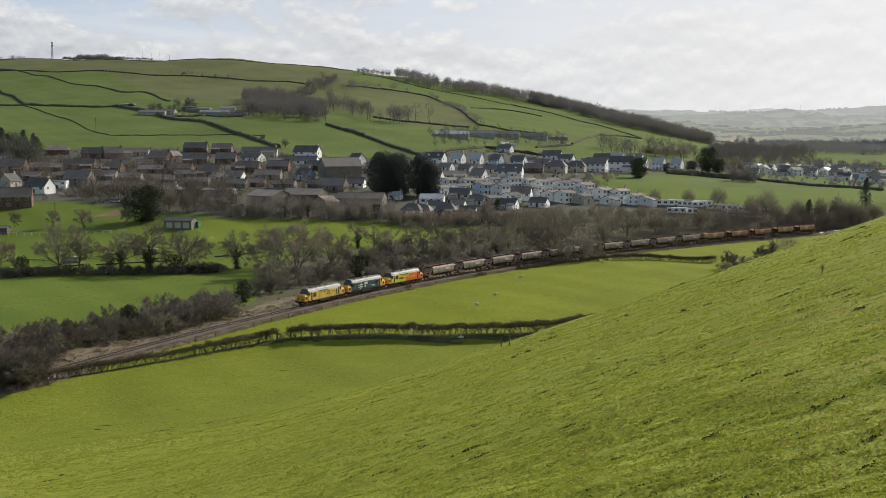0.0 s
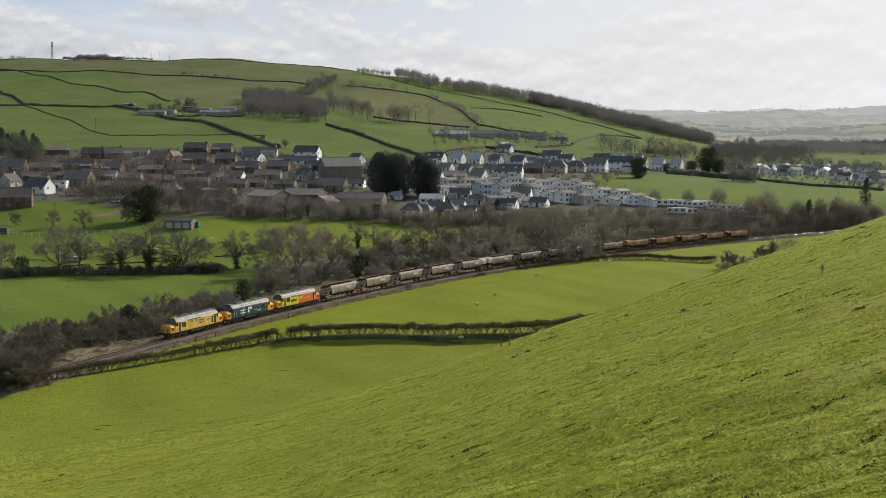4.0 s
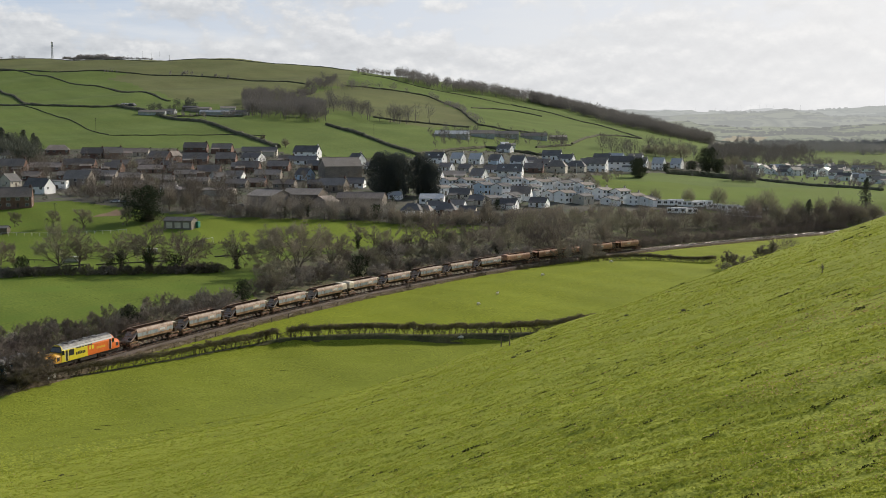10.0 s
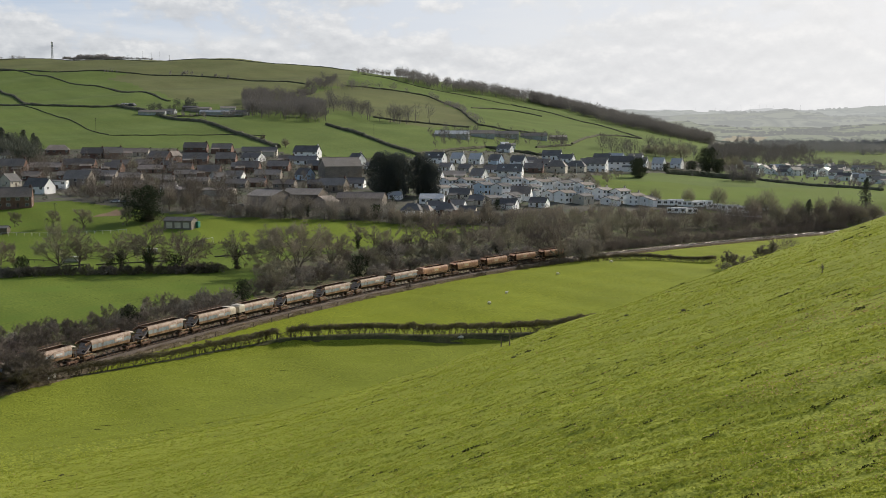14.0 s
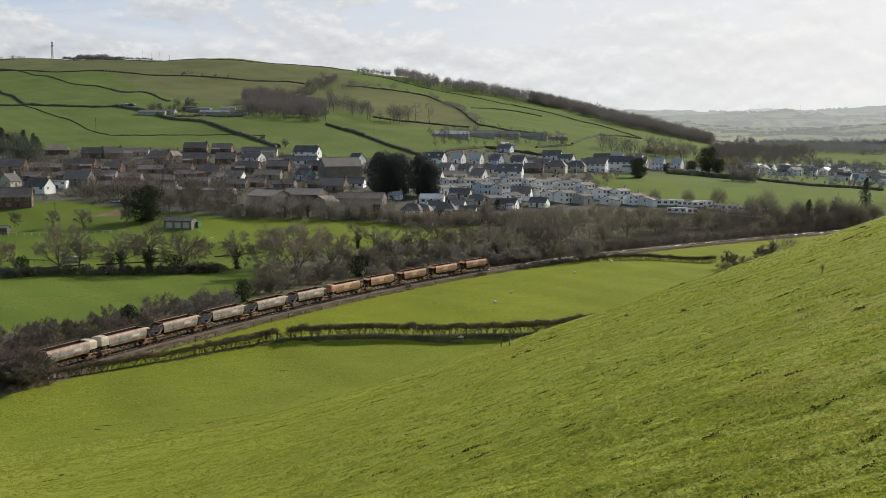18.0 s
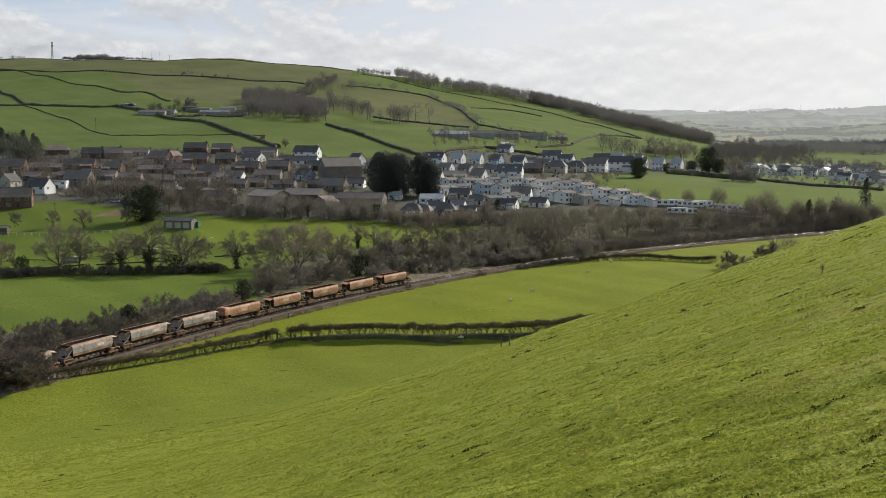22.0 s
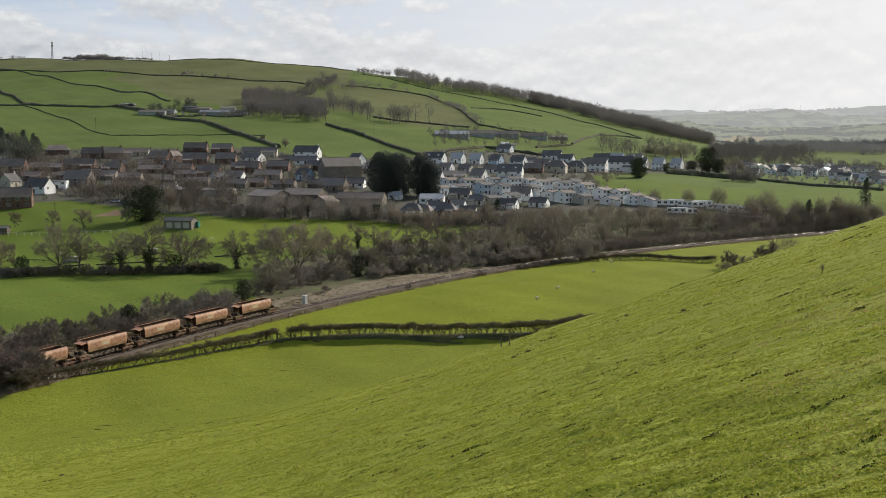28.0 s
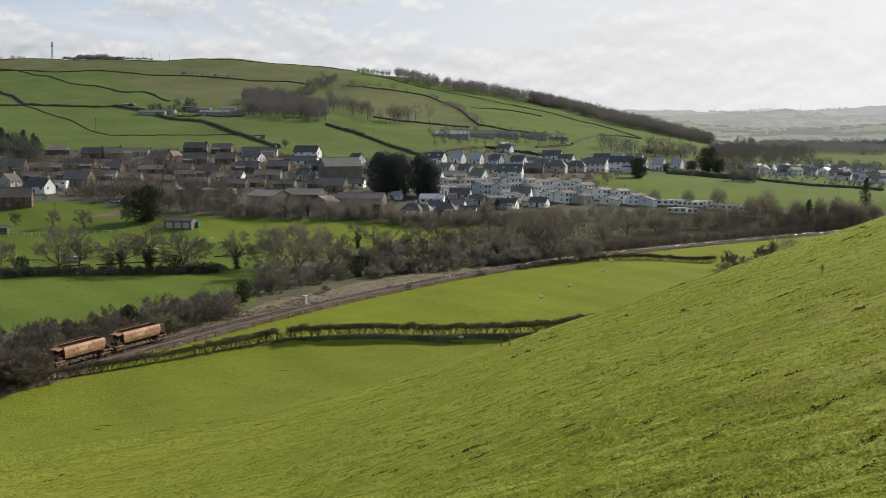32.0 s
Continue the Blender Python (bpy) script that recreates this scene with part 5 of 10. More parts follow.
put(TREES["yew"], -9.8, 451.3, 0.46, 262, 0.1, 0.6)
put(TREES["yew"], 25.6, 479.3, 0.48, 181, 0.1, 0.6)
put(FAR_TREES["oak"], 205.0, 935.6, 1.10, 268, 0.1, 1)
put(FAR_TREES["oak"], 222.5, 955.1, 1.25, 128, 0.1, 1.1)
put(FAR_TREES["oak"], 192.3, 924.4, 0.96, 236, 0.1, 1)
put(FAR_TREES["oak"], 185.2, 927.4, 0.83, 55, 0.1, 1)
put(FAR_TREES["oak"], 256.3, 896.6, 1.05, 301, 0.1, 1)
put(FAR_TREES["ash"], 247.8, 850.1, 0.71, 188, 0.1, 1)
put(FAR_TREES["oak"], 242.5, 882.5, 0.91, 151, 0.1, 1)


THICKET = {}


def bush(kind, x, y, s, wide=1.0):
    """A scrub bush; past the stream, where no one could tell them apart, it joins the thicket of its colour."""
    k = BUSHES[kind]
    if y < 372:
        put(k[int(abs(x * 7 + y * 3)) % len(k)], x, y, s, (x * 53 + y * 31) % 360, 0.1, wide)
    else:
        THICKET.setdefault(kind, []).append((x, y, s * 5.0, wide * 0.52))


def join_thickets():
    for kind, rows in THICKET.items():
        a = np.array(rows)
        me = dome_mesh("thicket", a[:, :2], a[:, 2], 430, 0.085, np.random.default_rng(len(rows)), M["twig_scrub"] if kind == "grey" else BUSHES[kind][0]["meshes"][1][1].materials[0], np.column_stack([a[:, 3], a[:, 3]]), 0.48, 0.5, (0.08, 0.17))
        tagged(new("thicket", me), "wide thicket of leafless " + {"grey": "grey", "brown": "brown", "red": "reddish", "green": "greenish"}[kind] + " scrub by the stream", "thicket", kind="stuff")


bush("red", -82.0, 179.5, 1.41, 1.1)
bush("brown", -80.4, 179.6, 1.70, 1.1)
bush("red", -78.3, 177.2, 1.63, 1.2)
bush("brown", -75.7, 175.4, 1.36, 0.9)
bush("brown", -73.2, 173.0, 1.29, 1.2)
bush("brown", -74.4, 175.5, 1.36, 1.3)
bush("brown", -73.4, 176.0, 1.63, 1.0)
bush("brown", -73.0, 177.5, 1.36, 1.1)
bush("brown", -74.1, 179.8, 1.39, 1.3)
bush("brown", -85.4, 190.6, 1.40, 1.2)
bush("brown", -84.6, 191.1, 1.27, 1.0)
bush("red", -82.6, 190.1, 1.32, 1.1)
bush("brown", -82.5, 193.3, 1.32, 1.1)
bush("brown", -81.1, 194.2, 1.37, 1.2)
bush("brown", -76.0, 196.2, 0.93, 1.0)
bush("brown", -76.9, 192.7, 0.87, 1.1)
bush("brown", -80.4, 190.5, 0.78, 1.0)
bush("brown", -81.7, 188.1, 0.78, 1.2)
bush("brown", -82.3, 198.1, 1.15, 1.0)
bush("brown", -81.2, 201.1, 1.18, 1.1)
bush("brown", -80.6, 203.7, 1.19, 1.1)
bush("green", -78.3, 204.1, 1.00, 1.1)
bush("brown", -76.7, 206.8, 0.98, 1.1)
bush("brown", -75.5, 209.6, 0.95, 1.1)
bush("green", -74.5, 212.3, 0.96, 1.2)
bush("brown", -71.5, 212.4, 0.91, 1.0)
bush("brown", -71.9, 217.2, 1.12, 1.1)
bush("brown", -69.3, 217.9, 1.14, 1.0)
bush("brown", -66.8, 222.6, 1.30, 1.2)
bush("green", -64.0, 222.5, 1.08, 0.9)
bush("green", -62.9, 226.9, 1.15, 1.3)
bush("brown", -61.3, 229.6, 1.13, 1.2)
bush("brown", -58.4, 233.4, 1.04, 1.1)
bush("brown", -56.7, 237.9, 1.25, 1.0)
bush("brown", -53.7, 242.9, 1.16, 1.3)
bush("grey", -89.1, 201.5, 1.01, 1.1)
bush("grey", -88.3, 204.5, 1.02, 1.3)
bush("brown", -85.0, 206.1, 1.14, 1.0)
bush("brown", -85.2, 210.6, 1.09, 1.0)
bush("grey", -82.7, 212.5, 1.25, 1.0)
bush("brown", -81.5, 214.6, 0.96, 1.1)
bush("brown", -78.1, 214.2, 1.03, 1.0)
bush("brown", -76.3, 216.6, 1.12, 1.3)
bush("grey", -73.9, 220.3, 1.27, 0.9)
bush("grey", -73.4, 225.3, 1.11, 1.0)
bush("brown", -70.2, 227.3, 1.24, 1.2)
bush("grey", -69.4, 232.1, 1.19, 1.3)
bush("brown", -65.1, 233.2, 1.19, 1.2)
bush("grey", -63.2, 235.6, 1.27, 1.2)
bush("grey", -60.7, 240.1, 1.37, 1.0)
bush("brown", -59.0, 241.4, 1.18, 0.9)
bush("grey", -55.8, 246.2, 1.38, 1.3)
bush("grey", -54.8, 250.2, 1.44, 1.3)
bush("brown", -95.5, 216.1, 0.66, 1.0)
bush("brown", -91.3, 216.3, 0.73, 1.1)
bush("brown", -90.7, 220.1, 0.67, 1.2)
bush("brown", -86.7, 220.6, 0.85, 1.0)
bush("brown", -83.1, 222.8, 0.71, 1.0)
bush("brown", -81.3, 232.8, 0.70, 0.9)
bush("brown", -79.3, 237.4, 0.87, 0.9)
bush("brown", -75.3, 239.1, 0.84, 1.0)
bush("brown", -72.7, 247.5, 1.01, 1.0)
bush("brown", -67.1, 244.7, 1.35, 1.1)
bush("grey", -63.8, 248.3, 1.09, 1.2)
bush("grey", -61.3, 251.2, 1.37, 1.1)
bush("grey", -58.7, 254.0, 1.29, 0.9)
bush("grey", -55.2, 257.8, 1.24, 1.1)
bush("grey", -53.9, 269.9, 0.70, 1.1)
bush("brown", -51.3, 276.1, 1.09, 1.1)
bush("brown", -47.9, 280.5, 1.12, 1.2)
bush("grey", -45.9, 291.1, 0.87, 1.0)
bush("grey", -43.8, 292.9, 1.09, 1.1)
bush("grey", -40.5, 300.7, 1.12, 1.1)
bush("brown", -37.1, 303.0, 1.10, 1.1)
bush("brown", -36.6, 310.8, 0.85, 1.1)
bush("grey", -30.6, 308.7, 0.75, 1.1)
bush("brown", -50.7, 293.6, 1.05, 1.1)
bush("grey", -49.9, 298.3, 1.09, 1.1)
bush("brown", -46.5, 311.8, 1.00, 1.2)
bush("grey", -43.1, 310.6, 1.19, 0.9)
bush("grey", -39.9, 318.0, 1.32, 1.2)
bush("grey", -36.9, 312.7, 1.35, 1.0)
bush("grey", -34.5, 323.6, 1.00, 1.2)
bush("green", -29.9, 318.3, 1.17, 1.3)
bush("brown", -27.2, 323.5, 1.17, 0.9)
bush("grey", -21.5, 322.5, 1.07, 1.0)
bush("green", -20.6, 323.1, 1.49, 0.9)
bush("brown", -16.8, 324.7, 1.08, 0.9)
bush("green", -10.9, 328.4, 1.18, 0.9)
bush("brown", -9.4, 330.1, 1.05, 1.1)
bush("grey", -21.3, 314.5, 1.00, 0.9)
bush("grey", -20.0, 318.2, 1.13, 1.3)
bush("brown", -15.4, 323.4, 1.08, 1.1)
bush("grey", -13.8, 327.3, 1.23, 0.9)
bush("grey", -9.7, 330.0, 1.27, 1.0)
bush("grey", -9.6, 329.8, 1.07, 1.2)
bush("grey", -4.4, 335.3, 1.32, 1.0)
bush("grey", -0.9, 334.4, 1.14, 1.0)
bush("grey", 3.0, 338.0, 1.28, 1.0)
bush("grey", 5.8, 345.1, 1.25, 1.2)
bush("grey", 12.3, 346.1, 0.94, 1.2)
bush("grey", 13.6, 352.4, 1.37, 1.3)
bush("grey", 17.6, 352.8, 1.30, 1.1)
bush("grey", 24.5, 358.4, 1.51, 1.1)
bush("grey", 28.6, 362.8, 1.62, 1.2)
bush("grey", 31.1, 365.0, 1.53, 1.0)
bush("green", -36.1, 345.0, 1.52, 1.0)
bush("brown", -32.3, 340.1, 1.18, 0.9)
bush("green", -25.8, 343.3, 1.60, 1.3)
bush("green", -23.4, 352.1, 1.27, 1.0)
bush("brown", -20.2, 354.2, 1.63, 1.2)
bush("grey", -16.8, 351.5, 1.52, 1.0)
bush("green", -10.6, 354.2, 1.28, 1.0)
bush("green", -5.9, 354.7, 1.31, 0.9)
bush("green", -2.6, 358.3, 1.73, 1.1)
bush("green", -0.2, 352.2, 1.55, 1.0)
bush("grey", 3.7, 353.4, 1.46, 1.3)
bush("green", 9.4, 365.0, 1.68, 1.0)
bush("grey", 14.0, 363.1, 1.44, 1.2)
bush("grey", 19.5, 367.7, 1.59, 1.1)
bush("green", 21.7, 369.0, 1.47, 0.9)
bush("green", 26.5, 373.1, 2.15, 1.0)
bush("brown", 31.8, 379.3, 1.90, 1.1)
bush("brown", 33.2, 381.8, 1.61, 1.1)
bush("green", 39.0, 386.2, 1.64, 1.2)
bush("brown", 42.7, 386.3, 1.94, 1.2)
bush("grey", -17.5, 366.6, 1.50, 1.2)
bush("red", -14.2, 371.7, 1.41, 0.9)
bush("green", -11.6, 375.2, 1.43, 1.3)
bush("grey", -7.2, 372.5, 1.30, 0.9)
bush("brown", -1.3, 381.5, 1.63, 1.2)
bush("red", 1.7, 378.9, 1.53, 0.9)
bush("green", 3.1, 383.3, 1.50, 0.9)
bush("red", 7.2, 387.8, 1.76, 1.1)
bush("brown", 10.3, 391.6, 1.47, 0.9)
bush("grey", 12.8, 384.0, 1.74, 1.0)
bush("red", 17.1, 386.8, 1.64, 1.1)
bush("green", 20.3, 389.5, 1.54, 1.1)
bush("brown", 23.9, 386.8, 1.53, 0.9)
bush("green", 30.5, 397.5, 1.69, 0.9)
bush("red", 33.8, 395.0, 1.91, 1.0)
bush("brown", 36.8, 394.4, 2.08, 0.9)
bush("grey", 43.2, 397.3, 1.86, 1.2)
bush("red", 48.9, 401.1, 2.21, 1.1)
bush("grey", 17.8, 395.5, 1.29, 1.0)
bush("grey", 18.3, 408.8, 1.53, 1.1)
bush("red", 21.1, 399.8, 1.56, 1.3)
bush("grey", 26.2, 405.8, 1.41, 1.2)
bush("red", 26.3, 412.3, 1.48, 1.2)
bush("green", 31.3, 419.6, 2.14, 1.1)
bush("brown", 30.0, 404.5, 1.58, 0.9)
bush("grey", 35.2, 419.9, 1.86, 1.3)
bush("green", 40.0, 427.2, 2.21, 1.2)
bush("red", 40.6, 423.3, 1.75, 1.1)
bush("grey", 44.7, 417.2, 1.73, 1.0)
bush("grey", 48.8, 422.9, 1.70, 1.3)
bush("red", 49.3, 420.8, 1.73, 0.9)
bush("green", 52.6, 417.9, 2.08, 1.0)
bush("green", 23.2, 437.4, 1.06, 1.2)
bush("brown", 25.9, 441.5, 1.32, 1.3)
bush("red", 30.8, 442.5, 1.42, 1.2)
bush("brown", 29.8, 437.2, 1.62, 1.2)
bush("red", 35.2, 447.5, 1.54, 1.2)
bush("green", 37.3, 439.7, 1.42, 1.1)
bush("grey", 41.1, 438.7, 1.80, 1.1)
bush("brown", 45.4, 442.8, 1.39, 1.2)
bush("brown", 46.3, 439.8, 1.42, 1.1)
bush("brown", 50.3, 449.0, 1.33, 1.2)
bush("green", 55.4, 445.7, 1.36, 1.1)
bush("red", 59.5, 445.5, 1.68, 1.2)
bush("grey", 63.2, 458.7, 1.44, 1.0)
bush("green", 67.1, 448.8, 1.34, 1.2)
bush("brown", 69.8, 465.0, 1.57, 1.0)
bush("green", 72.8, 450.7, 1.49, 0.9)
bush("grey", 79.7, 463.5, 1.69, 1.1)
bush("red", 84.2, 453.5, 1.49, 1.1)
bush("grey", 90.8, 468.2, 1.77, 0.9)
bush("red", 92.2, 467.6, 1.68, 1.1)
bush("red", 101.3, 474.1, 1.43, 1.1)
bush("brown", 104.4, 476.4, 1.67, 0.9)
bush("brown", 52.0, 405.3, 1.93, 1.3)
bush("brown", 59.1, 408.7, 2.03, 1.1)
bush("green", 62.6, 414.5, 1.99, 1.1)
bush("brown", 65.2, 414.7, 2.04, 1.0)
bush("green", 70.0, 421.3, 1.87, 1.1)
bush("green", 73.4, 424.1, 2.04, 0.9)
bush("brown", 80.9, 430.6, 1.76, 1.0)
bush("brown", 83.6, 429.6, 1.75, 0.9)
bush("red", 86.0, 436.5, 2.07, 1.1)
bush("red", 91.0, 434.2, 1.99, 1.1)
bush("green", 95.9, 442.5, 1.65, 0.9)
bush("green", 98.9, 443.4, 1.66, 1.1)
bush("grey", 100.8, 444.9, 2.05, 1.0)
bush("green", 108.5, 454.4, 2.17, 1.1)
bush("brown", 107.5, 448.7, 2.09, 1.3)
bush("brown", 117.1, 460.5, 1.79, 1.2)
bush("green", 119.3, 460.2, 2.30, 1.0)
bush("grey", 125.5, 462.3, 1.82, 1.0)
bush("red", 127.3, 459.8, 2.01, 1.0)
bush("grey", 136.3, 466.5, 2.16, 1.2)
bush("red", 58.2, 399.2, 1.09, 1.1)
bush("brown", 64.9, 403.1, 1.08, 1.0)
bush("brown", 66.9, 404.2, 1.33, 1.2)
bush("red", 70.5, 406.9, 1.18, 0.9)
bush("grey", 74.1, 410.7, 1.18, 1.2)
bush("brown", 79.4, 412.7, 1.44, 0.9)
bush("red", 81.8, 415.6, 1.55, 1.1)
bush("red", 86.6, 420.3, 1.15, 1.0)
bush("red", 95.3, 429.7, 1.62, 1.0)
bush("red", 98.3, 432.9, 1.11, 1.0)
bush("grey", 102.3, 434.1, 1.65, 1.1)
bush("brown", 108.3, 441.1, 1.36, 1.3)
bush("grey", 116.6, 446.3, 1.44, 1.3)
bush("brown", 125.2, 452.9, 1.23, 1.0)
bush("grey", 130.9, 459.0, 1.80, 1.1)
bush("grey", 136.4, 462.0, 1.45, 1.2)
bush("brown", 140.4, 463.6, 1.41, 1.2)
bush("grey", 150.9, 471.2, 1.53, 1.0)
bush("red", 151.6, 470.6, 1.38, 1.1)
bush("red", 161.6, 478.0, 1.38, 1.2)
bush("grey", 165.2, 481.9, 1.62, 1.0)
bush("grey", 170.6, 484.9, 1.75, 1.1)
bush("red", 101.3, 464.3, 1.55, 1.1)
bush("brown", 106.0, 458.0, 2.01, 1.1)
bush("red", 109.2, 458.3, 1.71, 0.9)
bush("brown", 119.1, 473.4, 1.76, 1.1)
bush("red", 122.3, 469.1, 2.14, 1.0)
bush("brown", 124.5, 465.2, 1.85, 1.0)
bush("grey", 129.7, 466.9, 1.95, 1.2)
bush("brown", 138.7, 477.5, 1.75, 1.2)
bush("red", 142.5, 475.5, 2.00, 1.0)
bush("red", 147.8, 476.7, 2.02, 1.2)
bush("red", 149.5, 477.0, 1.53, 1.2)
bush("brown", 158.2, 479.6, 1.70, 0.9)
bush("brown", 165.2, 484.2, 2.25, 1.2)
bush("red", 166.9, 484.5, 1.63, 1.1)
bush("brown", 176.9, 492.0, 1.73, 1.0)
bush("grey", 177.9, 491.0, 1.89, 1.0)
bush("red", 189.2, 500.8, 2.02, 1.2)
bush("grey", 194.8, 502.1, 2.01, 0.9)
bush("brown", 198.7, 506.6, 2.20, 0.9)
bush("grey", 203.8, 510.4, 2.00, 1.1)
bush("red", 205.0, 509.7, 2.11, 1.2)
bush("red", 213.6, 515.7, 1.81, 1.2)
bush("brown", 218.1, 520.1, 2.21, 1.0)
bush("brown", 222.6, 521.2, 1.84, 0.9)
bush("red", 124.9, 493.1, 1.75, 1.1)
bush("grey", 132.0, 495.8, 1.65, 1.0)
bush("grey", 134.2, 491.6, 1.80, 1.0)
bush("red", 140.9, 495.8, 1.75, 1.2)
bush("grey", 144.3, 486.8, 1.68, 1.1)
bush("red", 149.9, 490.7, 1.66, 1.2)
bush("red", 154.7, 491.5, 1.63, 1.2)
bush("brown", 161.6, 492.7, 1.44, 0.9)
bush("brown", 171.9, 498.2, 1.62, 1.0)
bush("brown", 178.8, 499.6, 1.69, 1.2)
bush("grey", 186.6, 503.3, 1.69, 1.3)
bush("brown", 194.4, 509.9, 1.71, 1.0)
bush("red", 204.1, 516.1, 1.56, 1.3)
bush("brown", 209.0, 517.8, 1.53, 1.1)
bush("grey", 219.4, 525.9, 1.49, 1.2)
bush("brown", 220.4, 524.8, 1.35, 1.2)
bush("red", 172.4, 488.6, 1.76, 1.0)
bush("red", 180.0, 491.0, 1.88, 1.2)
bush("brown", 185.9, 494.3, 1.61, 1.1)
bush("brown", 190.0, 498.6, 1.81, 1.1)
bush("brown", 195.7, 500.8, 2.04, 1.2)
bush("red", 203.2, 508.3, 1.78, 0.9)
bush("grey", -128.6, 316.0, 0.85, 1.2)
bush("brown", -128.6, 318.9, 0.58, 1.2)
bush("brown", -127.1, 317.7, 0.77, 1.3)
bush("brown", -125.3, 318.0, 0.63, 1.2)
bush("brown", -125.2, 320.0, 0.58, 1.1)
bush("grey", -123.2, 320.5, 0.75, 1.1)
bush("brown", -123.7, 321.3, 0.66, 0.9)
bush("brown", -121.4, 320.9, 0.59, 0.9)
bush("brown", -122.2, 321.3, 0.59, 1.2)
bush("grey", -119.1, 321.8, 0.65, 1.0)
bush("brown", -119.2, 321.6, 0.70, 1.0)
bush("brown", -118.0, 320.6, 0.73, 1.1)
bush("grey", -116.6, 321.0, 0.61, 1.1)
bush("grey", -115.8, 320.7, 0.69, 1.0)
bush("brown", -113.1, 321.1, 0.85, 1.1)
bush("grey", -111.7, 319.7, 0.60, 1.2)
bush("grey", -111.9, 321.2, 0.61, 1.1)
bush("brown", -109.7, 321.3, 0.62, 1.0)
bush("grey", -108.6, 321.3, 0.65, 0.9)
bush("grey", -107.7, 321.2, 0.77, 1.3)
bush("grey", -107.6, 322.9, 0.81, 1.0)
bush("grey", -107.0, 321.6, 0.82, 0.9)
bush("brown", -106.8, 323.2, 0.73, 0.9)
bush("brown", -104.9, 321.2, 0.63, 1.1)
bush("grey", -105.1, 323.5, 0.59, 1.2)
bush("brown", -103.1, 321.9, 0.59, 1.3)
bush("brown", -100.3, 322.0, 0.81, 1.0)
bush("grey", -101.3, 323.6, 0.68, 1.0)
bush("brown", -97.3, 322.0, 0.71, 1.0)
bush("brown", -99.0, 322.5, 0.63, 1.2)
bush("brown", -97.9, 323.0, 0.64, 1.1)
bush("grey", -96.9, 323.7, 0.66, 1.0)
bush("brown", -94.2, 323.3, 0.80, 1.1)
bush("brown", -93.6, 322.4, 0.64, 1.0)
bush("brown", -90.7, 321.3, 0.60, 0.9)
bush("grey", -90.5, 322.2, 0.74, 0.9)
bush("brown", -90.3, 321.9, 0.74, 1.0)
bush("grey", -87.8, 322.1, 0.59, 1.1)
bush("brown", -86.3, 320.7, 0.62, 1.1)
bush("brown", -87.1, 322.3, 0.62, 1.1)
bush("brown", -85.8, 323.2, 0.76, 1.1)
bush("grey", -83.2, 321.0, 0.65, 1.1)
bush("brown", -83.7, 322.3, 0.68, 1.2)
bush("brown", -82.3, 323.2, 0.60, 1.1)
bush("grey", -82.7, 324.8, 0.76, 1.2)
bush("brown", -81.0, 325.5, 0.57, 1.0)
bush("brown", -82.1, 324.8, 0.59, 1.0)
bush("grey", -79.7, 324.7, 0.75, 1.3)
bush("brown", -78.7, 325.7, 0.58, 1.1)
bush("brown", -77.4, 325.7, 0.88, 1.3)
bush("brown", -78.9, 324.4, 0.76, 0.9)
bush("brown", -77.0, 325.4, 0.72, 1.0)
bush("brown", -76.3, 325.1, 0.78, 1.3)
bush("brown", -74.6, 325.3, 0.86, 1.1)
bush("brown", -73.6, 325.4, 0.80, 1.0)
bush("brown", -73.7, 325.9, 0.62, 1.2)
bush("brown", -72.9, 326.0, 0.75, 1.3)
bush("grey", -72.4, 325.6, 0.59, 1.2)
bush("grey", -138.4, 312.9, 0.81, 1.0)
bush("grey", -137.9, 313.1, 0.84, 1.2)
bush("brown", -136.5, 314.6, 0.70, 1.0)
bush("brown", -137.7, 315.4, 0.73, 1.2)
bush("grey", -134.2, 313.1, 0.84, 1.1)
bush("brown", -133.9, 314.0, 0.59, 1.3)
bush("grey", -133.6, 314.7, 0.64, 1.1)
bush("grey", -132.3, 313.9, 0.80, 1.0)
bush("brown", -130.7, 315.3, 0.65, 1.1)
bush("brown", -131.2, 316.1, 0.62, 1.0)
bush("brown", -129.7, 315.8, 0.79, 1.3)
bush("brown", -129.7, 317.0, 0.62, 1.1)
bush("brown", -75.3, 329.9, 0.34, 1.0)
bush("brown", -71.3, 329.8, 0.38, 1.3)
bush("red", -67.9, 332.9, 0.39, 0.9)
bush("red", -61.9, 336.4, 0.37, 1.2)
bush("grey", -93.4, 439.4, 1.28, 1.2)
bush("grey", -87.0, 438.8, 1.13, 1.1)
bush("grey", -82.1, 439.8, 1.15, 1.3)
bush("brown", -79.8, 437.9, 1.11, 1.1)
bush("grey", -77.4, 437.8, 1.25, 1.2)
bush("grey", -71.2, 436.6, 1.08, 1.2)
bush("grey", -69.7, 435.5, 0.98, 1.2)
bush("grey", -64.9, 436.8, 1.45, 1.0)
bush("grey", -60.8, 434.7, 1.00, 0.9)
bush("grey", -53.9, 433.1, 1.48, 1.1)
bush("brown", -50.7, 433.7, 1.32, 0.9)
bush("brown", -47.3, 432.2, 1.07, 1.0)
bush("brown", -44.8, 434.5, 1.09, 1.3)
bush("brown", -37.2, 434.8, 1.20, 1.0)
bush("grey", -35.6, 437.1, 1.13, 1.3)
bush("brown", -33.3, 432.9, 1.00, 1.0)
bush("brown", -30.0, 433.0, 1.36, 1.0)
bush("grey", -27.5, 433.3, 1.24, 1.0)
bush("brown", -27.5, 434.9, 1.28, 1.2)
bush("brown", -23.0, 438.1, 1.03, 1.0)
bush("grey", -21.5, 433.8, 1.32, 0.9)
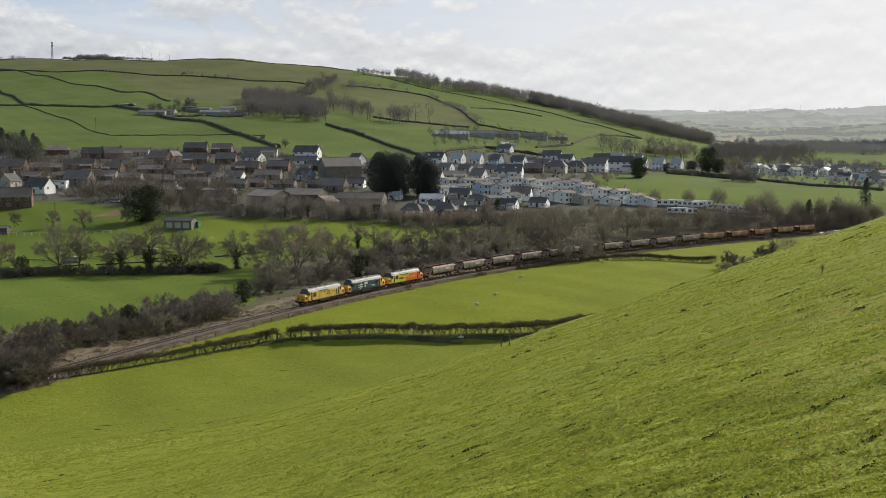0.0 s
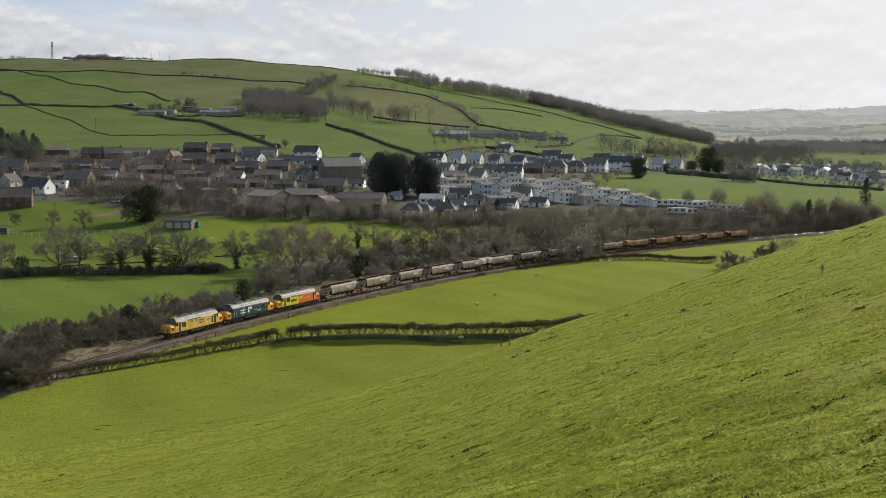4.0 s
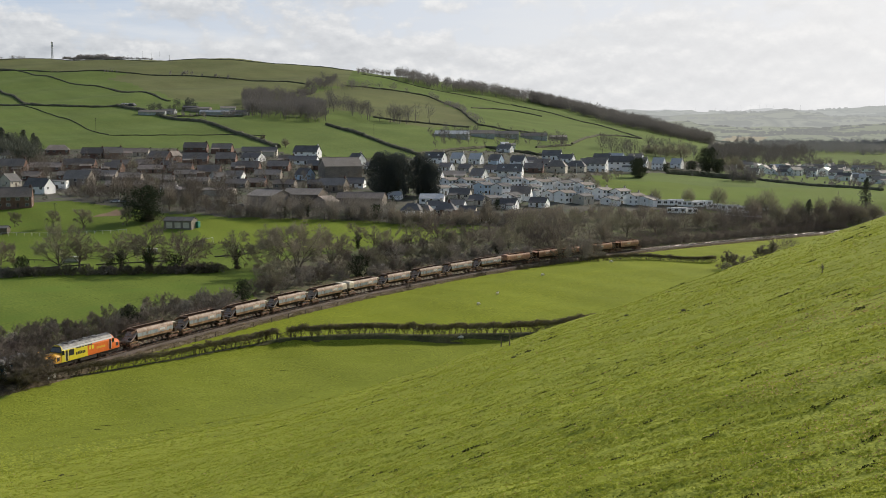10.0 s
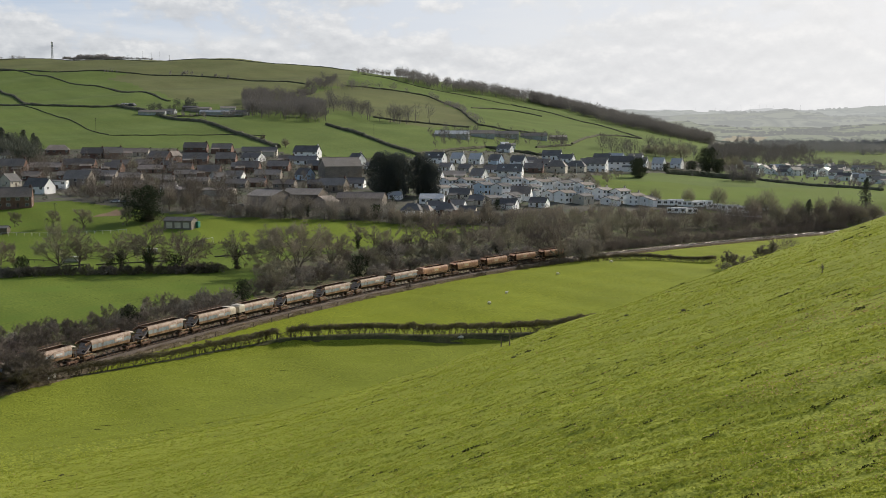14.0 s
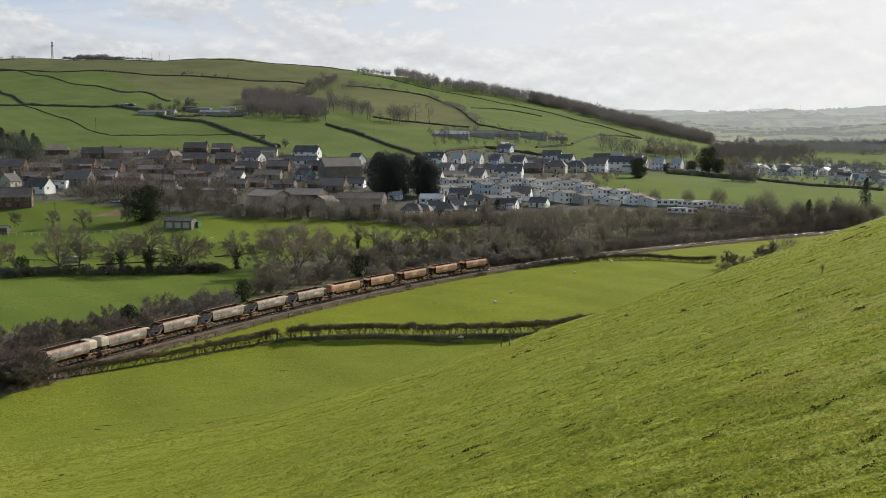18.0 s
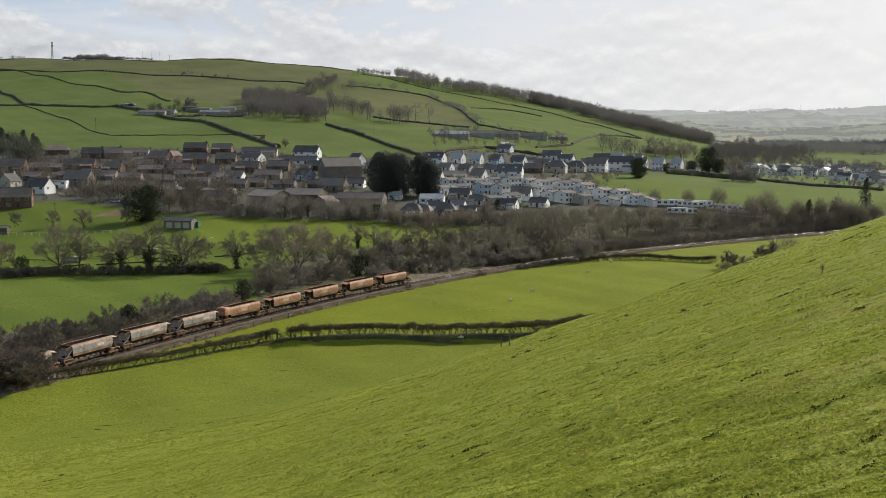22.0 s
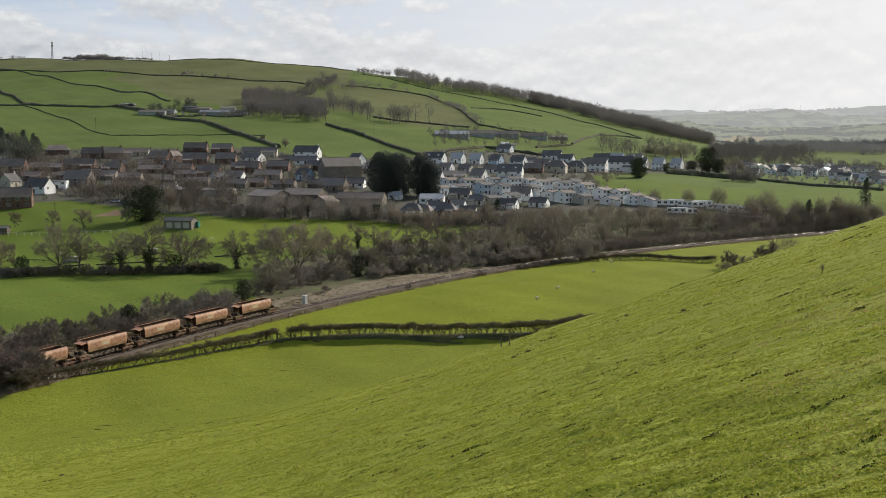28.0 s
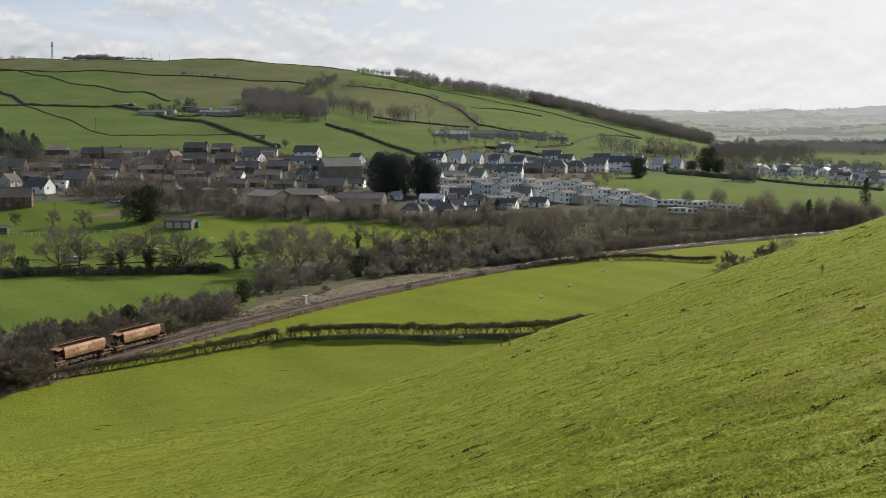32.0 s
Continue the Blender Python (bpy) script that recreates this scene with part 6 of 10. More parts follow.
bush("grey", -18.5, 435.7, 1.03, 0.9)
bush("red", -182.6, 500.3, 1.37, 1.0)
bush("red", -182.6, 507.9, 1.40, 1.3)
bush("red", -178.9, 507.8, 1.54, 0.9)
bush("brown", -171.3, 489.6, 1.46, 1.1)
bush("grey", -169.4, 493.1, 1.36, 1.0)
bush("red", -163.6, 483.7, 1.97, 1.1)
bush("grey", -159.5, 483.2, 1.69, 0.9)
bush("grey", -156.2, 484.6, 1.77, 1.0)
bush("brown", -155.3, 487.2, 1.93, 1.1)
bush("brown", -143.6, 470.9, 1.73, 1.0)
bush("grey", -140.4, 473.5, 1.97, 1.0)
bush("red", -136.5, 468.6, 1.73, 1.0)
bush("grey", -130.8, 463.5, 1.46, 1.1)
bush("brown", -126.4, 459.4, 1.91, 1.2)
bush("grey", -122.2, 453.1, 1.30, 1.2)
bush("brown", -118.1, 456.4, 1.60, 1.3)
bush("brown", -112.5, 445.8, 1.48, 1.1)
bush("grey", -110.5, 449.6, 1.56, 0.9)
bush("grey", -104.3, 446.5, 1.59, 1.0)
bush("red", -100.1, 443.4, 1.20, 1.2)
bush("grey", -100.1, 449.1, 1.69, 1.2)
bush("brown", -96.1, 447.4, 1.27, 1.2)
bush("brown", -125.0, 431.0, 0.67, 1.1)
bush("brown", -122.8, 427.6, 0.82, 1.3)
bush("brown", -117.9, 425.7, 0.70, 1.1)
bush("grey", -113.4, 421.9, 0.63, 1.0)
bush("grey", -215.4, 618.8, 1.33, 1.1)
bush("brown", -216.8, 633.5, 1.31, 1.1)
bush("grey", -198.9, 611.3, 1.10, 1.0)
bush("brown", -183.6, 592.6, 0.95, 1.2)
bush("grey", -171.3, 580.6, 0.97, 1.2)
bush("brown", -161.9, 566.6, 1.02, 1.3)
bush("brown", -162.0, 592.3, 1.11, 0.9)
bush("grey", -153.0, 589.2, 0.92, 1.3)
bush("brown", -140.6, 568.7, 1.06, 1.1)
bush("grey", -131.1, 538.5, 1.28, 1.3)
bush("brown", -128.9, 564.5, 1.34, 1.1)
bush("grey", -121.6, 547.7, 1.13, 1.0)
bush("grey", -114.9, 542.7, 1.26, 1.2)
bush("brown", -106.2, 543.7, 0.69, 1.1)
bush("grey", -100.9, 548.2, 1.02, 1.1)
bush("grey", -91.8, 532.9, 1.00, 1.1)
bush("grey", -82.0, 520.0, 0.89, 1.2)
bush("grey", -78.1, 530.9, 0.66, 0.9)
bush("grey", -73.8, 529.3, 0.80, 1.3)
bush("grey", -66.3, 531.5, 1.07, 1.0)
bush("grey", -21.7, 438.5, 0.84, 0.9)
bush("grey", -16.3, 436.6, 0.69, 1.0)
bush("brown", -15.0, 437.6, 0.67, 1.3)
bush("brown", -13.4, 436.6, 0.86, 1.0)
bush("grey", -10.9, 433.6, 0.68, 1.1)
bush("grey", -8.4, 434.1, 0.63, 1.3)
bush("grey", -1.9, 432.1, 0.89, 1.3)
bush("brown", 2.3, 429.8, 0.79, 1.0)
bush("grey", 6.2, 433.9, 0.95, 1.3)
bush("grey", 8.5, 429.9, 0.88, 1.0)
bush("grey", 12.7, 433.4, 0.84, 1.0)
bush("brown", 18.8, 430.0, 0.70, 1.1)
bush("grey", -236.5, 705.3, 1.12, 1.2)
bush("grey", -224.4, 716.6, 1.24, 1.2)
bush("grey", -207.6, 706.3, 1.08, 1.0)
bush("grey", -192.2, 707.1, 1.22, 1.3)
bush("grey", -182.1, 695.1, 0.98, 1.1)
bush("grey", -165.9, 638.0, 0.82, 1.0)
bush("grey", -162.6, 638.2, 0.85, 1.0)
bush("brown", -170.4, 637.9, 1.02, 1.2)
bush("brown", -179.8, 626.9, 0.86, 1.3)
bush("grey", -189.9, 629.2, 0.82, 1.3)
bush("brown", -15.5, 294.5, 0.33, 1.0)
bush("brown", -10.0, 296.8, 0.37, 1.0)
bush("brown", 12.4, 324.9, 0.40, 1.0)
bush("brown", 11.2, 323.5, 0.32, 1.0)
bush("grey", -33.5, 285.7, 0.63, 1.0)
bush("brown", 95.2, 337.0, 1.45, 1.0)
bush("brown", 100.3, 340.5, 1.05, 1.0)
bush("brown", 112.3, 358.1, 1.2, 1.0)
bush("brown", 116.4, 359.1, 1.7, 1.0)
bush("brown", 127.7, 379.2, 1.6, 1.0)
bush("brown", 133.9, 388.1, 1.3, 1.0)
bush("grey", 93.1, 330.0, 0.81, 1.0)
bush("grey", 105.3, 344.6, 0.77, 1.0)
bush("brown", 142.2, 444.7, 0.77, 1.0)
for _i, _s in enumerate(np.arange(198, 436, 1.7)):
    (_x, _y), (_u, _v) = on_track(_s), on_track(_s + 1)
    _d, _o = math.hypot(_u - _x, _v - _y), -6.6 - 1.1 * (_i % 4)
    bush(("brown", "red", "brown", "grey")[_i * 7 % 4], _x + (_v - _y) / _d * _o, _y - (_u - _x) / _d * _o, 0.62 + 0.34 * math.sin(_i * 1.9) ** 2, 1.25)
join_thickets()


# ---- houses and farm buildings ----
M["brick"] = mat("red_brown_brick", (0.135, 0.08, 0.062), (0.20, 0.122, 0.095), 0.5, 0.9, 0.01, vary=0.15, big=0.12, big_size=4)
M["white"] = mat("white_render", (0.86, 0.86, 0.86), (0.91, 0.91, 0.90), 1.2, 0.85, vary=0.06, big=0.06, big_size=4)
M["cream"] = mat("cream_render", (0.50, 0.46, 0.39), (0.60, 0.56, 0.48), 1.0, 0.85, vary=0.1, big=0.08, big_size=4)
M["stone"] = mat("grey_stone", (0.20, 0.172, 0.146), (0.30, 0.265, 0.228), 0.6, 0.9, 0.02, vary=0.15, big=0.15, big_size=3)
M["pale_blue"] = mat("pale_blue_render", (0.48, 0.60, 0.72), (0.55, 0.66, 0.77), 1.0, 0.85)
M["brown_tile"] = mat("brown_roof_tile", (0.185, 0.155, 0.135), (0.28, 0.24, 0.21), 0.5, 0.75, 0.02, vary=0.2, big=0.15, big_size=5)
M["slate"] = mat("dark_slate", (0.12, 0.115, 0.113), (0.19, 0.183, 0.18), 0.5, 0.8, 0.01, vary=0.2, big=0.15, big_size=5, spec=0.2)
M["grey_tile"] = mat("grey_brown_roof_tile", (0.205, 0.18, 0.16), (0.30, 0.27, 0.243), 0.5, 0.7, 0.02, vary=0.2, big=0.12, big_size=5)
# pale roof covering, lightened further to hold the sun's glare
M["pale_roof"] = mat("sunlit_pale_roof", (0.48, 0.49, 0.50), (0.58, 0.59, 0.60), 0.8, 0.5, vary=0.08)
M["tin"] = mat("corrugated_sheet", (0.30, 0.32, 0.34), (0.42, 0.44, 0.46), 0.7, 0.5, 0.01, metal=0.3, vary=0.15, big=0.15, big_size=5)
M["frame_white"] = mat("white_window_frame", (0.70, 0.70, 0.70), (0.78, 0.78, 0.77), 0.5, 0.6)
M["pane"] = mat("window_glass", (0.02, 0.023, 0.027), (0.045, 0.05, 0.055), 0.8, 0.08, spec=0.8)
M["door_paint"] = mat("dark_door_paint", (0.05, 0.04, 0.035), (0.10, 0.07, 0.05), 0.4, 0.6, vary=0.3)
M["boards"] = mat("weathered_boards", (0.10, 0.085, 0.07), (0.17, 0.145, 0.12), 0.3, 0.85, 0.01, stretch=(3, 3, 0.5))
M["green_paint"] = mat("green_paint", (0.03, 0.16, 0.11), (0.045, 0.20, 0.14), 0.5, 0.6)

WALL_WORDS = {"brick": "red-brown brick", "white": "white rendered", "cream": "cream rendered", "stone": "grey stone", "pale_blue": "pale blue rendered", "boards": "weathered board-clad", "tin": "grey metal-clad"}
ROOF_WORDS = {"brown_tile": "brown tiled roof", "slate": "dark slate roof", "grey_tile": "grey tiled roof", "pale_roof": "pale roof, sun glare in its colour", "tin": "corrugated sheet roof"}


def window_meshes(w, h):
    f = boxes((-w / 2, w / 2, -0.05, 0.04, -h / 2, -h / 2 + 0.09), (-w / 2, w / 2, -0.05, 0.04, h / 2 - 0.09, h / 2), (-w / 2, -w / 2 + 0.09, -0.05, 0.04, -h / 2 + 0.09, h / 2 - 0.09),
              (w / 2 - 0.09, w / 2, -0.05, 0.04, -h / 2 + 0.09, h / 2 - 0.09), (-0.04, 0.04, -0.05, 0.04, -h / 2 + 0.09, h / 2 - 0.09))
    return finish(f, "window", M["frame_white"]), finish(boxes((-w / 2 + 0.08, w / 2 - 0.08, -0.02, 0.01, -h / 2 + 0.08, h / 2 - 0.08)), "pane", M["pane"])


WIN = {"wide": window_meshes(1.7, 1.25), "tall": window_meshes(1.1, 1.25)}


HOUSES = []


def house(x, y, turn, w, d, eaves, rise, wall="brick", roof="brown_tile", chimneys=1, windows=3, dormers=0, kind="house", hip=0.0, note=""):
    """A house with its ridge along its own x axis; its front looks along -y."""
    HOUSES.append((x, y, max(w, d) / 2))
    z = gz(x, y)
    low = min(gz(x + a, y + b) for a in (-w / 2, w / 2) for b in (-d / 2, d / 2)) - z
    t = thing(kind, pose(x, y, z, 0, 0, turn), f"{WALL_WORDS[wall]} {kind.replace('_', ' ')} with {ROOF_WORDS[roof]}{note}", kind.replace("_", " "), "buildings of the town" if y < 850 else "outlying buildings")
    hw, hd, b = w / 2, d / 2, low - 0.3
    bm = bmesh.new()
    prof = [(-hd, b), (hd, b), (hd, eaves), (0, eaves + rise * (1 - 0.04)), (-hd, eaves)]
    if hip:
        loft(bm, [[(sx * hw, p, q) for p, q in ((-hd, b), (hd, b), (hd, eaves), (-hd, eaves))] for sx in (-1, 1)])
    else:
        loft(bm, [[(sx * hw, p, q) for p, q in prof] for sx in (-1, 1)])
    part("wall", bm, M[wall], t)
    bm = bmesh.new()
    o, th = 0.35, 0.18
    k = rise / hd
    if hip:
        e = eaves + 0.02
        ring = [(-hw - o, -hd - o), (hw + o, -hd - o), (hw + o, hd + o), (-hw - o, hd + o)]
        loft(bm, [[(p, q, e - th) for p, q in ring], [(p, q, e) for p, q in ring], [(-hw + hip, -0.05, eaves + rise), (hw - hip, -0.05, eaves + rise), (hw - hip, 0.05, eaves + rise), (-hw + hip, 0.05, eaves + rise)]])
        part("roof", bm, M[roof], t)
    else:
        for s in (-1, 1):
            q = [(0, eaves + rise + 0.02), (s * (hd + o), eaves - k * o + 0.02), (s * (hd + o), eaves - k * o + 0.02 + th), (0, eaves + rise + 0.02 + th)]
            bm = loft(bmesh.new(), [[(sx * (hw + 0.25), p, v) for p, v in q] for sx in (-1, 1)])
            part("roof_slope", bm, M[roof], t)
        part("ridge", boxes((-hw - 0.25, hw + 0.25, -0.14, 0.14, eaves + rise + 0.1, eaves + rise + 0.28), bevel=0.05), M[roof], t)
    for c in range(chimneys):
        cx = (hw - 0.7 - hip) * (1 if c == 0 else -1)
        ch = part("chimney", boxes((cx - 0.45, cx + 0.45, -0.4, 0.4, eaves + rise * 0.6, eaves + rise + 1.1), bevel=0.03), M["brick"] if wall in ("brick", "stone") else M["cream"], t)
        pot = bmesh.new()
        for px in (-0.2, 0.2):
            tube(pot, (cx + px, 0, eaves + rise + 1.1), (cx + px, 0, eaves + rise + 1.5), 0.12, 0.1, 6)
        part("chimney_pot", pot, M["brick"], ch)
    rows = [eaves - 0.95] + ([1.35] if eaves > 4 else [])
    wk, pk = WIN["wide" if w / max(windows, 1) > 3 else "tall"]
    for j, wz in enumerate(rows):
        for i in range(windows):
            wx = -hw + (i + 0.5) * w / windows
            if j == len(rows) - 1 and i == windows // 2 and windows > 1:
                part("door", boxes((wx - 0.5, wx + 0.5, -hd - 0.06, -hd + 0.02, 0.0, 2.05)), M["door_paint"], t)
                continue
            win = part("window", wk, None, t, "", pose(wx, -hd, wz))
            part("pane", pk, None, win)
        if windows > 1 and not hip:
            for sx in (-1, 1):
                win = part("window", WIN["tall"][0], None, t, "", pose(sx * hw, -hd * 0.35, wz, 0, 0, 90 * sx))
                part("pane", WIN["tall"][1], None, win)
    if kind == "house" and windows > 1 and int(abs(x * 5 + y * 3)) % 3 == 0:
        # a lower wing built on to the front
        sx = 1 if int(abs(x)) % 2 else -1
        x0, x1 = sorted((sx * hw * 0.15, sx * hw * 0.92))
        e = min(2.6, eaves - 0.5)
        wing = part("extension", boxes((x0, x1, -hd - 2.6, -hd - 0.01, b, e)), M[wall], t, "low front wing")
        q = [(-hd - 2.9, e - 0.05), (-hd - 2.9, e + 0.12), (-hd - 0.02, e + 1.1), (-hd - 0.02, e + 0.9)]
        part("extension_roof", loft(bmesh.new(), [[(xx, p, v) for p, v in q] for xx in (x0 - 0.2, x1 + 0.2)]), M[roof], wing)
    for i in range(dormers):
        dx = -hw + (i + 0.5) * w / dormers
        dz, dy = eaves + rise * 0.32, -hd * 0.62
        bm = loft(bmesh.new(), [[(dx - 0.9, yy, dz - 0.5), (dx + 0.9, yy, dz - 0.5), (dx + 0.9, yy, dz + 0.7), (dx, yy, dz + 1.5), (dx - 0.9, yy, dz + 0.7)] for yy in (dy, 0.0)])
        dm = part("dormer", bm, M[wall], t)
        win = part("window", WIN["tall"][0], None, dm, "", pose(dx, dy, dz + 0.2))
    return t


def shed(x, y, turn, w, d, eaves, rise, wall="tin", roof="tin", bays=0, note=""):
    return house(x, y, turn, w, d, eaves, rise, wall, roof, 0, 0, 0, "shed", 0.0, note)


def caravan(x, y, turn, w=9.0):
    t = thing("static_caravan", pose(x, y, gz(x, y), 0, 0, turn), "white static caravan with flat roof and dark windows", "caravan", "caravans by the river")
    part("body", boxes((-w / 2, w / 2, -1.7, 1.7, 0.45, 3.0), bevel=0.12), M["white"], t)
    part("roof", boxes((-w / 2 - 0.1, w / 2 + 0.1, -1.8, 1.8, 2.95, 3.15), bevel=0.06), M["pale_roof"], t)
    part("base", boxes((-w / 2 + 0.2, w / 2 - 0.2, -1.5, 1.5, -0.4, 0.46)), M["stone"], t)
    for i in range(3):
        wx = -w / 2 + (i + 0.5) * w / 3
        win = part("window", WIN["wide"][0], None, t, "", pose(wx, -1.7, 2.0))
        part("pane", WIN["wide"][1], None, win)



# the houses, street by street
house(-231.3, 574.5, 3, 10.6, 7.5, 2.2, 2.2, "brick", "brown_tile", 1, 3)
house(-212.5, 577.0, 0, 10.0, 7.1, 2.2, 2.1, "brick", "grey_tile", 1, 3)
house(-202.8, 588.9, 4, 10.8, 7.7, 2.2, 2.3, "brick", "brown_tile", 1, 3)
house(-198.8, 630.6, -5, 11.0, 7.7, 2.2, 2.5, "brick", "brown_tile", 0, 3)
house(-186.2, 635.4, 0, 11.0, 7.8, 2.2, 2.5, "brick", "brown_tile", 1, 3)
house(-169.4, 631.9, -12, 9.7, 6.8, 2.2, 2.3, "brick", "slate", 1, 3)
house(-123.8, 622.2, -4, 9.5, 6.7, 2.2, 2.4, "brick", "grey_tile", 0, 3)
house(-130.9, 545.9, 1, 11.2, 7.9, 2.2, 2.1, "stone", "grey_tile", 1, 3)
house(-155.8, 530.5, 0, 10.3, 7.3, 2.2, 2.1, "stone", "brown_tile", 1, 3)
house(-170.8, 531.4, 1, 9.2, 6.5, 2.2, 1.9, "brick", "grey_tile", 1, 3)
house(-140.6, 523.0, -4, 8.0, 6.0, 2.2, 1.7, "white", "grey_tile", 1, 3)
house(-108.9, 539.1, -6, 11.0, 7.8, 2.2, 2.2, "stone", "grey_tile", 1, 3)
house(-99.9, 547.0, -5, 10.1, 7.1, 2.2, 2.1, "brick", "brown_tile", 1, 3)
house(-83.2, 537.4, -8, 11.0, 7.8, 2.2, 2.2, "stone", "brown_tile", 1, 3)
house(-78.2, 630.4, -16, 11.0, 7.7, 2.5, 2.8, "brick", "slate", 1, 3)
house(-69.5, 647.2, -22, 9.3, 6.5, 2.2, 2.5, "white", "grey_tile", 1, 3)
house(-102.2, 668.6, -6, 10.3, 7.2, 2.2, 2.4, "brick", "brown_tile", 1, 3)
house(-67.3, 541.1, -6, 8.3, 6.0, 2.2, 2.1, "brick", "brown_tile", 1, 3)
house(-44.1, 641.6, -28, 8.5, 6.0, 2.2, 2.3, "white", "grey_tile", 1, 3)
house(2.2, 652.0, -28, 8.5, 7.5, 2.2, 2.6, "white", "grey_tile", 0, 3)
house(14.8, 650.7, -29, 8.5, 7.5, 2.2, 2.6, "cream", "grey_tile", 1, 3)
house(31.7, 650.9, -26, 10.0, 7.1, 2.2, 2.5, "white", "brown_tile", 0, 3)
house(63.6, 736.1, -30, 9.8, 6.9, 2.4, 2.7, "white", "grey_tile", 1, 3)
house(69.9, 717.0, -23, 11.0, 7.8, 2.7, 3.0, "white", "brown_tile", 1, 3)
house(107.3, 756.6, -29, 10.1, 7.1, 2.4, 2.7, "cream", "grey_tile", 1, 3)
house(148.9, 777.0, -27, 13.5, 8.5, 3.4, 3.7, "white", "grey_tile", 1, 3)
house(158.6, 840.1, -30, 12.0, 8.5, 3.0, 3.3, "white", "grey_tile", 1, 3)
house(-1.2, 524.4, 50, 8.9, 7.0, 3.7, 1.2, "white", "grey_tile", 0, 3)
house(8.3, 533.2, 50, 9.1, 7.0, 3.8, 1.2, "white", "slate", 0, 3)
house(27.9, 570.6, 49, 8.6, 7.0, 3.9, 1.2, "white", "slate", 1, 3)
house(18.1, 561.6, 49, 8.5, 7.0, 3.8, 1.2, "white", "brown_tile", 0, 3)
house(61.7, 581.6, 47, 8.7, 7.0, 3.7, 1.2, "white", "slate", 1, 3)
house(74.3, 579.3, 46, 8.7, 7.0, 3.6, 1.2, "white", "slate", 0, 3)
house(46.6, 537.5, 48, 9.2, 7.0, 4.5, 1.2, "white", "slate", 0, 3)
house(56.0, 522.0, 47, 8.9, 7.0, 3.7, 1.2, "white", "brown_tile", 1, 3)
house(84.9, 515.7, 45, 8.5, 7.0, 2.8, 1.2, "white", "slate", 1, 3)
house(34.2, 509.0, 48, 8.7, 7.0, 3.6, 1.2, "white", "slate", 0, 3)
house(23.2, 497.6, 49, 8.5, 7.0, 3.2, 1.2, "cream", "slate", 1, 3)
house(-3.7, 473.8, -16, 7.3, 6.0, 2.2, 2.0, "white", "slate", 1, 2)
house(6.4, 478.8, -18, 8.3, 6.0, 2.2, 2.1, "white", "grey_tile", 0, 3)
house(-195.4, 463.4, 15, 15.6, 8.5, 4.9, 4.1, "brick", "brown_tile", 1, 4)
house(-203.8, 514.0, -17, 12.6, 8.5, 3.6, 3.9, "white", "slate", 1, 3)
house(-201.2, 533.1, 5, 9.1, 7.0, 3.9, 0.5, "white", "slate", 0, 3)
house(-194.2, 544.3, -10, 13.9, 8.5, 4.1, 4.1, "stone", "grey_tile", 0, 3)
house(-230.5, 542.1, 72, 8.5, 7.9, 3.2, 3.8, "cream", "slate", 1, 3)
house(-255.1, 606.4, -1, 14.9, 8.5, 4.4, 4.1, "brick", "brown_tile", 1, 4)
house(-290.0, 675.2, 12, 10.4, 7.3, 3.7, 3.5, "white", "grey_tile", 1, 3, hip=2.9)
house(-239.8, 616.5, 7, 18.9, 8.5, 2.4, 2.7, "brick", "brown_tile", 1, 4)
house(-221.9, 623.9, 4, 18.5, 8.5, 3.2, 3.5, "brick", "brown_tile", 1, 4)
house(-196.8, 610.1, -5, 10.6, 7.5, 2.8, 3.1, "brick", "brown_tile", 1, 3)
house(-269.9, 715.3, 18, 16.1, 8.5, 3.3, 3.6, "brick", "brown_tile", 0, 4, hip=3.0)
house(-236.0, 689.1, 3, 14.1, 8.5, 3.3, 3.6, "brick", "brown_tile", 1, 4)
house(-222.7, 688.9, 29, 12.0, 8.5, 3.5, 3.8, "brick", "slate", 1, 3)
house(-212.1, 704.6, 8, 18.0, 8.5, 2.4, 2.7, "cream", "brown_tile", 0, 4)
house(-182.9, 660.6, -22, 14.9, 8.5, 3.7, 4.0, "brick", "brown_tile", 1, 4)
house(-175.1, 664.3, 62, 8.5, 6.1, 4.0, 3.1, "brick", "brown_tile", 1, 3)
house(-176.5, 730.5, 1, 16.4, 8.5, 3.1, 3.4, "brick", "brown_tile", 1, 4)
house(-158.3, 654.0, 3, 15.4, 8.5, 3.5, 3.8, "brick", "grey_tile", 1, 4)
house(-156.7, 726.3, -2, 14.1, 8.5, 3.1, 3.4, "brick", "brown_tile", 0, 4)
house(-139.7, 658.7, -0, 12.8, 8.5, 3.4, 3.7, "brick", "brown_tile", 1, 3)
house(-173.1, 605.3, 3, 14.2, 8.5, 2.2, 2.5, "brick", "brown_tile", 1, 4)
house(-156.4, 608.3, -1, 14.3, 8.5, 2.4, 2.7, "brick", "brown_tile", 1, 4)
house(-146.8, 583.2, 2, 13.1, 8.5, 2.2, 2.3, "stone", "grey_tile", 1, 3)
house(-134.5, 587.2, -4, 13.2, 8.5, 3.3, 3.6, "brick", "brown_tile", 0, 3)
house(-125.4, 567.9, 46, 8.5, 6.5, 2.2, 2.3, "white", "slate", 1, 3)
house(-189.4, 574.9, -1, 11.2, 7.9, 2.4, 2.7, "stone", "grey_tile", 0, 3)
house(-173.0, 564.8, 3, 12.1, 8.5, 2.2, 2.5, "stone", "grey_tile", 1, 3)
house(-152.6, 556.6, 8, 11.4, 8.0, 2.2, 2.3, "stone", "grey_tile", 1, 3)
house(-127.9, 713.4, 2, 24.1, 8.5, 2.7, 3.0, "cream", "slate", 1, 4)
house(-137.4, 722.1, 15, 8.9, 6.3, 2.2, 2.4, "white", "pale_roof", 0, 3)
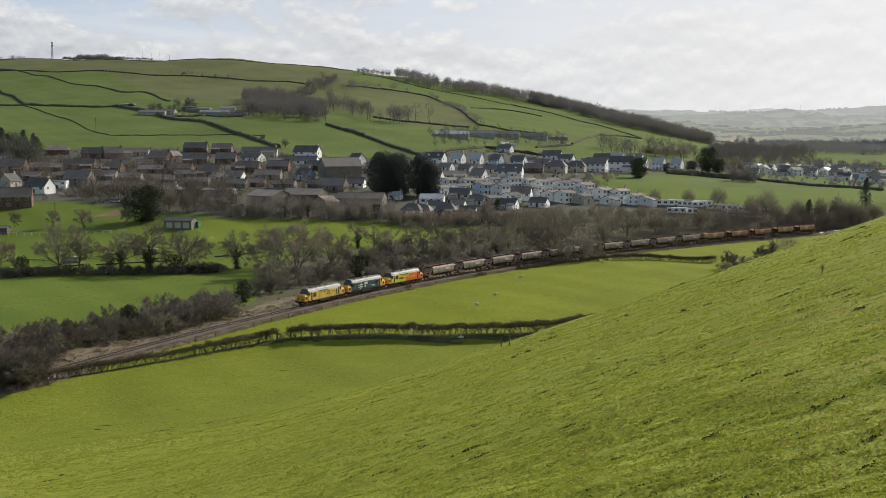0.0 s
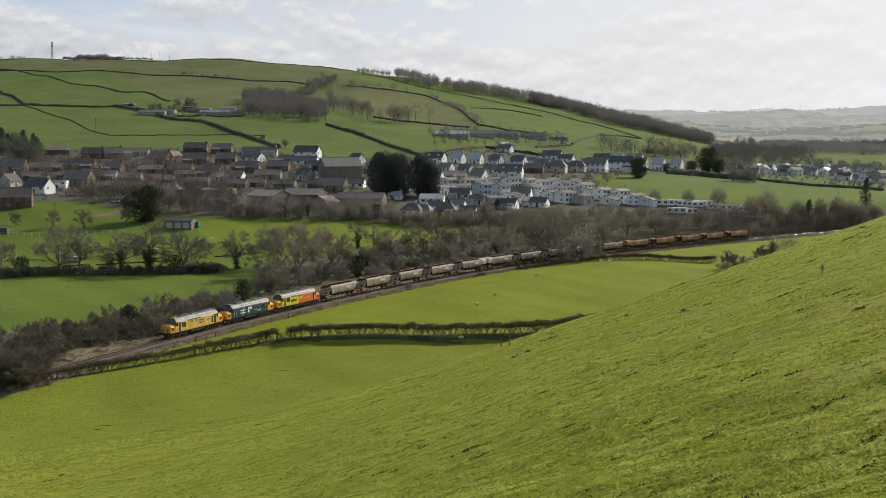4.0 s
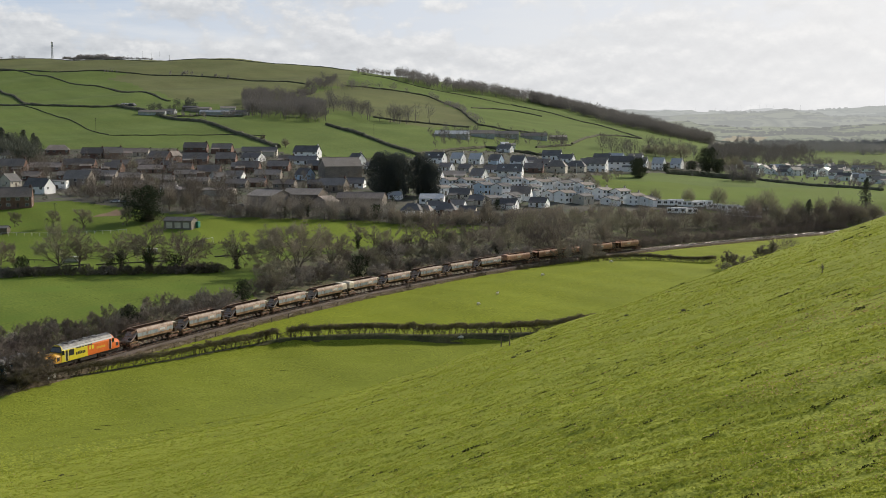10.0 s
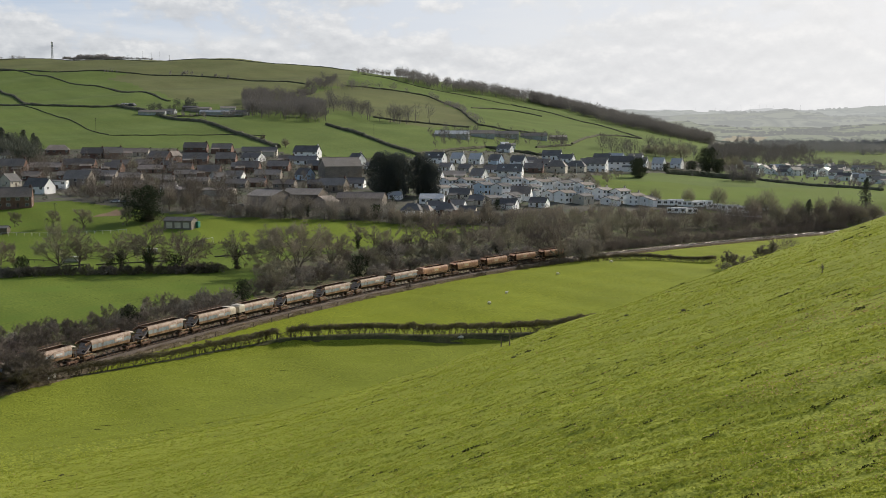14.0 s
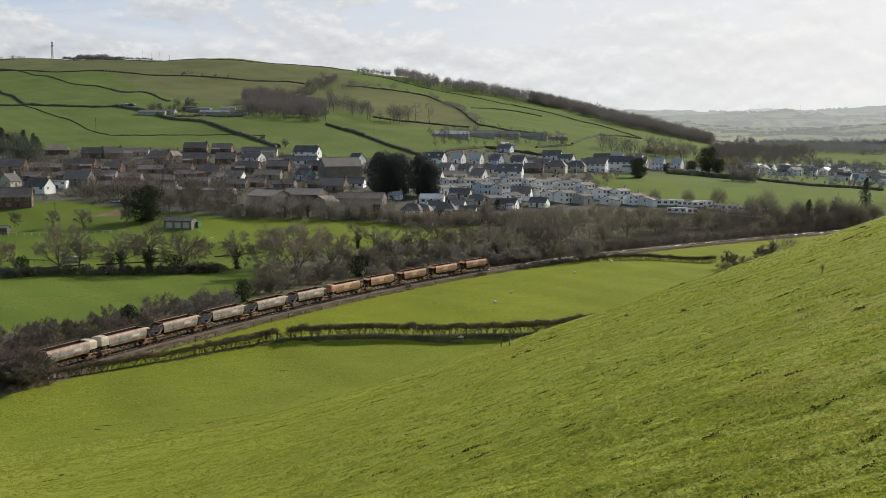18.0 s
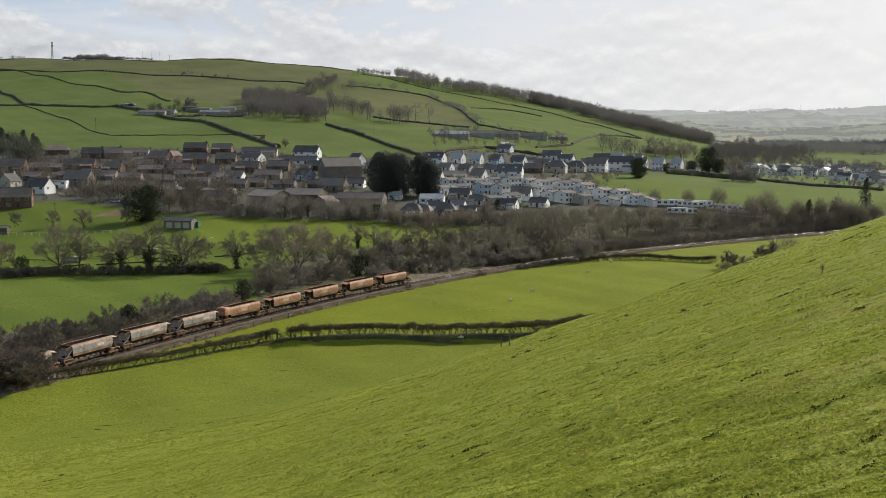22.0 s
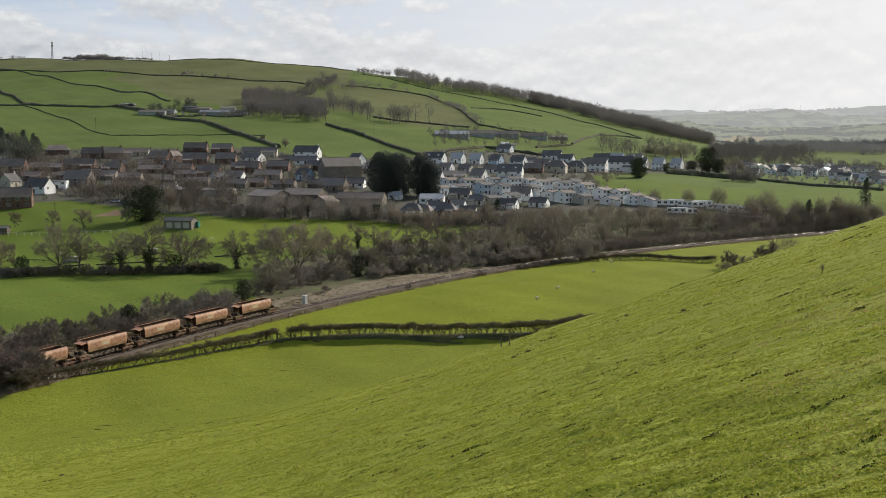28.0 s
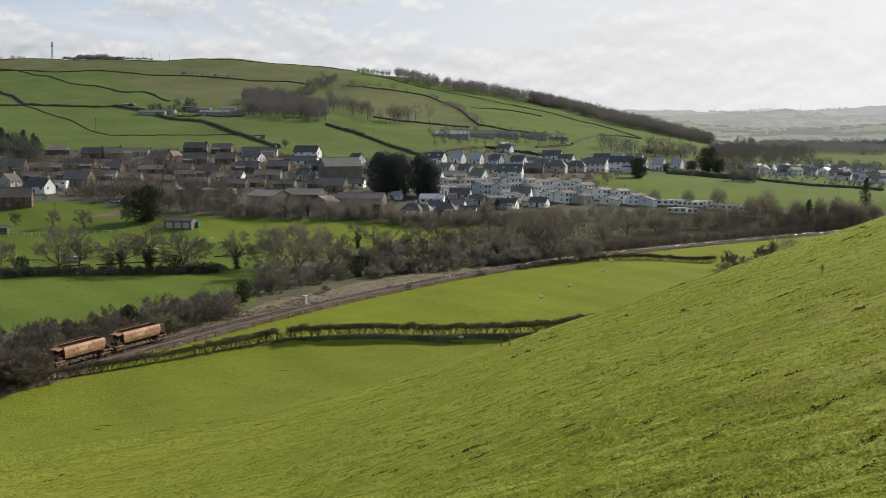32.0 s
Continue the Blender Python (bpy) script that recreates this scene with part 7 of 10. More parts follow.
house(-93.8, 706.1, -18, 18.0, 8.5, 3.9, 4.1, "white", "slate", 1, 4)
house(-90.8, 663.9, -8, 19.0, 8.5, 2.5, 2.8, "white", "slate", 1, 4)
house(-125.5, 674.9, -25, 13.8, 8.5, 2.7, 3.0, "white", "grey_tile", 1, 3)
house(-116.5, 611.3, -3, 13.7, 8.5, 3.1, 3.4, "brick", "brown_tile", 0, 3)
house(-100.3, 623.9, -7, 13.4, 8.5, 2.8, 3.1, "brick", "brown_tile", 1, 3)
house(-117.2, 572.8, -9, 11.1, 7.9, 2.4, 2.7, "white", "grey_tile", 0, 3)
house(-99.7, 582.1, -3, 14.9, 8.5, 2.3, 2.6, "stone", "grey_tile", 1, 4)
house(-78.8, 582.0, -34, 8.5, 8.0, 3.0, 3.5, "pale_blue", "slate", 1, 3)
house(-57.0, 529.5, -15, 14.1, 8.5, 3.1, 3.4, "stone", "grey_tile", 1, 4)
house(-49.3, 548.1, -7, 14.6, 8.5, 2.4, 2.7, "white", "slate", 0, 4)
house(-56.1, 666.6, -38, 8.5, 7.7, 3.3, 3.8, "white", "slate", 1, 3)
house(-13.6, 451.2, -17, 9.2, 6.5, 3.1, 3.1, "white", "slate", 1, 3, hip=2.6)
house(-8.1, 454.8, -21, 7.0, 6.0, 2.5, 2.8, "white", "grey_tile", 1, 2, hip=2.0)
house(-5.2, 494.2, -8, 11.6, 8.2, 2.2, 2.1, "white", "pale_roof", 1, 3)
house(1.5, 456.5, -15, 9.3, 6.6, 3.1, 3.2, "brick", "slate", 1, 3, hip=2.6)
house(-5.4, 701.8, -25, 14.3, 8.5, 3.6, 3.9, "white", "slate", 1, 4, dormers=2)
house(10.6, 711.9, -28, 8.5, 8.0, 3.3, 3.9, "white", "pale_roof", 1, 3)
house(23.2, 709.0, -25, 8.5, 8.0, 3.3, 3.9, "white", "pale_roof", 0, 3)
house(37.2, 714.1, -31, 8.5, 8.0, 3.1, 3.7, "pale_blue", "slate", 1, 3)
house(41.1, 622.9, -14, 15.3, 8.5, 3.9, 4.1, "white", "slate", 1, 4, dormers=2)
house(53.5, 721.1, -32, 10.3, 7.3, 3.4, 3.5, "white", "slate", 1, 3)
house(50.5, 830.3, -27, 11.9, 8.4, 2.7, 3.0, "white", "slate", 1, 3)
house(59.5, 666.5, -13, 12.3, 8.5, 2.8, 3.1, "brick", "brown_tile", 1, 3)
house(75.7, 679.4, -17, 13.2, 8.5, 3.9, 4.1, "cream", "grey_tile", 1, 3, hip=3.0)
house(84.1, 787.4, -15, 14.5, 8.5, 3.4, 3.7, "white", "slate", 1, 4)
house(90.8, 694.2, -20, 12.8, 8.5, 3.6, 3.9, "cream", "slate", 1, 3, hip=3.0)
house(106.1, 704.0, -24, 14.4, 8.5, 5.4, 4.1, "white", "grey_tile", 0, 4)
house(127.7, 727.2, -21, 17.8, 8.5, 6.1, 4.1, "white", "slate", 1, 4)
house(94.3, 778.2, -28, 11.1, 7.9, 2.7, 3.0, "white", "slate", 1, 3)
house(126.2, 808.5, -24, 13.2, 8.5, 3.1, 3.4, "white", "slate", 1, 3)
house(140.9, 831.6, -33, 12.8, 8.5, 2.9, 3.2, "white", "pale_roof", 1, 3)
house(162.3, 767.0, -31, 8.5, 8.0, 5.1, 4.0, "white", "pale_roof", 0, 3)
house(186.5, 813.1, -31, 8.5, 8.0, 3.8, 4.0, "white", "pale_roof", 1, 3)
house(21.2, 598.5, -31, 8.5, 8.0, 3.2, 3.8, "white", "grey_tile", 0, 3)
house(5.4, 603.1, -4, 16.0, 8.5, 2.2, 2.2, "cream", "grey_tile", 1, 4)
house(-4.6, 593.7, -20, 9.1, 6.4, 2.3, 2.6, "white", "grey_tile", 1, 3)
house(3.4, 555.4, 50, 9.5, 7.0, 4.7, 1.2, "white", "brown_tile", 1, 3)
house(13.0, 557.5, 49, 9.5, 7.0, 4.7, 1.2, "white", "brown_tile", 1, 3)
house(21.7, 534.3, 49, 9.1, 7.0, 5.0, 1.2, "pale_blue", "slate", 1, 3)
house(30.9, 530.4, 48, 9.6, 7.0, 5.3, 1.2, "white", "slate", 0, 3)
house(40.1, 519.0, -16, 10.1, 7.1, 3.5, 3.4, "white", "brown_tile", 1, 3)
house(38.1, 567.0, 48, 9.7, 7.0, 4.8, 1.2, "white", "slate", 1, 3)
house(47.7, 572.4, 48, 8.6, 7.0, 4.2, 1.2, "white", "brown_tile", 1, 3)
house(53.6, 552.0, 47, 10.5, 7.5, 5.9, 1.2, "white", "brown_tile", 1, 3)
house(65.6, 557.3, 47, 10.0, 7.2, 5.0, 1.2, "white", "slate", 0, 3)
house(76.7, 552.2, 46, 10.0, 7.1, 4.9, 1.2, "white", "brown_tile", 1, 3)
house(61.8, 514.9, 47, 9.3, 7.0, 4.8, 1.2, "white", "brown_tile", 1, 3)
house(70.7, 512.9, 46, 8.5, 7.0, 3.6, 1.2, "cream", "slate", 0, 3)
house(83.4, 532.3, 46, 9.1, 7.0, 4.7, 1.2, "white", "grey_tile", 1, 3)
house(92.5, 531.5, 45, 9.6, 7.0, 4.7, 1.2, "white", "grey_tile", 1, 3)
house(97.5, 518.9, 45, 9.4, 7.0, 4.3, 1.2, "white", "brown_tile", 1, 3)
house(104.2, 517.5, 44, 8.8, 7.0, 3.4, 1.2, "white", "grey_tile", 1, 3)
house(11.3, 461.7, -13, 7.6, 6.0, 2.2, 2.2, "cream", "slate", 0, 2)
house(16.9, 447.4, -21, 5.9, 6.0, 2.2, 1.9, "white", "slate", 1, 2)
house(31.4, 486.8, -22, 8.5, 7.1, 2.2, 2.4, "white", "slate", 0, 3)
house(47.0, 497.0, -21, 8.5, 8.0, 2.2, 2.3, "white", "slate", 1, 3)
house(16.8, 494.3, -21, 7.6, 6.0, 2.2, 2.2, "cream", "slate", 1, 2)
house(8.8, 510.6, -14, 10.4, 7.4, 2.5, 2.8, "cream", "slate", 1, 3)
house(-23.7, 507.5, -7, 6.7, 6.0, 2.2, 1.4, "white", "pale_roof", 1, 2)
house(-59.0, 584.7, 24, 22.0, 13, 7.4, 4.8, "stone", "grey_tile", 0, 0, kind="hall")
house(-80.4, 472.7, -35, 16.3, 14, 4.3, 2.5, "stone", "grey_tile", 0, 0, kind="workshop")
house(-64.7, 476.9, -12, 17.5, 14, 4.9, 2.5, "boards", "grey_tile", 0, 0, kind="workshop")
house(-54.5, 470.7, 60, 9.4, 9, 2.7, 2.5, "stone", "brown_tile", 0, 0, kind="workshop")
house(-38.8, 484.2, -10, 22.6, 10, 2.6, 2.5, "stone", "brown_tile", 0, 0, kind="workshop")
_garage = house(-107.6, 416.0, -10, 12.0, 6, 3.0, 1.2, "stone", "slate", 0, 0, kind="garage")
for _k in range(3):
    part("garage_door", boxes((-4.9 + 3.6 * _k, -2.3 + 3.6 * _k, -3.05, -2.99, 0.05, 2.3)), M["cream"], _garage, "up-and-over garage door")
house(-112.1, 505.8, -5, 16.9, 8, 2.4, 1.0, "cream", "grey_tile", 0, 0, kind="workshop")
house(-129.3, 507.2, -5, 16.9, 8, 2.7, 1.2, "stone", "grey_tile", 0, 0, kind="workshop")
house(-283.5, 1000.9, 3, 25.6, 9, 2.2, 2.2, "tin", "grey_tile", 0, 0, kind="barn")
house(-272.3, 1013.0, -5, 16.9, 9, 2.2, 2.2, "tin", "slate", 0, 0, kind="barn")
house(-246.2, 1034.5, -7, 25.3, 9, 3.0, 1.6, "stone", "grey_tile", 0, 0, kind="barn")
house(-226.8, 1019.0, 0, 28.3, 9, 2.2, 2.2, "tin", "tin", 0, 0, kind="barn")
house(-218.5, 1043.7, 8, 15.1, 9, 4.2, 1.6, "cream", "grey_tile", 0, 0, kind="barn")
house(-201.7, 1016.8, -4, 16.9, 9, 2.2, 2.2, "tin", "slate", 0, 0, kind="barn")
house(-254.8, 1037.4, -3, 15.0, 9, 3.0, 1.6, "boards", "slate", 0, 0, kind="barn")
house(8.2, 927.7, -6, 30.9, 12, 2.8, 3.0, "tin", "pale_roof", 0, 0, kind="barn")
house(35.0, 961.4, -3, 26.7, 12, 2.8, 3.0, "tin", "grey_tile", 0, 0, kind="barn")
house(60.5, 986.5, -1, 24.1, 12, 2.8, 3.0, "tin", "slate", 0, 0, kind="barn")
house(89.6, 1007.7, -8, 25.8, 12, 2.8, 3.0, "tin", "slate", 0, 0, kind="barn")
house(116.5, 1033.6, -2, 17.2, 9, 2.4, 1.6, "stone", "grey_tile", 0, 0, kind="barn")
house(58.2, 884.8, -3, 8.8, 9, 2.4, 1.6, "white", "slate", 0, 0, kind="barn")
house(53.7, 891.9, 7, 6.9, 9, 2.4, 1.6, "white", "pale_roof", 0, 0, kind="barn")

# the far end of the town
house(249.1, 914.4, 20, 9.4, 7.0, 2.6, 2.2, "white", "slate", 1, 2)
house(255.1, 917.5, 20, 11.9, 7.0, 3.2, 2.2, "white", "grey_tile", 0, 2)
house(269.6, 937.6, -30, 10.3, 7.0, 3.2, 2.2, "white", "grey_tile", 1, 2)
house(275.9, 947.0, -20, 8.9, 7.0, 4.6, 2.2, "white", "slate", 0, 2)
house(279.5, 929.2, 20, 11.5, 7.0, 2.6, 2.2, "white", "slate", 0, 2)
house(271.0, 909.8, -12, 10.9, 7.0, 4.6, 2.2, "white", "grey_tile", 0, 2)
house(290.0, 947.7, 50, 10.8, 7.0, 3.2, 2.2, "white", "slate", 0, 2)
house(292.8, 944.4, 50, 10.1, 7.0, 2.6, 2.2, "white", "pale_roof", 0, 2)
house(287.3, 904.6, -30, 10.0, 7.0, 2.6, 2.2, "white", "slate", 0, 2)
house(294.2, 910.3, 50, 11.6, 7.0, 2.6, 2.2, "white", "grey_tile", 0, 2)
house(298.9, 914.0, -30, 10.4, 7.0, 3.2, 2.2, "white", "pale_roof", 1, 2)
house(305.3, 922.0, -30, 11.4, 7.0, 3.2, 2.2, "white", "grey_tile", 1, 2)
house(302.0, 897.9, 50, 8.7, 7.0, 4.6, 2.2, "white", "grey_tile", 1, 2)
house(313.7, 912.4, 20, 12.2, 7.0, 2.6, 2.2, "white", "grey_tile", 0, 2)
house(318.3, 911.5, 50, 10.5, 7.0, 3.2, 2.2, "white", "grey_tile", 0, 2)
house(256.4, 839.7, -30, 8.3, 7.0, 2.6, 2.2, "white", "grey_tile", 0, 2)
house(273.4, 870.0, 50, 7.5, 7.0, 4.6, 2.2, "white", "grey_tile", 1, 2)
house(270.3, 843.9, 50, 8.0, 7.0, 2.6, 2.2, "white", "grey_tile", 0, 2)
house(273.4, 843.0, 50, 7.2, 7.0, 2.6, 2.2, "white", "grey_tile", 0, 2)
house(272.7, 816.2, -30, 9.8, 7.0, 2.6, 2.2, "white", "slate", 0, 2)
house(281.5, 836.1, -12, 11.0, 7.0, 4.6, 2.2, "white", "slate", 1, 2)
house(279.9, 810.9, 20, 9.3, 7.0, 4.6, 2.2, "white", "grey_tile", 0, 2)
house(294.1, 837.5, -12, 8.8, 7.0, 4.6, 2.2, "white", "grey_tile", 1, 2)
house(315.3, 882.5, 20, 8.8, 7.0, 4.6, 2.2, "white", "slate", 1, 2)
house(332.0, 919.9, 20, 11.3, 7.0, 3.2, 2.2, "white", "grey_tile", 0, 2)
house(335.7, 914.1, -30, 12.1, 7.0, 3.2, 2.2, "white", "grey_tile", 1, 2)
house(338.2, 909.0, -30, 7.8, 7.0, 2.6, 2.2, "white", "grey_tile", 0, 2)
house(341.8, 900.8, 20, 7.7, 7.0, 4.6, 2.2, "white", "grey_tile", 1, 2)
house(327.3, 855.2, -20, 7.6, 7.0, 3.2, 2.2, "white", "grey_tile", 1, 2)
house(342.0, 876.4, -30, 11.6, 7.0, 2.6, 2.2, "white", "slate", 0, 2)
house(342.4, 871.0, 50, 7.4, 7.0, 2.6, 2.2, "white", "grey_tile", 0, 2)
house(338.9, 874.5, -30, 10.9, 7.0, 4.6, 2.2, "white", "grey_tile", 1, 2)
house(349.7, 891.0, -12, 8.5, 7.0, 2.6, 2.2, "white", "grey_tile", 0, 2)
house(337.2, 844.5, -20, 7.6, 7.0, 2.6, 2.2, "white", "grey_tile", 1, 2)
house(343.7, 841.8, -30, 11.2, 7.0, 4.6, 2.2, "white", "grey_tile", 0, 2)
house(344.2, 831.1, -12, 10.2, 7.0, 4.6, 2.2, "white", "grey_tile", 0, 2)
house(354.7, 848.2, -20, 8.0, 7.0, 4.6, 2.2, "white", "grey_tile", 0, 2)
house(343.6, 806.5, -12, 8.1, 7.0, 2.6, 2.2, "white", "grey_tile", 1, 2)
house(347.5, 805.6, 20, 10.0, 7.0, 2.6, 2.2, "white", "grey_tile", 0, 2)
house(288.2, 796.0, -30, 7.7, 7.0, 4.6, 2.2, "white", "grey_tile", 1, 2)
house(299.4, 809.5, -12, 10.7, 7.0, 3.2, 2.2, "white", "grey_tile", 0, 2)
house(301.7, 804.2, 50, 10.3, 7.0, 4.6, 2.2, "white", "pale_roof", 0, 2)
house(296.9, 775.3, -20, 6.7, 7.0, 2.6, 2.2, "white", "grey_tile", 0, 2)
house(299.6, 772.2, -12, 9.3, 7.0, 2.6, 2.2, "white", "pale_roof", 0, 2)
house(308.8, 786.8, 20, 10.2, 7.0, 4.6, 2.2, "white", "grey_tile", 1, 2)
house(290.6, 752.9, -30, 9.3, 7.0, 4.6, 2.2, "white", "grey_tile", 0, 2)
house(288.9, 733.7, -30, 9.3, 7.0, 3.2, 2.2, "white", "slate", 1, 2)
house(295.3, 737.4, -12, 9.4, 7.0, 3.2, 2.2, "white", "pale_roof", 1, 2)
house(294.4, 722.8, -20, 6.1, 7.0, 2.6, 2.2, "white", "grey_tile", 1, 2)
house(297.8, 716.6, -30, 9.1, 7.0, 3.2, 2.2, "white", "pale_roof", 1, 2)
house(300.2, 712.7, -12, 8.7, 7.0, 4.6, 2.2, "white", "grey_tile", 0, 2)
house(295.2, 689.1, -20, 8.6, 7.0, 2.6, 2.2, "white", "grey_tile", 0, 2)

# caravans
caravan(113.0, 515.8, -15, 9.3)
caravan(118.9, 518.9, 4, 7.4)
caravan(122.6, 515.1, -16, 7.4)
caravan(127.7, 516.9, 3, 9.5)
caravan(133.7, 522.7, -9, 9.5)
caravan(113.8, 494.0, -23, 9.5)
caravan(120.3, 495.8, -6, 7.8)
caravan(137.4, 514.5, 5, 7.1)
caravan(144.3, 512.5, -2, 9.9)
caravan(150.0, 510.5, -25, 8.4)
caravan(158.8, 518.1, -21, 7.6)
caravan(163.3, 513.9, -18, 9.7)
caravan(142.9, 497.4, -2, 8.0)
caravan(150.6, 495.5, -16, 9.6)


# ---- hedges, woods and fences ----
def path_points(pts, step):
    out = []
    for (x0, y0), (x1, y1) in zip(pts, pts[1:]):
        n = max(1, int(math.hypot(x1 - x0, y1 - y0) / step))
        out += [(x0 + (x1 - x0) * i / n, y0 + (y1 - y0) * i / n) for i in range(n)]
    return out + [pts[-1]]


def field_hedge(pts, height=2.2, width=2.0, label="dark trimmed field hedge on the hillside", ragged=0.12):
    """A far field hedge: a lumpy bank of twigs with an uneven top."""
    rnd = random.Random(int(abs(pts[0][0] * 13 + pts[0][1])))
    line = path_points(pts, 1.6 if pts[0][1] < 700 else 2.6)
    vs, fs = [], []
    for i, (x, y) in enumerate(line):
        xa, ya = line[min(i + 1, len(line) - 1)]
        xb, yb = line[max(i - 1, 0)]
        d = math.hypot(xa - xb, ya - yb) or 1
        nx, ny = (ya - yb) / d, -(xa - xb) / d
        swell = 0.95 + 0.13 * math.sin(i * 0.7 + x * 0.05) * math.sin(i * 0.23)
        h = height * swell * (1 + rnd.uniform(-ragged, ragged))
        for o, z in ((-0.5, -0.3), (-0.52, 0.45), (-0.34, 0.86), (0.0, 1.0), (0.34, 0.86), (0.52, 0.45), (0.5, -0.3)):
            o2 = (o + rnd.uniform(-0.08, 0.08)) * width * (0.4 + 0.6 * swell)
            vs.append((x + nx * o2 + rnd.uniform(-0.3, 0.3), y + ny * o2, gz(x + nx * o2, y + ny * o2) + h * (z + (rnd.uniform(-0.12, 0.12) if z > 0 else 0))))
    for i in range(len(line) - 1):
        for j in range(6):
            a = i * 7 + j
            fs.append((a, a + 1, a + 8, a + 7))
    fs += [tuple(range(6, -1, -1)), tuple(range(len(vs) - 7, len(vs)))]
    # sprigs that break the outline
    sp = Soup()
    for i in range(len(line) * 5):
        k = rnd.randrange(len(line)) * 7 + rnd.choice((2, 3, 3, 4))
        p = Vector(vs[k])
        l, _ = bent(p - Vector((0, 0, 0.3)), Vector((rnd.uniform(-0.6, 0.6), rnd.uniform(-0.6, 0.6), 1)), rnd.uniform(0.5, 1.1) * height * 0.4, rnd, 2)
        sp.ribbon(l, 0.14, 0.05)
    t = thing("hedge", pose(0, 0, 0), label, "hedge", "field hedges of the hill")
    part("bank", mesh_of("bank", vs, fs, M["hedge_far"]), None, t, "dense hedge growth")
    part("sprig_fringe", sp.mesh("sprig_fringe", M["twig"]), None, t, "bare sprigs")["kind"] = "stuff"
    return t


def bare_wood(label, spots, h0, h1, material="wood_far", strokes=46, w=0.22, seed=1, slim=1.0, full=False):
    """A wood far off: many small bare trees with domed crowns in one piece."""
    rng = np.random.default_rng(seed)
    me = dome_mesh("woodland", np.array(spots, float), rng.uniform(h0, h1, len(spots)), strokes, w, rng, M[material], rng.uniform(0.26, 0.38, (len(spots), 2)) * slim, *((0.5, 0.48) if full else (0.60, 0.38)), ((0.05, 0.12) if full else (0.08, 0.17)) if h1 > 9 else (0.12, 0.26))
    return tagged(new("woodland", me), label, "woodland", kind="stuff")


def fence(name, pts, spacing, height, label, post_mat, wires=(0.5, 1.0), r=0.06, wire_r=0.012, rail=0.0):
    t = thing(name, pose(0, 0, 0), label, "fence")
    line = path_points(pts, 0.5)
    dist, last = 0.0, None
    tops = []
    bm = boxes((-r, r, -r, r, -0.4, height))
    me = finish(bm, "post", post_mat)
    for i, p in enumerate(line):
        if last is not None:
            dist += math.hypot(p[0] - last[0], p[1] - last[1])
        last = p
        if i == 0 or dist >= spacing:
            dist = 0.0
            rnd = random.Random(i)
            z = gz(*p)
            part("post", me, None, t, "", Matrix.Translation((p[0], p[1], z)) @ Euler((rnd.uniform(-0.06, 0.06), rnd.uniform(-0.06, 0.06), rnd.uniform(0, 1))).to_matrix().to_4x4())
            tops.append(Vector((p[0], p[1], z)))
    for h in wires:
        s = Soup()
        s.limb([q + Vector((0, 0, h * height)) for q in tops], rail or wire_r, rail or wire_r, 4)
        part("rail" if rail else "wire", s.mesh("wire", post_mat if rail else M["rail"]), None, t)
    return t


def offset_track(o, s0, s1, step=4.0):
    out = []
    for s in np.arange(s0, s1, step):
        (x, y), (xa, ya) = on_track(s), on_track(s + 1)
        d = math.hypot(xa - x, ya - y)
        out.append((x + (ya - y) / d * o, y - (xa - x) / d * o))
    return out


M["post_wood"] = mat("weathered_post", (0.07, 0.06, 0.05), (0.12, 0.10, 0.085), 0.2, 0.9)
M["white_rail"] = mat("white_rail_paint", (0.65, 0.65, 0.64), (0.75, 0.75, 0.73), 0.4, 0.6)
fence("lineside_fence", offset_track(5.7, 12, 395), 6.4, 1.15, "wooden post and wire fence along the railway", M["post_wood"], (0.35, 0.65, 0.95))
fence("field_fence", [(-71, 182.5), (-60, 192), (-50, 200.5), (-42, 209)], 2.2, 1.15, "wooden post and wire fence along the hedge", M["post_wood"], (0.5, 0.95))


# ---- the hedge below the railway ----
def hedge_shrub(seed, h=2.1, w=1.5):
    rnd = random.Random(seed)
    wood, crown = Soup(), Soup()
    for k in range(6):
        p = Vector((rnd.uniform(-0.5, 0.5) * w, rnd.uniform(-0.15, 0.15), -0.2))
        l, d = bent(p, Vector((rnd.uniform(-0.7, 0.7), rnd.uniform(-0.3, 0.3), 1)), h * rnd.uniform(0.75, 0.95), rnd, 4, 0, 0.35)
        wood.limb(l, 0.055, 0.02, 4)
        for q in l[2:]:
            for _ in range(3):
                b, _ = bent(q, Vector((rnd.uniform(-1, 1), rnd.uniform(-0.6, 0.6), rnd.uniform(-0.1, 0.8))), rnd.uniform(0.4, 0.8), rnd, 2, 0, 0.4)
                wood.limb(b, 0.025, 0.01, 3)
    for k in range(430):
        p = Vector((rnd.uniform(-0.62, 0.62) * w, rnd.gauss(0, 0.28), h * rnd.uniform(0.52, 0.97)))
        b, _ = bent(p, Vector((rnd.uniform(-1, 1), rnd.uniform(-1, 1), rnd.uniform(-0.3, 0.9))), rnd.uniform(0.2, 0.5), rnd, 2, 0, 0.4)
        crown.ribbon(b, 0.07, 0.03)
    return plant("hedge_shrub", [("trunk", wood.mesh("trunk", M["bark"]), "crooked hawthorn stems"), ("crown", crown.mesh("crown", M["twig_hedge"]), "clipped twiggy top")], "leafless flat-topped hawthorn shrub in a hedge", "hedge", "hedge below the railway")


M["twig_hedge"] = mat("hawthorn_twigs", (0.15, 0.125, 0.08), (0.24, 0.205, 0.135), 0.6, 0.95, vary=0.2, through=0.25)
HEDGE = [hedge_shrub(60 + i, 2.1 + 0.12 * (i % 3), 1.5) for i in range(5)]


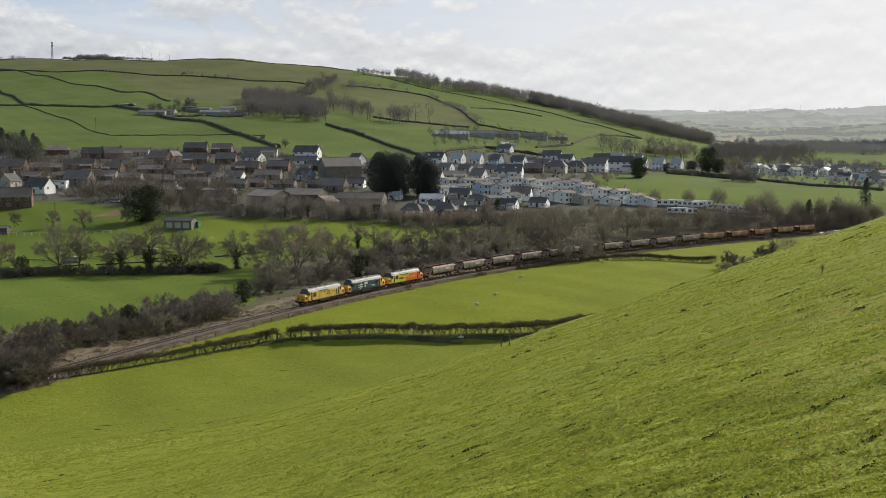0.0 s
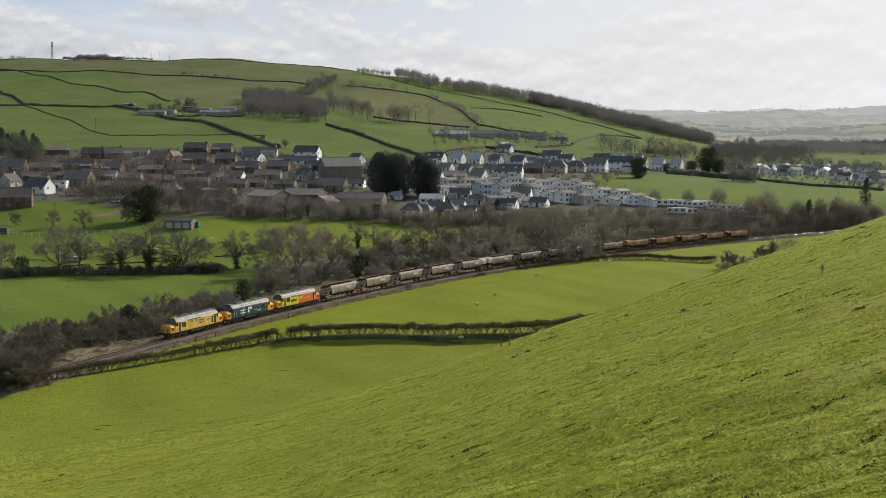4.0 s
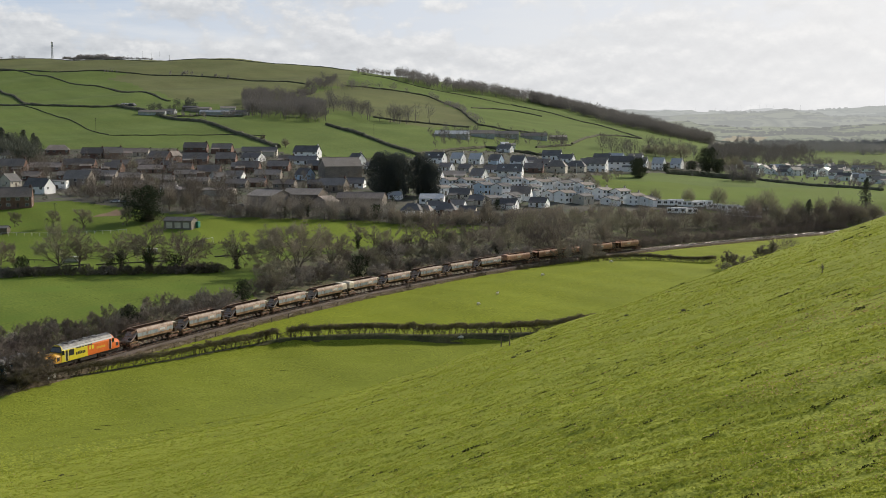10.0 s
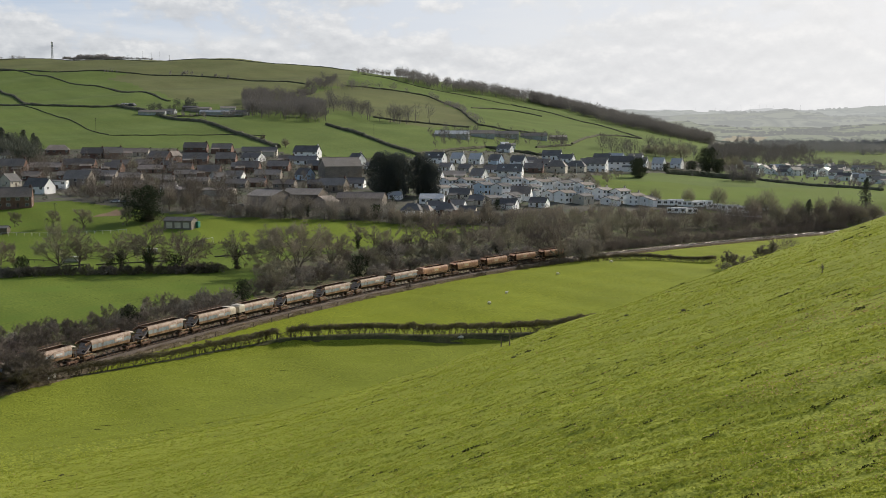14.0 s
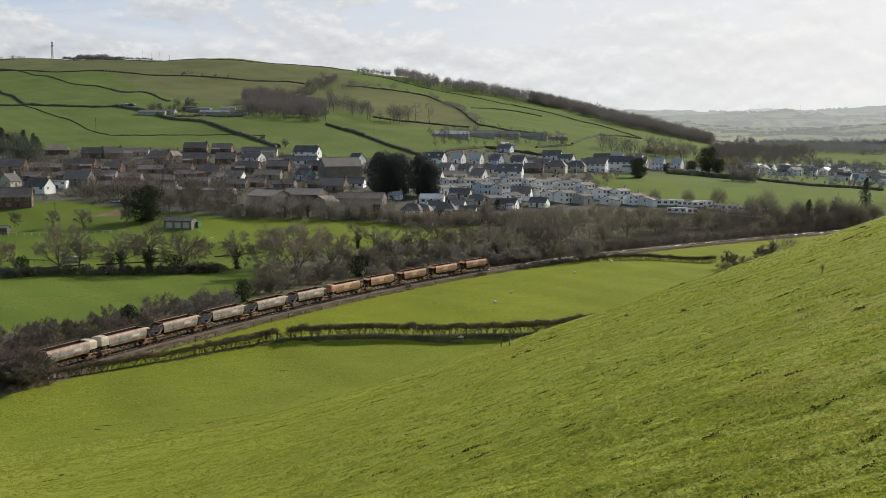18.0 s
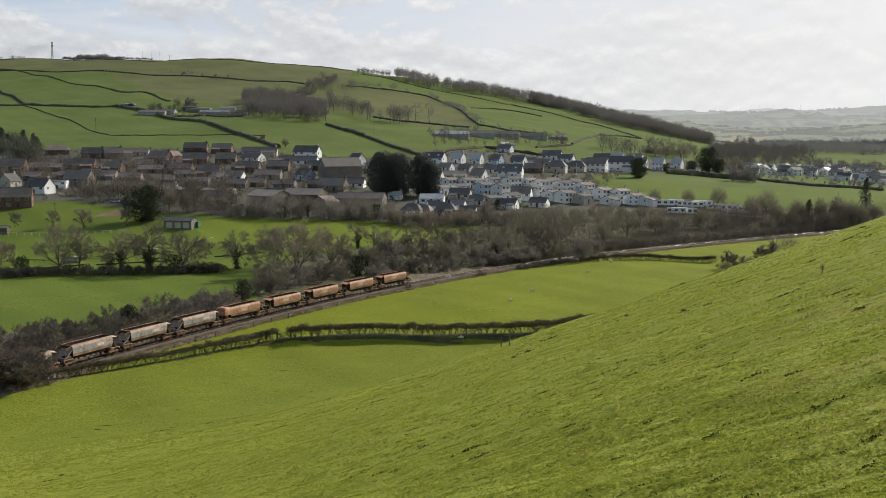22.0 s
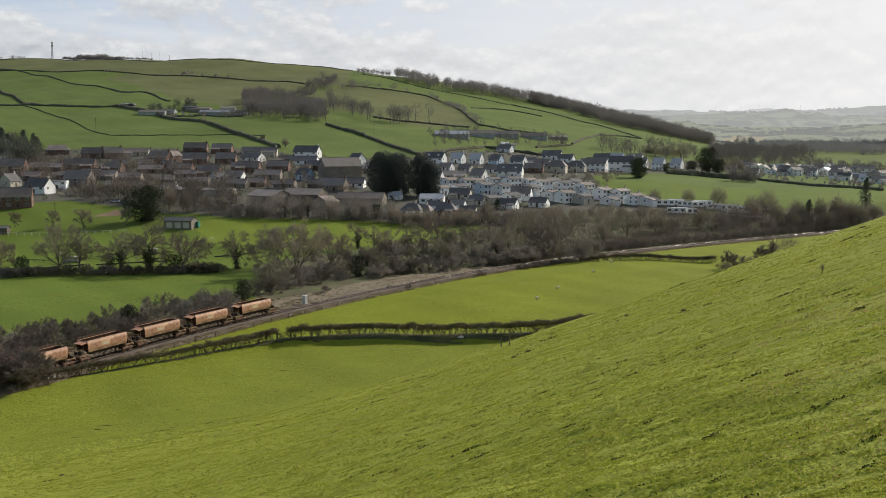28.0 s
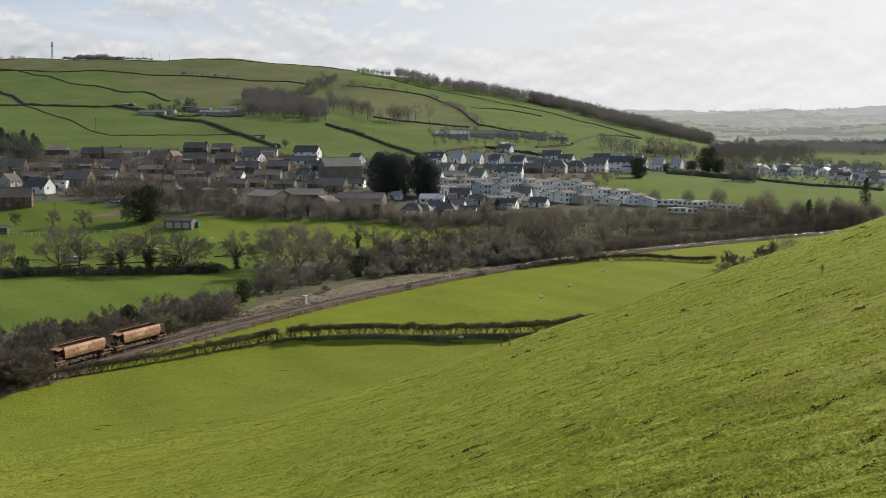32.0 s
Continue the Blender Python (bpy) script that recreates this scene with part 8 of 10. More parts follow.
def plant_hedge():
    rnd = random.Random(77)
    x = -71.5
    while x < 37:
        y = float(hedge_y(x))
        slope = float(hedge_y(x + 0.5) - hedge_y(x - 0.5))
        if not -35.3 < x < -32.9:
            thin = x < -45
            put(HEDGE[rnd.randrange(5)], x, y + rnd.uniform(-0.2, 0.2), rnd.uniform(0.88, 1.08) if thin else rnd.uniform(1.02, 1.22), math.degrees(math.atan(slope)) + rnd.choice((0, 180)), 0.05)
        x += rnd.uniform(1.15, 1.5) / math.hypot(1, slope) * (1.15 if x < -45 else 1.0)
    for i in range(46):
        a = i / 45
        put(HEDGE[rnd.randrange(5)], 51 + 44 * a + rnd.uniform(-0.2, 0.2), 360 - 5 * a, rnd.uniform(0.8, 1.05), rnd.choice((0, 180)), 0.05, 1.1)


plant_hedge()
for _i in range(15):
    _x, _y = offset_track(4.9 + 0.9 * (_i % 3), 196 + _i * 1.7, 197 + _i * 1.7)[0]
    put(BUSHES["brown"][_i % 3], _x, _y, 0.40 + 0.08 * math.sin(_i * 1.3), _i * 77, 0.1, 1.2)
SALLOW = plant("sallow_tree", bare_tree(14, 10.0, 5.8, 0.16, "twig_grey", 0.3, 1.6, 0, 3, 0.07, 0.1), "round grey leafless sallow beside the railway", "tree")
for _s, _o, _k in ((229, 7.5, 1.0), (237, 6.8, 0.8)):
    _x, _y = offset_track(_o, _s, _s + 1)[0]
    put(SALLOW, _x, _y, _k, _s * 7, 0.1)
_x, _y = offset_track(6.0, 219, 220)[0]
put(TREES["young"], _x, _y, 1.05, 40, 0.1)
put(plant("sapling", bare_tree(90, 7, 1.5, 0.3, "twig_scrub", 0.3, 0.5, 0, 1, 0.10, 0.5, 1), "thin leafless sapling alone on the pasture", "sapling"), 24.6, 65.5, 0.15)
put(TREES["holly"], -70.6, 226.5, 1.15, 60, 0.1, 0.95, "ivy-clad bush with a rounded dark top in the scrub")
for _i in range(8):
    _x, _y = offset_track(5.5 + 1.2 * (_i % 2), 222 + _i * 3, 223 + _i * 3)[0]
    put(BUSHES["grey"][_i % 3], _x, _y, 0.42, _i * 77, 0.1, 1.2)


# ---- grass of the near hillside ----
M["blade"] = mat("grass_blades", (0.265, 0.31, 0.040), (0.375, 0.412, 0.065), 0.5, 0.75, big=0.10, big_size=3.0, third=(0.31, 0.315, 0.055), through=0.42, spec=0.05, island=0.22)
M["straw"] = mat("dead_grass_in_turf", (0.40, 0.315, 0.13), (0.50, 0.40, 0.20), 0.5, 0.8, through=0.4, spec=0.05, island=0.3)
M["tussock"] = mat("shaded_tussock", (0.05, 0.06, 0.014), (0.10, 0.10, 0.03), 0.2, 0.9, through=0.15, island=0.3)


def blades(name, x, y, rng, material, tall, wide, label):
    """Short upright tufts that stand on the turf, one leaf each, turned every way."""
    n = len(x)
    t = rng.normal(0.1, 0.75, n)
    up = np.stack([rng.normal(-0.05, 0.45, n), rng.normal(-0.15, 0.45, n), np.ones(n)], 1) * (tall * rng.uniform(0.45, 1.25, n))[:, None]
    w = np.stack([np.cos(t), np.sin(t), 0.3 * np.cos(t) - 0.15 * np.sin(t)], 1) * (wide * rng.uniform(0.5, 1.3, n))[:, None]
    c = np.stack([x, y, ground_z(x, y) + hummocks(x, y) - 0.01], 1)
    lean = w * rng.uniform(-0.5, 0.5, (n, 1))
    return tagged(new(name, quads_mesh(name, np.stack([c - w, c + w, c + up + w * 0.45 + lean, c + up - w * 0.45 + lean], 1), material)), label, "grass", kind="stuff")


def grass_tufts():
    rng = np.random.default_rng(11)
    # the near hillside, the nearest thickest
    n = 520000
    u = rng.random(n)
    r = np.where(rng.random(n) < 0.45, 13.5 / (1 - u * (1 - 13.5 / 150)), 13.5 * (150 / 13.5) ** u)
    a = (rng.random(n) - 0.5) * radians(50)
    x, y = r * np.sin(a), r * np.cos(a)
    z = ground_z(x, y)
    c, k = math.cos(radians(STREAK)), math.sin(radians(STREAK))
    along_slope, up_slope = x * c + y * k, y * c - x * k
    thick = 0.12 + 0.88 * ramp(0.32, 0.62, 0.35 * lattice(x / 0.6 + 40, y / 0.45 + 7, 12) + 0.65 * lattice(along_slope / 1.1 + 60, up_slope / 0.3 + 90, 21))
    keep = rng.random(n) < ramp(1.0, 10, z) * (1 - ramp(95, 150, r)) * thick
    x, y, r = x[keep], y[keep], r[keep]
    dead = rng.random(len(x)) < 0.02 + 0.6 * ramp(0.5, 0.75, lattice(x / 3.1 + 9, y / 2.2, 13)) * ramp(4, 16, x) * (1 - ramp(34, 60, r))
    for pick, name, m, lab in ((~dead, "grass", M["blade"], "short grazed pasture grass on the hillside"), (dead, "dead_grass", M["straw"], "straw-coloured dead grass in the pasture turf")):
        k = r[pick]
        blades(name, x[pick], y[pick], rng, m, 0.020 + 0.0006 * k, 0.011 + 0.00062 * k, lab)
    # the lower field and the meadow by the railway
    x, y = rng.uniform(-100, 75, 130000), rng.uniform(105, 330, 130000)
    keep = (ground_z(x, y) < 10) & (np.abs(y - hedge_y(x)) > 3) & (np.abs(x / y) < 0.45) & (from_track(x, y) > 8) & (x > np.where(y > 183, track_x(np.clip(y, 183, 478)), -100) )
    keep &= rng.random(len(x)) < 0.25 + 0.75 * ramp(0.4, 0.7, lattice(x / 2.5 + 30, y / 3.5 + 11, 14))
    blades("meadow_grass", x[keep], y[keep], rng, M["blade"], 0.085, 0.075, "longer grass tufts in the lower field")
    # tussocks and clods; their dark colour also paints the shade of small hollows
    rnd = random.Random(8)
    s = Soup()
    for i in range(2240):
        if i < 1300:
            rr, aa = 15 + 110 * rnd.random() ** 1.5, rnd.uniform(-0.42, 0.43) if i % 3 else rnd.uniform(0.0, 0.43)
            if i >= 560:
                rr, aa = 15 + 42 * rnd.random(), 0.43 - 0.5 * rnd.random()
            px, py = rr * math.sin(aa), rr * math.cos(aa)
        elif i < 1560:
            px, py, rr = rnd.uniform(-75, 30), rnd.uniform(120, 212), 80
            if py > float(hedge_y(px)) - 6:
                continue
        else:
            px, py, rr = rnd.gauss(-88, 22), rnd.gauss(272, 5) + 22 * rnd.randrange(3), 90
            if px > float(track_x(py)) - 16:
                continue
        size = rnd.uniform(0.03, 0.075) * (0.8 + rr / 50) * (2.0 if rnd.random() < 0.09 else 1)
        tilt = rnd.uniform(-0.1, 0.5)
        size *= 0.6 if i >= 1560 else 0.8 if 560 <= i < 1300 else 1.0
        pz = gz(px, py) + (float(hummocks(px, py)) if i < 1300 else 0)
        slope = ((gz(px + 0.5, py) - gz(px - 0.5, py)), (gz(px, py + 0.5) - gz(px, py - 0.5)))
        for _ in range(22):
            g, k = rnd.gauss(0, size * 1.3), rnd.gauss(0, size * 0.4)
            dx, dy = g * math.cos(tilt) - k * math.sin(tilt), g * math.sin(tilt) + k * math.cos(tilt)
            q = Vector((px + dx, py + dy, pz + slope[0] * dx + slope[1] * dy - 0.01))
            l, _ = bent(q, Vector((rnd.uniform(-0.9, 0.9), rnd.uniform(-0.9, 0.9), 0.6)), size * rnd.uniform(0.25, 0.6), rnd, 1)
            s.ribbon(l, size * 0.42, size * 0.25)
    tagged(new("tussocks", s.mesh("tussocks", M["tussock"])), "tussocks and clods scattered over the pasture, dark for shade in hollows", "grass", kind="stuff")


grass_tufts()


def verge_grass():
    rnd = random.Random(31)
    s = Soup()
    for i in range(6400):
        side = rnd.choice((1, 1, -1))
        k = rnd.uniform(-10, 430)
        (x, y), (xa, ya) = on_track(k), on_track(k + 1)
        d = math.hypot(xa - x, ya - y)
        o = rnd.uniform(1.75 if side > 0 else 2.4, 6.0 if side > 0 else (14 if 100 < k < 170 else 9)) * side
        x, y = x + (ya - y) / d * o, y - (xa - x) / d * o
        c, size = Vector((x, y, gz(x, y))), rnd.uniform(0.15, 0.42)
        if side < 0 and k < 115:
            size *= 1.5
        if side > 0:
            size *= 1.0 + 0.8 * float(lattice(np.array(k / 6.0 + 3), np.array(o), 21))
        for _ in range(9 if k > 115 or side > 0 else 22):
            q = c + Vector((rnd.gauss(0, 0.25), rnd.gauss(0, 0.25), 0))
            l, _ = bent(q, Vector((rnd.uniform(-0.8, 0.8), rnd.uniform(-0.8, 0.8), 1)), size * rnd.uniform(0.6, 1.3), rnd, 2, 0.1)
            s.ribbon(l, 0.07, 0.02)
    tagged(new("verge_grass", s.mesh("verge_grass", M["dead_blade"])), "dead tawny grass tufts beside the railway", "grass", kind="stuff")


M["dead_blade"] = mat("dead_grass_blades", (0.20, 0.16, 0.105), (0.34, 0.275, 0.185), 0.8, 0.9, through=0.3, big=0.3, big_size=5, third=(0.15, 0.135, 0.06), island=0.2)
verge_grass()


# ---- sheep ----
M["fleece"] = mat("sheep_fleece", (0.70, 0.67, 0.60), (0.80, 0.77, 0.70), 0.12, 0.95, 0.03)
M["sheep_face"] = mat("sheep_face", (0.25, 0.22, 0.19), (0.42, 0.39, 0.35), 0.15, 0.85)


def ellipsoid(bm, c, r, segs=10, rings=7):
    m = Matrix.Translation(c) @ Matrix.Diagonal((*r, 1))
    bmesh.ops.create_uvsphere(bm, u_segments=segs, v_segments=rings, radius=1.0, matrix=m)
    return bm


def sheep(graze):
    t = thing("sheep", pose(0, 0, 0), "white woolly sheep grazing on grass" if graze else "white woolly sheep standing on grass", "sheep", "sheep in the field")
    bm = ellipsoid(bmesh.new(), (0, 0, 0.62), (0.56, 0.27, 0.29), 14, 9)
    for v in bm.verts:
        v.co += Vector((math.sin(v.co.z * 31), math.sin(v.co.x * 27), math.sin(v.co.y * 33 + v.co.x * 19))) * 0.014
    part("body", bm, M["fleece"], t, "thick pale fleece", smooth=True)
    hz, hx = (0.42, 0.72) if graze else (0.88, 0.68)
    bm = bmesh.new()
    tube(bm, (0.42, 0, 0.72), (hx - 0.04, 0, hz), 0.15, 0.10, 8)
    part("neck", bm, M["fleece"], t)
    hd = part("head", ellipsoid(bmesh.new(), (hx + 0.07, 0, hz - 0.03), (0.16, 0.085, 0.10)), M["sheep_face"], t, "pale face", smooth=True)
    for s in (-1, 1):
        part("ear", ellipsoid(bmesh.new(), (hx - 0.02, s * 0.13, hz + 0.04), (0.03, 0.08, 0.03), 6, 5), M["sheep_face"], hd)
        for lx in (-0.34, 0.34):
            bm = bmesh.new()
            tube(bm, (lx, s * 0.14, 0.0), (lx, s * 0.15, 0.5), 0.035, 0.06, 6)
            part("leg", bm, M["sheep_face"], t)
    return t


def at_ground(x, y, turn):
    return pose(x, y, gz(x, y), 0, 0, turn)



# ---- the hill ----
field_hedge([(-656, 1526), (-606, 1527), (-528, 1494), (-449, 1484), (-366, 1468), (-283, 1457), (-185, 1410)], 1.6, 2.0)
field_hedge([(-669, 1555), (-606, 1506), (-529, 1409), (-426, 1305), (-333, 1191)], 1.2, 2.0)
field_hedge([(-562, 1305), (-508, 1218), (-434, 1093)], 2.2, 3)
field_hedge([(-492, 1141), (-431, 1085), (-394, 1077), (-341, 1081)], 2.0, 3)
field_hedge([(-345, 1087), (-310, 1035), (-281, 1001), (-233, 951), (-185, 874), (-158, 834), (-124, 769)], 2.6, 4)
field_hedge([(-426, 1305), (-385, 1265), (-330, 1179), (-301, 1130)], 1.6, 2.5)
field_hedge([(-444, 1084), (-391, 1023), (-332, 934), (-273, 838), (-224, 837), (-180, 849), (-147, 847)], 0.7, 0.6)
field_hedge([(-107, 945), (-81, 891), (-58, 847), (-37, 803), (-18, 758)], 2.4, 3.5)
field_hedge([(-265, 994), (-235, 1008), (-188, 965)], 1.4, 2)
field_hedge([(-135, 1429), (-74, 1440), (-19, 1427), (12, 1362), (37, 1090)], 1.8, 2.4)
field_hedge([(38, 1354), (66, 1389), (89, 1399), (133, 1375)], 1.4, 2)
field_hedge([(100, 1504), (156, 1444), (207, 1359), (237, 1224)], 1.2, 1.6)
field_hedge([(124, 983), (150, 1085), (178, 1165), (210, 1205), (236, 1216)], 1.8, 2.5)
field_hedge([(36, 1072), (67, 1047), (103, 1063)], 1.6, 2.2)
field_hedge([(-18, 758), (3, 803), (36, 860), (54, 838), (80, 821)], 2.2, 2.5)
field_hedge([(-713, 1659), (-646, 1724), (-540, 1687), (-385, 1657), (-262, 1682), (-149, 1704)], 1.2, 1.6)
field_hedge([(83, 909), (121, 969)], 1.8, 2)
field_hedge([(-72, 1051), (-25, 1048), (26, 1031)], 1.6, 2.2)
field_hedge([(230, 790), (230, 734), (236, 667), (253, 637), (264, 612)], 1.8, 2.2)
field_hedge([(161, 732), (187, 741), (220, 725)], 4.0, 4)
field_hedge([(-128, 1622), (-55, 1576), (13, 1517), (96, 1500)], 1.0, 1.4)
field_hedge([(-146, 331), (-136, 335), (-121, 340)], 0.5, 0.5, "low dark hedge across the river meadow")
field_hedge([(-117, 341), (-103, 344), (-95, 350)], 0.5, 0.5, "low dark hedge across the river meadow")
field_hedge([(-81, 359), (-68, 364)], 0.5, 0.5, "low dark hedge across the river meadow")

# woods on the hill


def between(a, b, n, seed):
    """n places scattered between two lines on the map."""
    rnd = random.Random(seed)
    out = []
    for _ in range(n):
        f, g = rnd.random() * (len(a) - 1), rnd.random()
        i = min(int(f), len(a) - 2)
        f -= i
        p = [a[i][k] + (a[i + 1][k] - a[i][k]) * f for k in (0, 1)]
        q = [b[i][k] + (b[i + 1][k] - b[i][k]) * f for k in (0, 1)]
        out.append((p[0] + (q[0] - p[0]) * g, p[1] + (q[1] - p[1]) * g))
    return out


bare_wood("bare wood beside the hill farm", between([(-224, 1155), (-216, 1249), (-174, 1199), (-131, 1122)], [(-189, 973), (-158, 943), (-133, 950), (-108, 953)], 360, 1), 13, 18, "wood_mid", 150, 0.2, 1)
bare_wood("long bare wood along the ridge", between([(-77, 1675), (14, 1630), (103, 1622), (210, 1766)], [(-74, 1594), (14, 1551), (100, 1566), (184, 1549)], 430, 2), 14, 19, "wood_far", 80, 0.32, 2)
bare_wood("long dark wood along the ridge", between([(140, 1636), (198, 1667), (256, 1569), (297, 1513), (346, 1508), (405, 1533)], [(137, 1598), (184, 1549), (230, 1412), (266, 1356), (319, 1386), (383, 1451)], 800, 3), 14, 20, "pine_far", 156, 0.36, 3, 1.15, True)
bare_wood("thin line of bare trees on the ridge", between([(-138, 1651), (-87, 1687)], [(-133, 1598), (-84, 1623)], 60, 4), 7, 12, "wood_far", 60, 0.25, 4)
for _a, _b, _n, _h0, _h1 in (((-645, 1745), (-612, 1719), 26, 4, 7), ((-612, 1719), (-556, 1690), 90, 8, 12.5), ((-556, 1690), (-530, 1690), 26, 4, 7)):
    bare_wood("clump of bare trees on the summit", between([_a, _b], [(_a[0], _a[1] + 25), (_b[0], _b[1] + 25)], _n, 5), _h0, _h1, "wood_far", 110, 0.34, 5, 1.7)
bare_wood("scrubby gully of bare thorns below the ridge", between([(-176, 1490), (-186, 1300), (-196, 1220)], [(-150, 1490), (-160, 1300), (-166, 1225)], 95, 41), 6, 12, "wood_mid", 130, 0.24, 41, 1.3)
bare_wood("low scrub on the summit", between([(-540, 1687), (-486, 1726)], [(-540, 1687), (-486, 1726)], 60, 6), 3, 5, "wood_far", 50, 0.3, 6, 1.6)
bare_wood("scattered bare trees below the ridge", between([(-148, 1291), (-122, 1208), (-81, 1093)], [(-110, 1027), (-80, 1009), (-53, 1020)], 46, 7), 12, 19, "wood_mid", 120, 0.18, 7, 1.25)
bare_wood("row of tall bare trees on the slope", between([(-54, 1038), (-14, 1069)], [(-52, 1010), (-14, 1039)], 12, 8), 17, 24, "wood_mid", 170, 0.18, 8)
bare_wood("hedgerow trees on the slope", between([(-184, 1401), (-167, 1420), (-112, 1421), (-51, 1441)], [(-179, 1361), (-162, 1381), (-110, 1390), (-49, 1403)], 46, 9), 8, 15, "wood_far", 110, 0.2, 9, 1.25)
bare_wood("hedgerow trees on the slope", between([(-19, 1427), (12, 1362), (38, 1118)], [(-12, 1410), (18, 1250), (42, 1046)], 60, 10), 5, 11, "wood_far", 90, 0.2, 10, 1.25)
bare_wood("bare trees round the barns", between([(-12, 940), (37, 1003), (90, 1042), (127, 1064)], [(-11, 822), (31, 856), (78, 902), (109, 913)], 75, 11), 7, 13, "wood_mid", 90, 0.18, 11)
bare_wood("trees round the hill farm", between([(-295, 1025), (-265, 1061), (-259, 1072)], [(-287, 998), (-259, 1036), (-253, 1047)], 26, 12), 7, 12, "conifer_far", 90, 0.3, 12)
bare_wood("trees round the hill farm", between([(-268, 1004), (-214, 1010), (-185, 974)], [(-264, 991), (-203, 960), (-180, 950)], 40, 33), 4, 7, "wood_far", 70, 0.2, 33)
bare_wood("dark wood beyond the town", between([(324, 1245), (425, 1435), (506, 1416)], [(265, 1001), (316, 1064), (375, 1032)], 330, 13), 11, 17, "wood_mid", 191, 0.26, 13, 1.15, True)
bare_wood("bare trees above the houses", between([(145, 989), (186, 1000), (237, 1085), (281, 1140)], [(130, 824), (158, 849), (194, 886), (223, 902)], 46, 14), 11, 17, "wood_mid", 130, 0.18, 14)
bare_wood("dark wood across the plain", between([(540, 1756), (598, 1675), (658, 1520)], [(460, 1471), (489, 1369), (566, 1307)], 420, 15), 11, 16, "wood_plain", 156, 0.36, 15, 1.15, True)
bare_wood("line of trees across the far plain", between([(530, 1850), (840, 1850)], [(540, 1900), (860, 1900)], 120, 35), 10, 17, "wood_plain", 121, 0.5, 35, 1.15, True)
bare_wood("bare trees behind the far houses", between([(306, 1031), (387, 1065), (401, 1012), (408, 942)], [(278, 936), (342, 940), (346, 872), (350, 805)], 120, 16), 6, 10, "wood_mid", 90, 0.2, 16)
bare_wood("brown bare trees beside the tall evergreens", between([(198, 701), (213, 694)], [(203, 722), (220, 715)], 30, 52), 8, 13, "wood_mid", 120, 0.2, 52, 1.2, True)
bare_wood("garden trees before the far houses", between([(174, 753), (241, 812), (272, 748), (289, 665)], [(163, 705), (219, 736), (243, 667), (267, 613)], 80, 34), 2, 6, "wood_far", 90, 0.16, 34)
bare_wood("garden trees among the far houses", between([(251, 924), (342, 969), (386, 889)], [(222, 817), (276, 782), (309, 712)], 150, 37), 4, 7, "wood_far", 90, 0.16, 37)
bare_wood("summit hedge trees", between([(-713, 1659), (-685, 1692)], [(-709, 1652), (-678, 1675)], 9, 17), 5, 9, "wood_far", 60, 0.25, 17, 1.6)
bare_wood("hedge trees along the pasture", between([(-394, 1484), (-291, 1458)], [(-390, 1470), (-290, 1449)], 14, 18), 4, 9, "wood_far", 80, 0.25, 18)
bare_wood("hedge trees along the pasture", between([(-498, 1477), (-453, 1478)], [(-496, 1472), (-452, 1474)], 4, 19), 5, 9, "wood_far", 80, 0.25, 19)
bare_wood("mixed wood at the edge of the town", between([(-337, 758), (-327, 775), (-280, 701)], [(-294, 659), (-272, 652), (-254, 642)], 90, 30), 10, 16, "conifer_far", 140, 0.24, 30)
_spots = between([(-285, 657), (-237, 674), (-180, 672), (-122, 659), (-54, 672)], [(-237, 545), (-191, 542), (-142, 530), (-96, 519), (-41, 514)], 330, 20)
bare_wood("brown garden trees among the houses", [q for q in _spots if q[0] < -105], 5, 10, "twig_scrub", 110, 0.12, 20)
bare_wood("garden trees among the houses", [q for q in _spots if q[0] >= -105], 4, 8, "twig", 110, 0.12, 20)
bare_wood("bare trees between meadow and houses", between([(-191, 542), (-157, 531), (-127, 515), (-99, 492)], [(-173, 492), (-138, 464), (-110, 447), (-89, 441)], 80, 22), 7, 12, "twig_scrub", 170, 0.1, 22)
bare_wood("bare trees behind the meadow", between([(-91, 463), (-67, 460), (-42, 461), (-22, 460)], [(-87, 439), (-64, 437), (-40, 436), (-20, 436)], 80, 23), 6, 10, "twig_grey", 170, 0.1, 23)
bare_wood("garden trees among the houses", between([(-54, 672), (-9, 671), (39, 612), (90, 658), (124, 706)], [(-41, 514), (-1, 524), (34, 534), (75, 546), (114, 652)], 120, 21), 3, 6, "twig", 100, 0.11, 21)
bare_wood("trees beside the lower houses", between([(-23, 439), (-1, 436), (24, 451), (57, 471), (101, 482)], [(-22, 428), (-1, 427), (23, 438), (55, 456), (99, 473)], 170, 31), 4, 8, "twig", 150, 0.1, 31)


def garden_shrubs():
    """Shrubs and hedges between the houses, too many to count."""
    rng = np.random.default_rng(15)
    xs, ys = [p[0] for p in TOWN], [p[1] for p in TOWN]
    x, y = rng.uniform(min(xs), max(xs), 9000), rng.uniform(min(ys), max(ys), 9000)
    keep = inside(x, y, TOWN)
    for a, b, r in HOUSES:
        keep &= (x - a) ** 2 + (y - b) ** 2 > (r * 0.8 + 1.5) ** 2
    x, y = x[keep][:2000], y[keep][:2000]
    pick = rng.integers(0, 4, len(x))
    for k, m in enumerate(("twig", "twig_grey", "ivy", "hedge_far")):
        sel = pick == k
        n = int(sel.sum())
        me = dome_mesh("garden_shrubs", np.column_stack([x[sel], y[sel]]), rng.uniform(1.2, 3.6, n), 60, 0.16, rng, M[m], rng.uniform(0.5, 0.9, (n, 2)), 0.45, 0.5)
        tagged(new("garden_shrubs", me), "garden shrubs and hedges between the houses", "shrubs", kind="stuff")


garden_shrubs()



